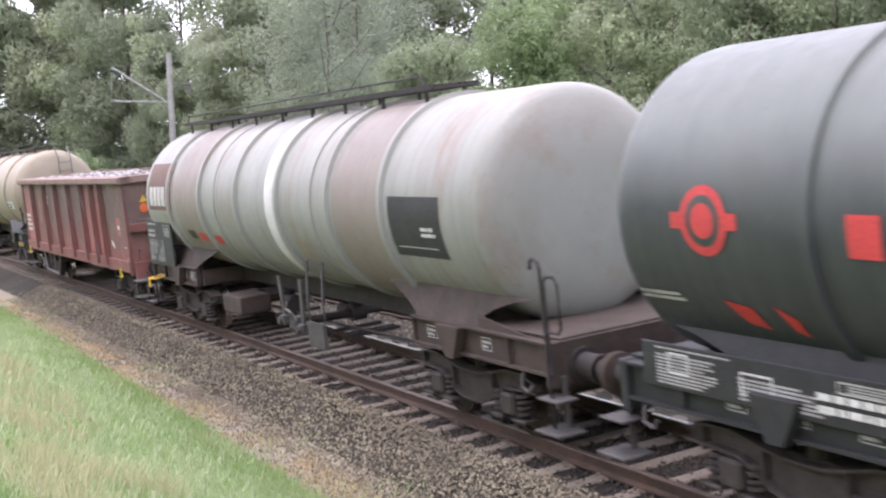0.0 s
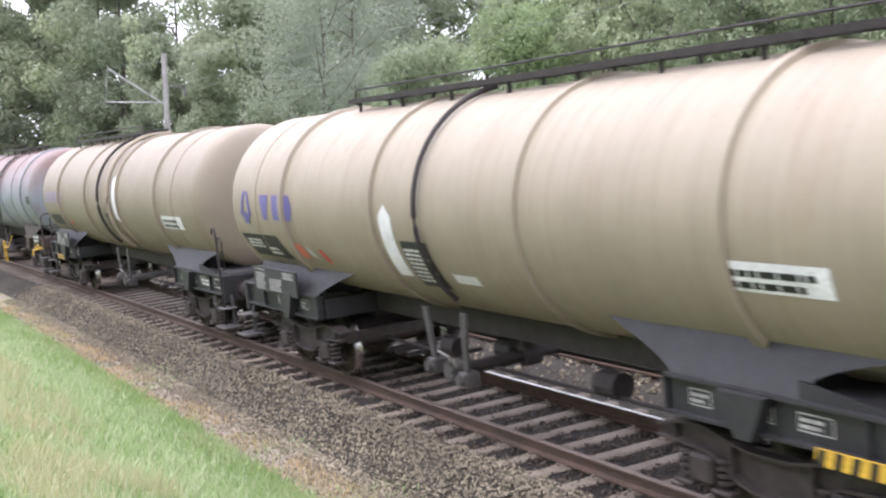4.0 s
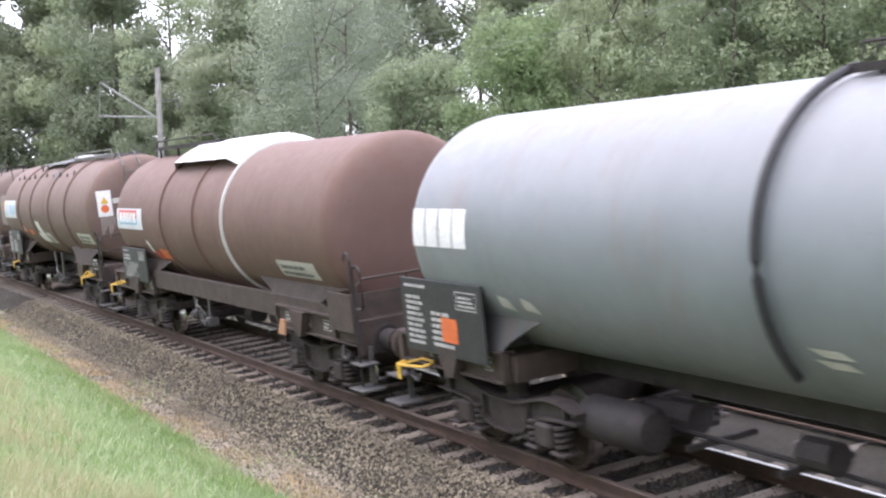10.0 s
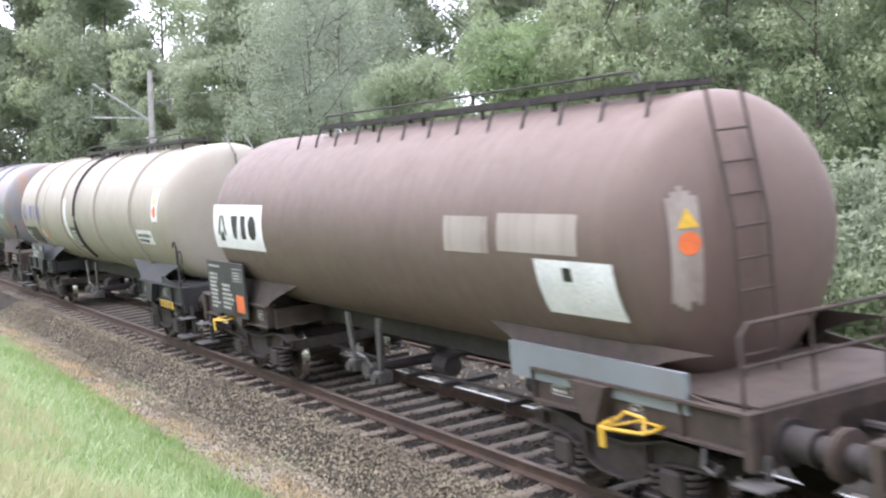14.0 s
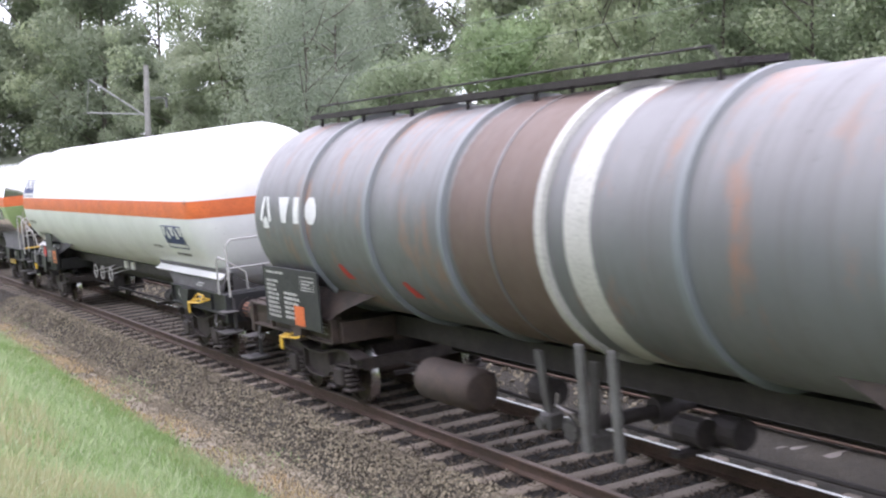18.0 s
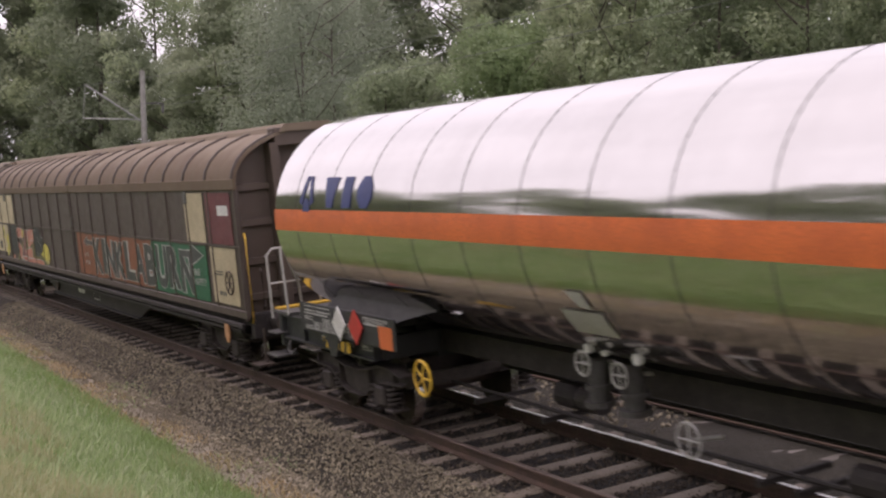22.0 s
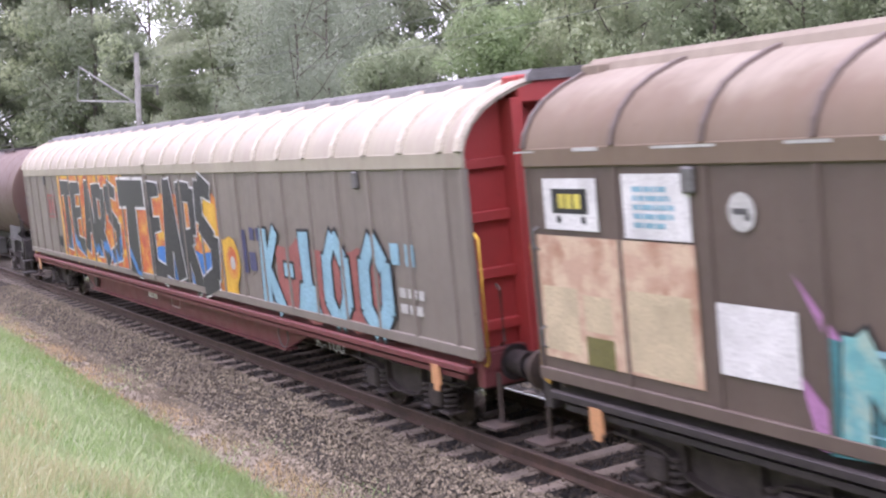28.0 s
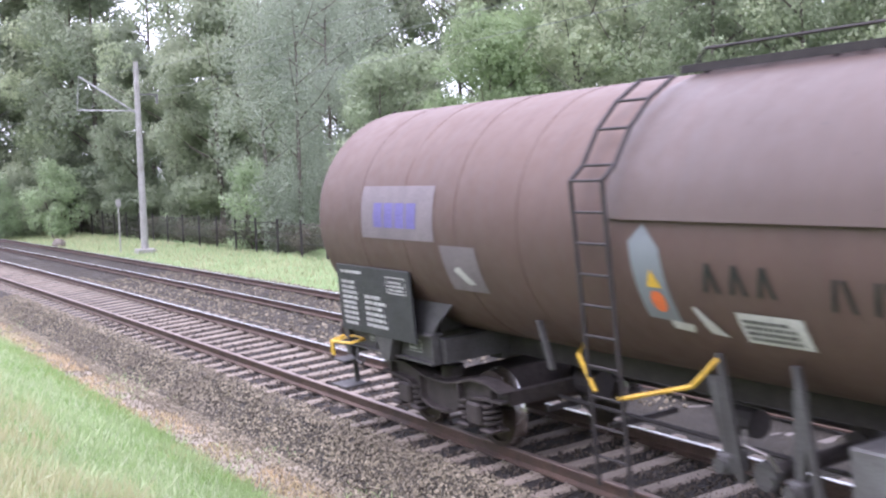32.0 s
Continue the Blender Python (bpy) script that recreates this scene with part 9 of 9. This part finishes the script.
for x, wd in ((-291.45, 0.62), (-290.5, 0.85), (-289.3, 0.9)):
    glyph("1" if wd < 0.7 else "O", hz, x - c, x + wd - c, 1.22, 2.46, WALL, C["sky"], C["black"], "light blue letter outlined in black", 0.045, 0.009)
patch("quote_marks", hz, F, C["sky"], [rect(-288.35 - c, -288.12 - c, 2.15, 2.42), rect(-287.95 - c, -287.72 - c, 2.15, 2.42)], 0.007)
patch("scrawl", front, F, C["paleline"], bars(-288.2 - c, -287.5 - c, 1.55, 1.95, 2, 30), 0.007)
words("letters", w, "K-100", -291.7 - c, -290.7 - c, 0.66, 0.84, -1.13, C["paleline"], 0.0, 0.006)
bm = bmesh.new()
for a in range(14):
    q, r2 = 2 * math.pi * a / 14, 2 * math.pi * (a + 1) / 14
    pipe(bm, [(-292.9 - c + 0.2 * math.cos(q), -1.2, 0.72 + 0.2 * math.sin(q)), (-292.9 - c + 0.2 * math.cos(r2), -1.2, 0.72 + 0.2 * math.sin(r2))], 0.012, 5)
part("hand_wheel", bm, M["grey"], w)

# ---- open wagon with scrap ----
def bay_paint(name, red, brown, low, high):
    """Oxide-red sheet whose upper part has weathered to a dull brown, with runs, scrapes and rust."""
    m = Mat(name, 0.65)
    base = m.mix(m.noise(1.6, 5, 0.65, 0.35, 0.7), red, tuple(v * 0.72 for v in red))
    edge = m.math("ADD", m.axis(2), m.math("MULTIPLY", m.noise((2.2, 2.2, 0.7), 6, 0.7), 0.9))
    col = m.mix(m.span(edge, low, high), base, m.mix(m.noise(2.6, 6, 0.7, 0.3, 0.7), brown, tuple(v * 0.62 for v in brown)))
    col = m.mix(m.math("MULTIPLY", m.noise((5.0, 5.0, 0.3), 6, 0.7, 0.5, 0.75), 0.75), col, tuple(v * 0.55 for v in brown))
    col = m.mix(m.math("MULTIPLY", m.noise((9.0, 9.0, 1.6), 5, 0.7, 0.62, 0.75), 0.5), col, tuple(v * 1.7 for v in red))
    col = m.mix(m.noise(22, 4, 0.7, 0.62, 0.78), col, (0.05, 0.035, 0.03))
    m.color(col)
    m.rough(m.span(m.noise(5, 4), 0, 1, 0.5, 0.85))
    m.bump(m.noise(2.0, 4), 0.02, 0.4)
    return m.m


R1 = bay_paint("brown weathered oxide-red sheet", (0.27, 0.1, 0.085), (0.165, 0.108, 0.09), 1.6, 2.6)
R4 = bay_paint("fresher oxide-red sheet", (0.35, 0.13, 0.11), (0.22, 0.12, 0.1), 2.6, 3.9)
R2 = bay_paint("grimy oxide-red rib paint", (0.22, 0.085, 0.072), (0.125, 0.076, 0.066), 2.2, 3.6)
R3 = plain("dusty red-brown rim", (0.29, 0.195, 0.165), (0.2, 0.135, 0.115), 0.75, 0, 2.0, 20)
w, h = wagon("open_wagon", "worn red-brown open wagon loaded with scrap", "freight wagon", -44.4, -28.85)
c = (-44.4 - 28.85) / 2
running_gear(w, h, h - 2.75)
A, B, Y, Z0, Z1 = -43.68 - c, -29.66 - c, 1.37, 1.12, 3.12
for sd in (-1, 1):
    bm = bmesh.new()
    box(bm, A, B, sd * Y - 0.03, sd * Y + 0.03, Z0, Z1)
    wall = part("side_wall", bm, R1, w)
    bm = bmesh.new()
    prism(bm, [(-0.07, 0), (-0.05, -0.15), (0.04, -0.15), (0.05, 0)], "z", Z0 - 0.05, Z1)
    rib = mesh("stanchion", bm, R2)
    edges = (-43.5, -41.63, -39.6, -37.77, -35.87, -34.12, -32.88, -31.86, -29.75)
    for x in edges[1:-1]:
        shared("stanchion", rib, wall, Matrix.Translation((x - c, sd * (Y + 0.02), 0)) @ Matrix.Diagonal((1, -sd, 1, 1)))
    for i, (xa, xb) in enumerate(zip(edges, edges[1:])):
        bm = bmesh.new()
        y0, y1 = sorted((sd * (Y + 0.03), sd * (Y + 0.036)))
        box(bm, xa + 0.08 - c, xb - 0.1 - c, y0, y1, Z0 + 0.2, Z1 - 0.02)
        part("panel", bm, R4 if i in (0, 5, 6) else R1, wall)
    for x in (A + 0.07, B - 0.07):
        bm = bmesh.new()
        box(bm, x - 0.08, x + 0.08, sd * Y - 0.07, sd * Y + 0.07, Z0 - 0.2, Z1, 0.01)
        part("corner_post", bm, R2, w)
    bm = bmesh.new()
    box(bm, A, B, sd * Y - 0.1, sd * Y + 0.11, 0.98, 1.26, 0.01)
    part("sole_bar", bm, R2, w)
    bm = bmesh.new()
    prism(bm, [(sd * (Y - 0.14), Z1), (sd * (Y + 0.15), Z1), (sd * (Y + 0.17), Z1 + 0.03), (sd * (Y + 0.17), Z1 + 0.15), (sd * (Y - 0.14), Z1 + 0.17)], "x", A - 0.12, B + 0.12)
    part("top_rim", bm, R3, w)
for sx, x in ((-1, A), (1, B)):
    bm = bmesh.new()
    box(bm, x - 0.03, x + 0.03, -Y, Y, Z0, Z1)
    ew = part("end_wall", bm, R1, w)
    for y in (-0.72, 0.72, 0.0):
        bm = bmesh.new()
        box(bm, min(x, x + sx * 0.13), max(x, x + sx * 0.13), y - 0.07, y + 0.07, Z0, Z1, 0.01)
        part("end_post", bm, R2, ew)
    bm = bmesh.new()
    box(bm, min(x, x + sx * 0.16), max(x, x + sx * 0.16), -Y, Y, 1.95, 2.15, 0.01)
    part("cross_beam", bm, R2, ew)
    bm = bmesh.new()
    box(bm, x - 0.1, x + 0.12, -Y - 0.1, Y + 0.1, Z1 - 0.01, Z1 + 0.165, 0.015)
    part("end_rim", bm, R3, w)
    bm = bmesh.new()
    a, b = sorted((x - sx * 0.1, x + sx * 0.12))
    box(bm, a, b, -1.35, 1.35, 0.82, 1.24, 0.015)
    part("headstock", bm, R2, w)
    handrail(w, [(x + sx * 0.1, -1.2, 2.2), (x + sx * 0.3, -1.2, 2.25), (x + sx * 0.3, 0.3, 2.25), (x + sx * 0.1, 0.3, 2.2)], M["grey"], 0.016, "grab_rail")
    handrail(w, [(x + sx * 0.08, -1.25, 1.25), (x + sx * 0.25, -1.25, 1.55), (x + sx * 0.25, -0.7, 1.55)], M["grey"], 0.016, "grab_rail")
    bm = bmesh.new()
    for z in (0.8, 0.42):
        box(bm, x + sx * 0.3 - 0.25, x + sx * 0.3 + 0.22, -1.45, -1.1, z, z + 0.03)
    box(bm, x + sx * 0.3 - 0.02, x + sx * 0.3 + 0.02, -1.2, -1.16, 0.42, 0.95)
    part("step", bm, M["grey"], w)
bm = bmesh.new()
box(bm, A + 0.05, B - 0.05, -1.38, 1.38, 1.05, 1.12)
part("floor", bm, M["under"], w)
bm = bmesh.new()
box(bm, A + 1.2, B - 1.2, -0.4, 0.4, 0.7, 1.05)
part("centre_sill", bm, M["under"], w)
# the load: crumpled sheet and bales up to the rim
C["scrap"] = plain("pale scrap sheet", (0.5, 0.49, 0.47), (0.16, 0.14, 0.125), 0.5, 0.3, 1.2)
scrap = Mat("crumpled scrap", 0.55, 0.4)
vo = scrap.n.new("ShaderNodeTexVoronoi")
scrap.l.new(scrap.mapped((2.2, 4.5, 3.0)), vo.inputs["Vector"])
sc = scrap.n.new("ShaderNodeSeparateColor")
scrap.l.new(vo.outputs["Color"], sc.inputs["Color"])
scrap.color(scrap.mix(scrap.span(sc.outputs[0], 0.45, 1.0), (0.1, 0.085, 0.075), (0.42, 0.41, 0.39)))
bm = bmesh.new()
rn = random.Random(31)
grid = {}
nx, ny = 64, 12
for i in range(nx + 1):
    for j in range(ny + 1):
        x, y = A + 0.1 + (B - A - 0.2) * i / nx, -1.36 + 2.72 * j / ny
        edge = min(1.0, 3.0 * min(j, ny - j) / ny, i / 4, (nx - i) / 4)
        grid[i, j] = bm.verts.new((x, y, 3.1 + 0.12 * edge + 0.05 * math.sin(x * 1.3 + y) * edge + rn.uniform(-0.05, 0.06)))
for i in range(nx):
    for j in range(ny):
        bm.faces.new((grid[i, j], grid[i + 1, j], grid[i + 1, j + 1], grid[i, j + 1]))
load = tagged(part("scrap_load", bm, scrap.m, w, "heap of crumpled pale scrap sheet"), kind="")
bm = bmesh.new()
for i in range(110):
    m = Matrix.Translation((rn.uniform(A + 0.4, B - 0.4), rn.uniform(-1.1, 1.1), 3.19 + rn.random() * 0.06)) @ Euler((rn.uniform(-0.4, 0.4), rn.uniform(-0.4, 0.4), rn.random() * 3)).to_matrix().to_4x4() @ Matrix.Diagonal((rn.uniform(0.08, 0.3), rn.uniform(0.05, 0.2), rn.uniform(0.02, 0.08), 1))
    bmesh.ops.create_cube(bm, size=1, matrix=m)
tagged(part("loose_scrap", bm, C["scrap"], load), kind="stuff")
FO = Flat(-Y - 0.037)
for q in (rect(-30.75 - c, -30.35 - c, 1.85, 2.28), rect(-41.0 - c, -40.75 - c, 1.9, 2.95)):
    patch("repaint", w, FO, R4, [q], 0.006)
patch("scrawl", w, FO, M["white"], [rect(-30.62 - c, -30.45 - c, 2.0, 2.1), rect(-30.1 - c, -30.02 - c, 1.55, 1.6)] + [rect(-30.0 - c, -29.75 - c, 1.3, 1.32)] + [[(-31.5 - c, 1.62), (-31.2 - c, 1.5), (-31.15 - c, 1.58), (-31.4 - c, 1.72)]] + bars(-43.6 - c, -42.6 - c, 1.6, 2.2, 4, 7) + [rect(-39.5 - c, -39.42 - c, 2.5, 2.75)] + bars(-38.6 - c, -38.1 - c, 1.2, 1.3, 2, 9), 0.007)
patch("yellow_bar", w, FO, M["yellow"], [rect(-42.0 - c, -40.2 - c, 1.17, 1.25)], 0.006)
bm = bmesh.new()
for y, z in ((-0.95, 2.72), (0.25, 2.74)):
    prism(bm, [(y - 0.1, z - 0.08), (y + 0.1, z - 0.08), (y, z + 0.1)], "x", B + 0.035, B + 0.045)
part("warning_triangle", bm, M["yellow"], w)
bm = bmesh.new()
rod(bm, (B + 0.035, -0.95, 2.5), (B + 0.045, -0.95, 2.5), 0.11, 16)
part("warning_disc", bm, M["orange"], w)
C["lemon"] = plain("lemon yellow paint", (0.72, 0.62, 0.05), (0.55, 0.45, 0.04), 0.5)
for x in (-30.55, -43.2):
    bm = bmesh.new()
    pipe(bm, [(x - c, -1.5, 1.06), (x - c, -1.5, 0.92), (x - c + 0.09, -1.5, 0.87), (x - c - 0.05, -1.5, 0.84)], 0.034, 6)
    part("tow_hook", bm, C["lemon"], w, "yellow painted tow hook")
handrail(w, [(-41.2 - c, -1.4, 1.0), (-40.9 - c, -1.42, 0.42), (-39.0 - c, -1.42, 0.38), (-38.7 - c, -1.4, 1.0)], M["grey"], 0.03, "brake_rail")
bm = bmesh.new()
for x in (-40.2, -39.7):
    box(bm, x - c - 0.02, x - c + 0.02, -1.42, -1.38, 0.45, 1.0)
part("brake_lever", bm, M["grey"], w)
for a, b in ((-36.0, -34.0), (-34.2, -32.2), (-30.5, -29.9)):
    bm = bmesh.new()
    pipe(bm, [(a - c, -1.56, 3.12), (b - c, -1.56, 1.2)], 0.007, 4)
    part("tie_rope", bm, M["grey"], w)


# ---- what moves: the whole train runs past at a steady speed ----
def motions():
    for w, middle in TRAIN:
        rows = []
        for i in range(33):
            t = 32.0 * i / 32
            rows.append((t, on_line(middle + SPEED * t) @ Matrix.Translation((0, GAUGE / 2, 0))))
        walk(w, rows)


motions()
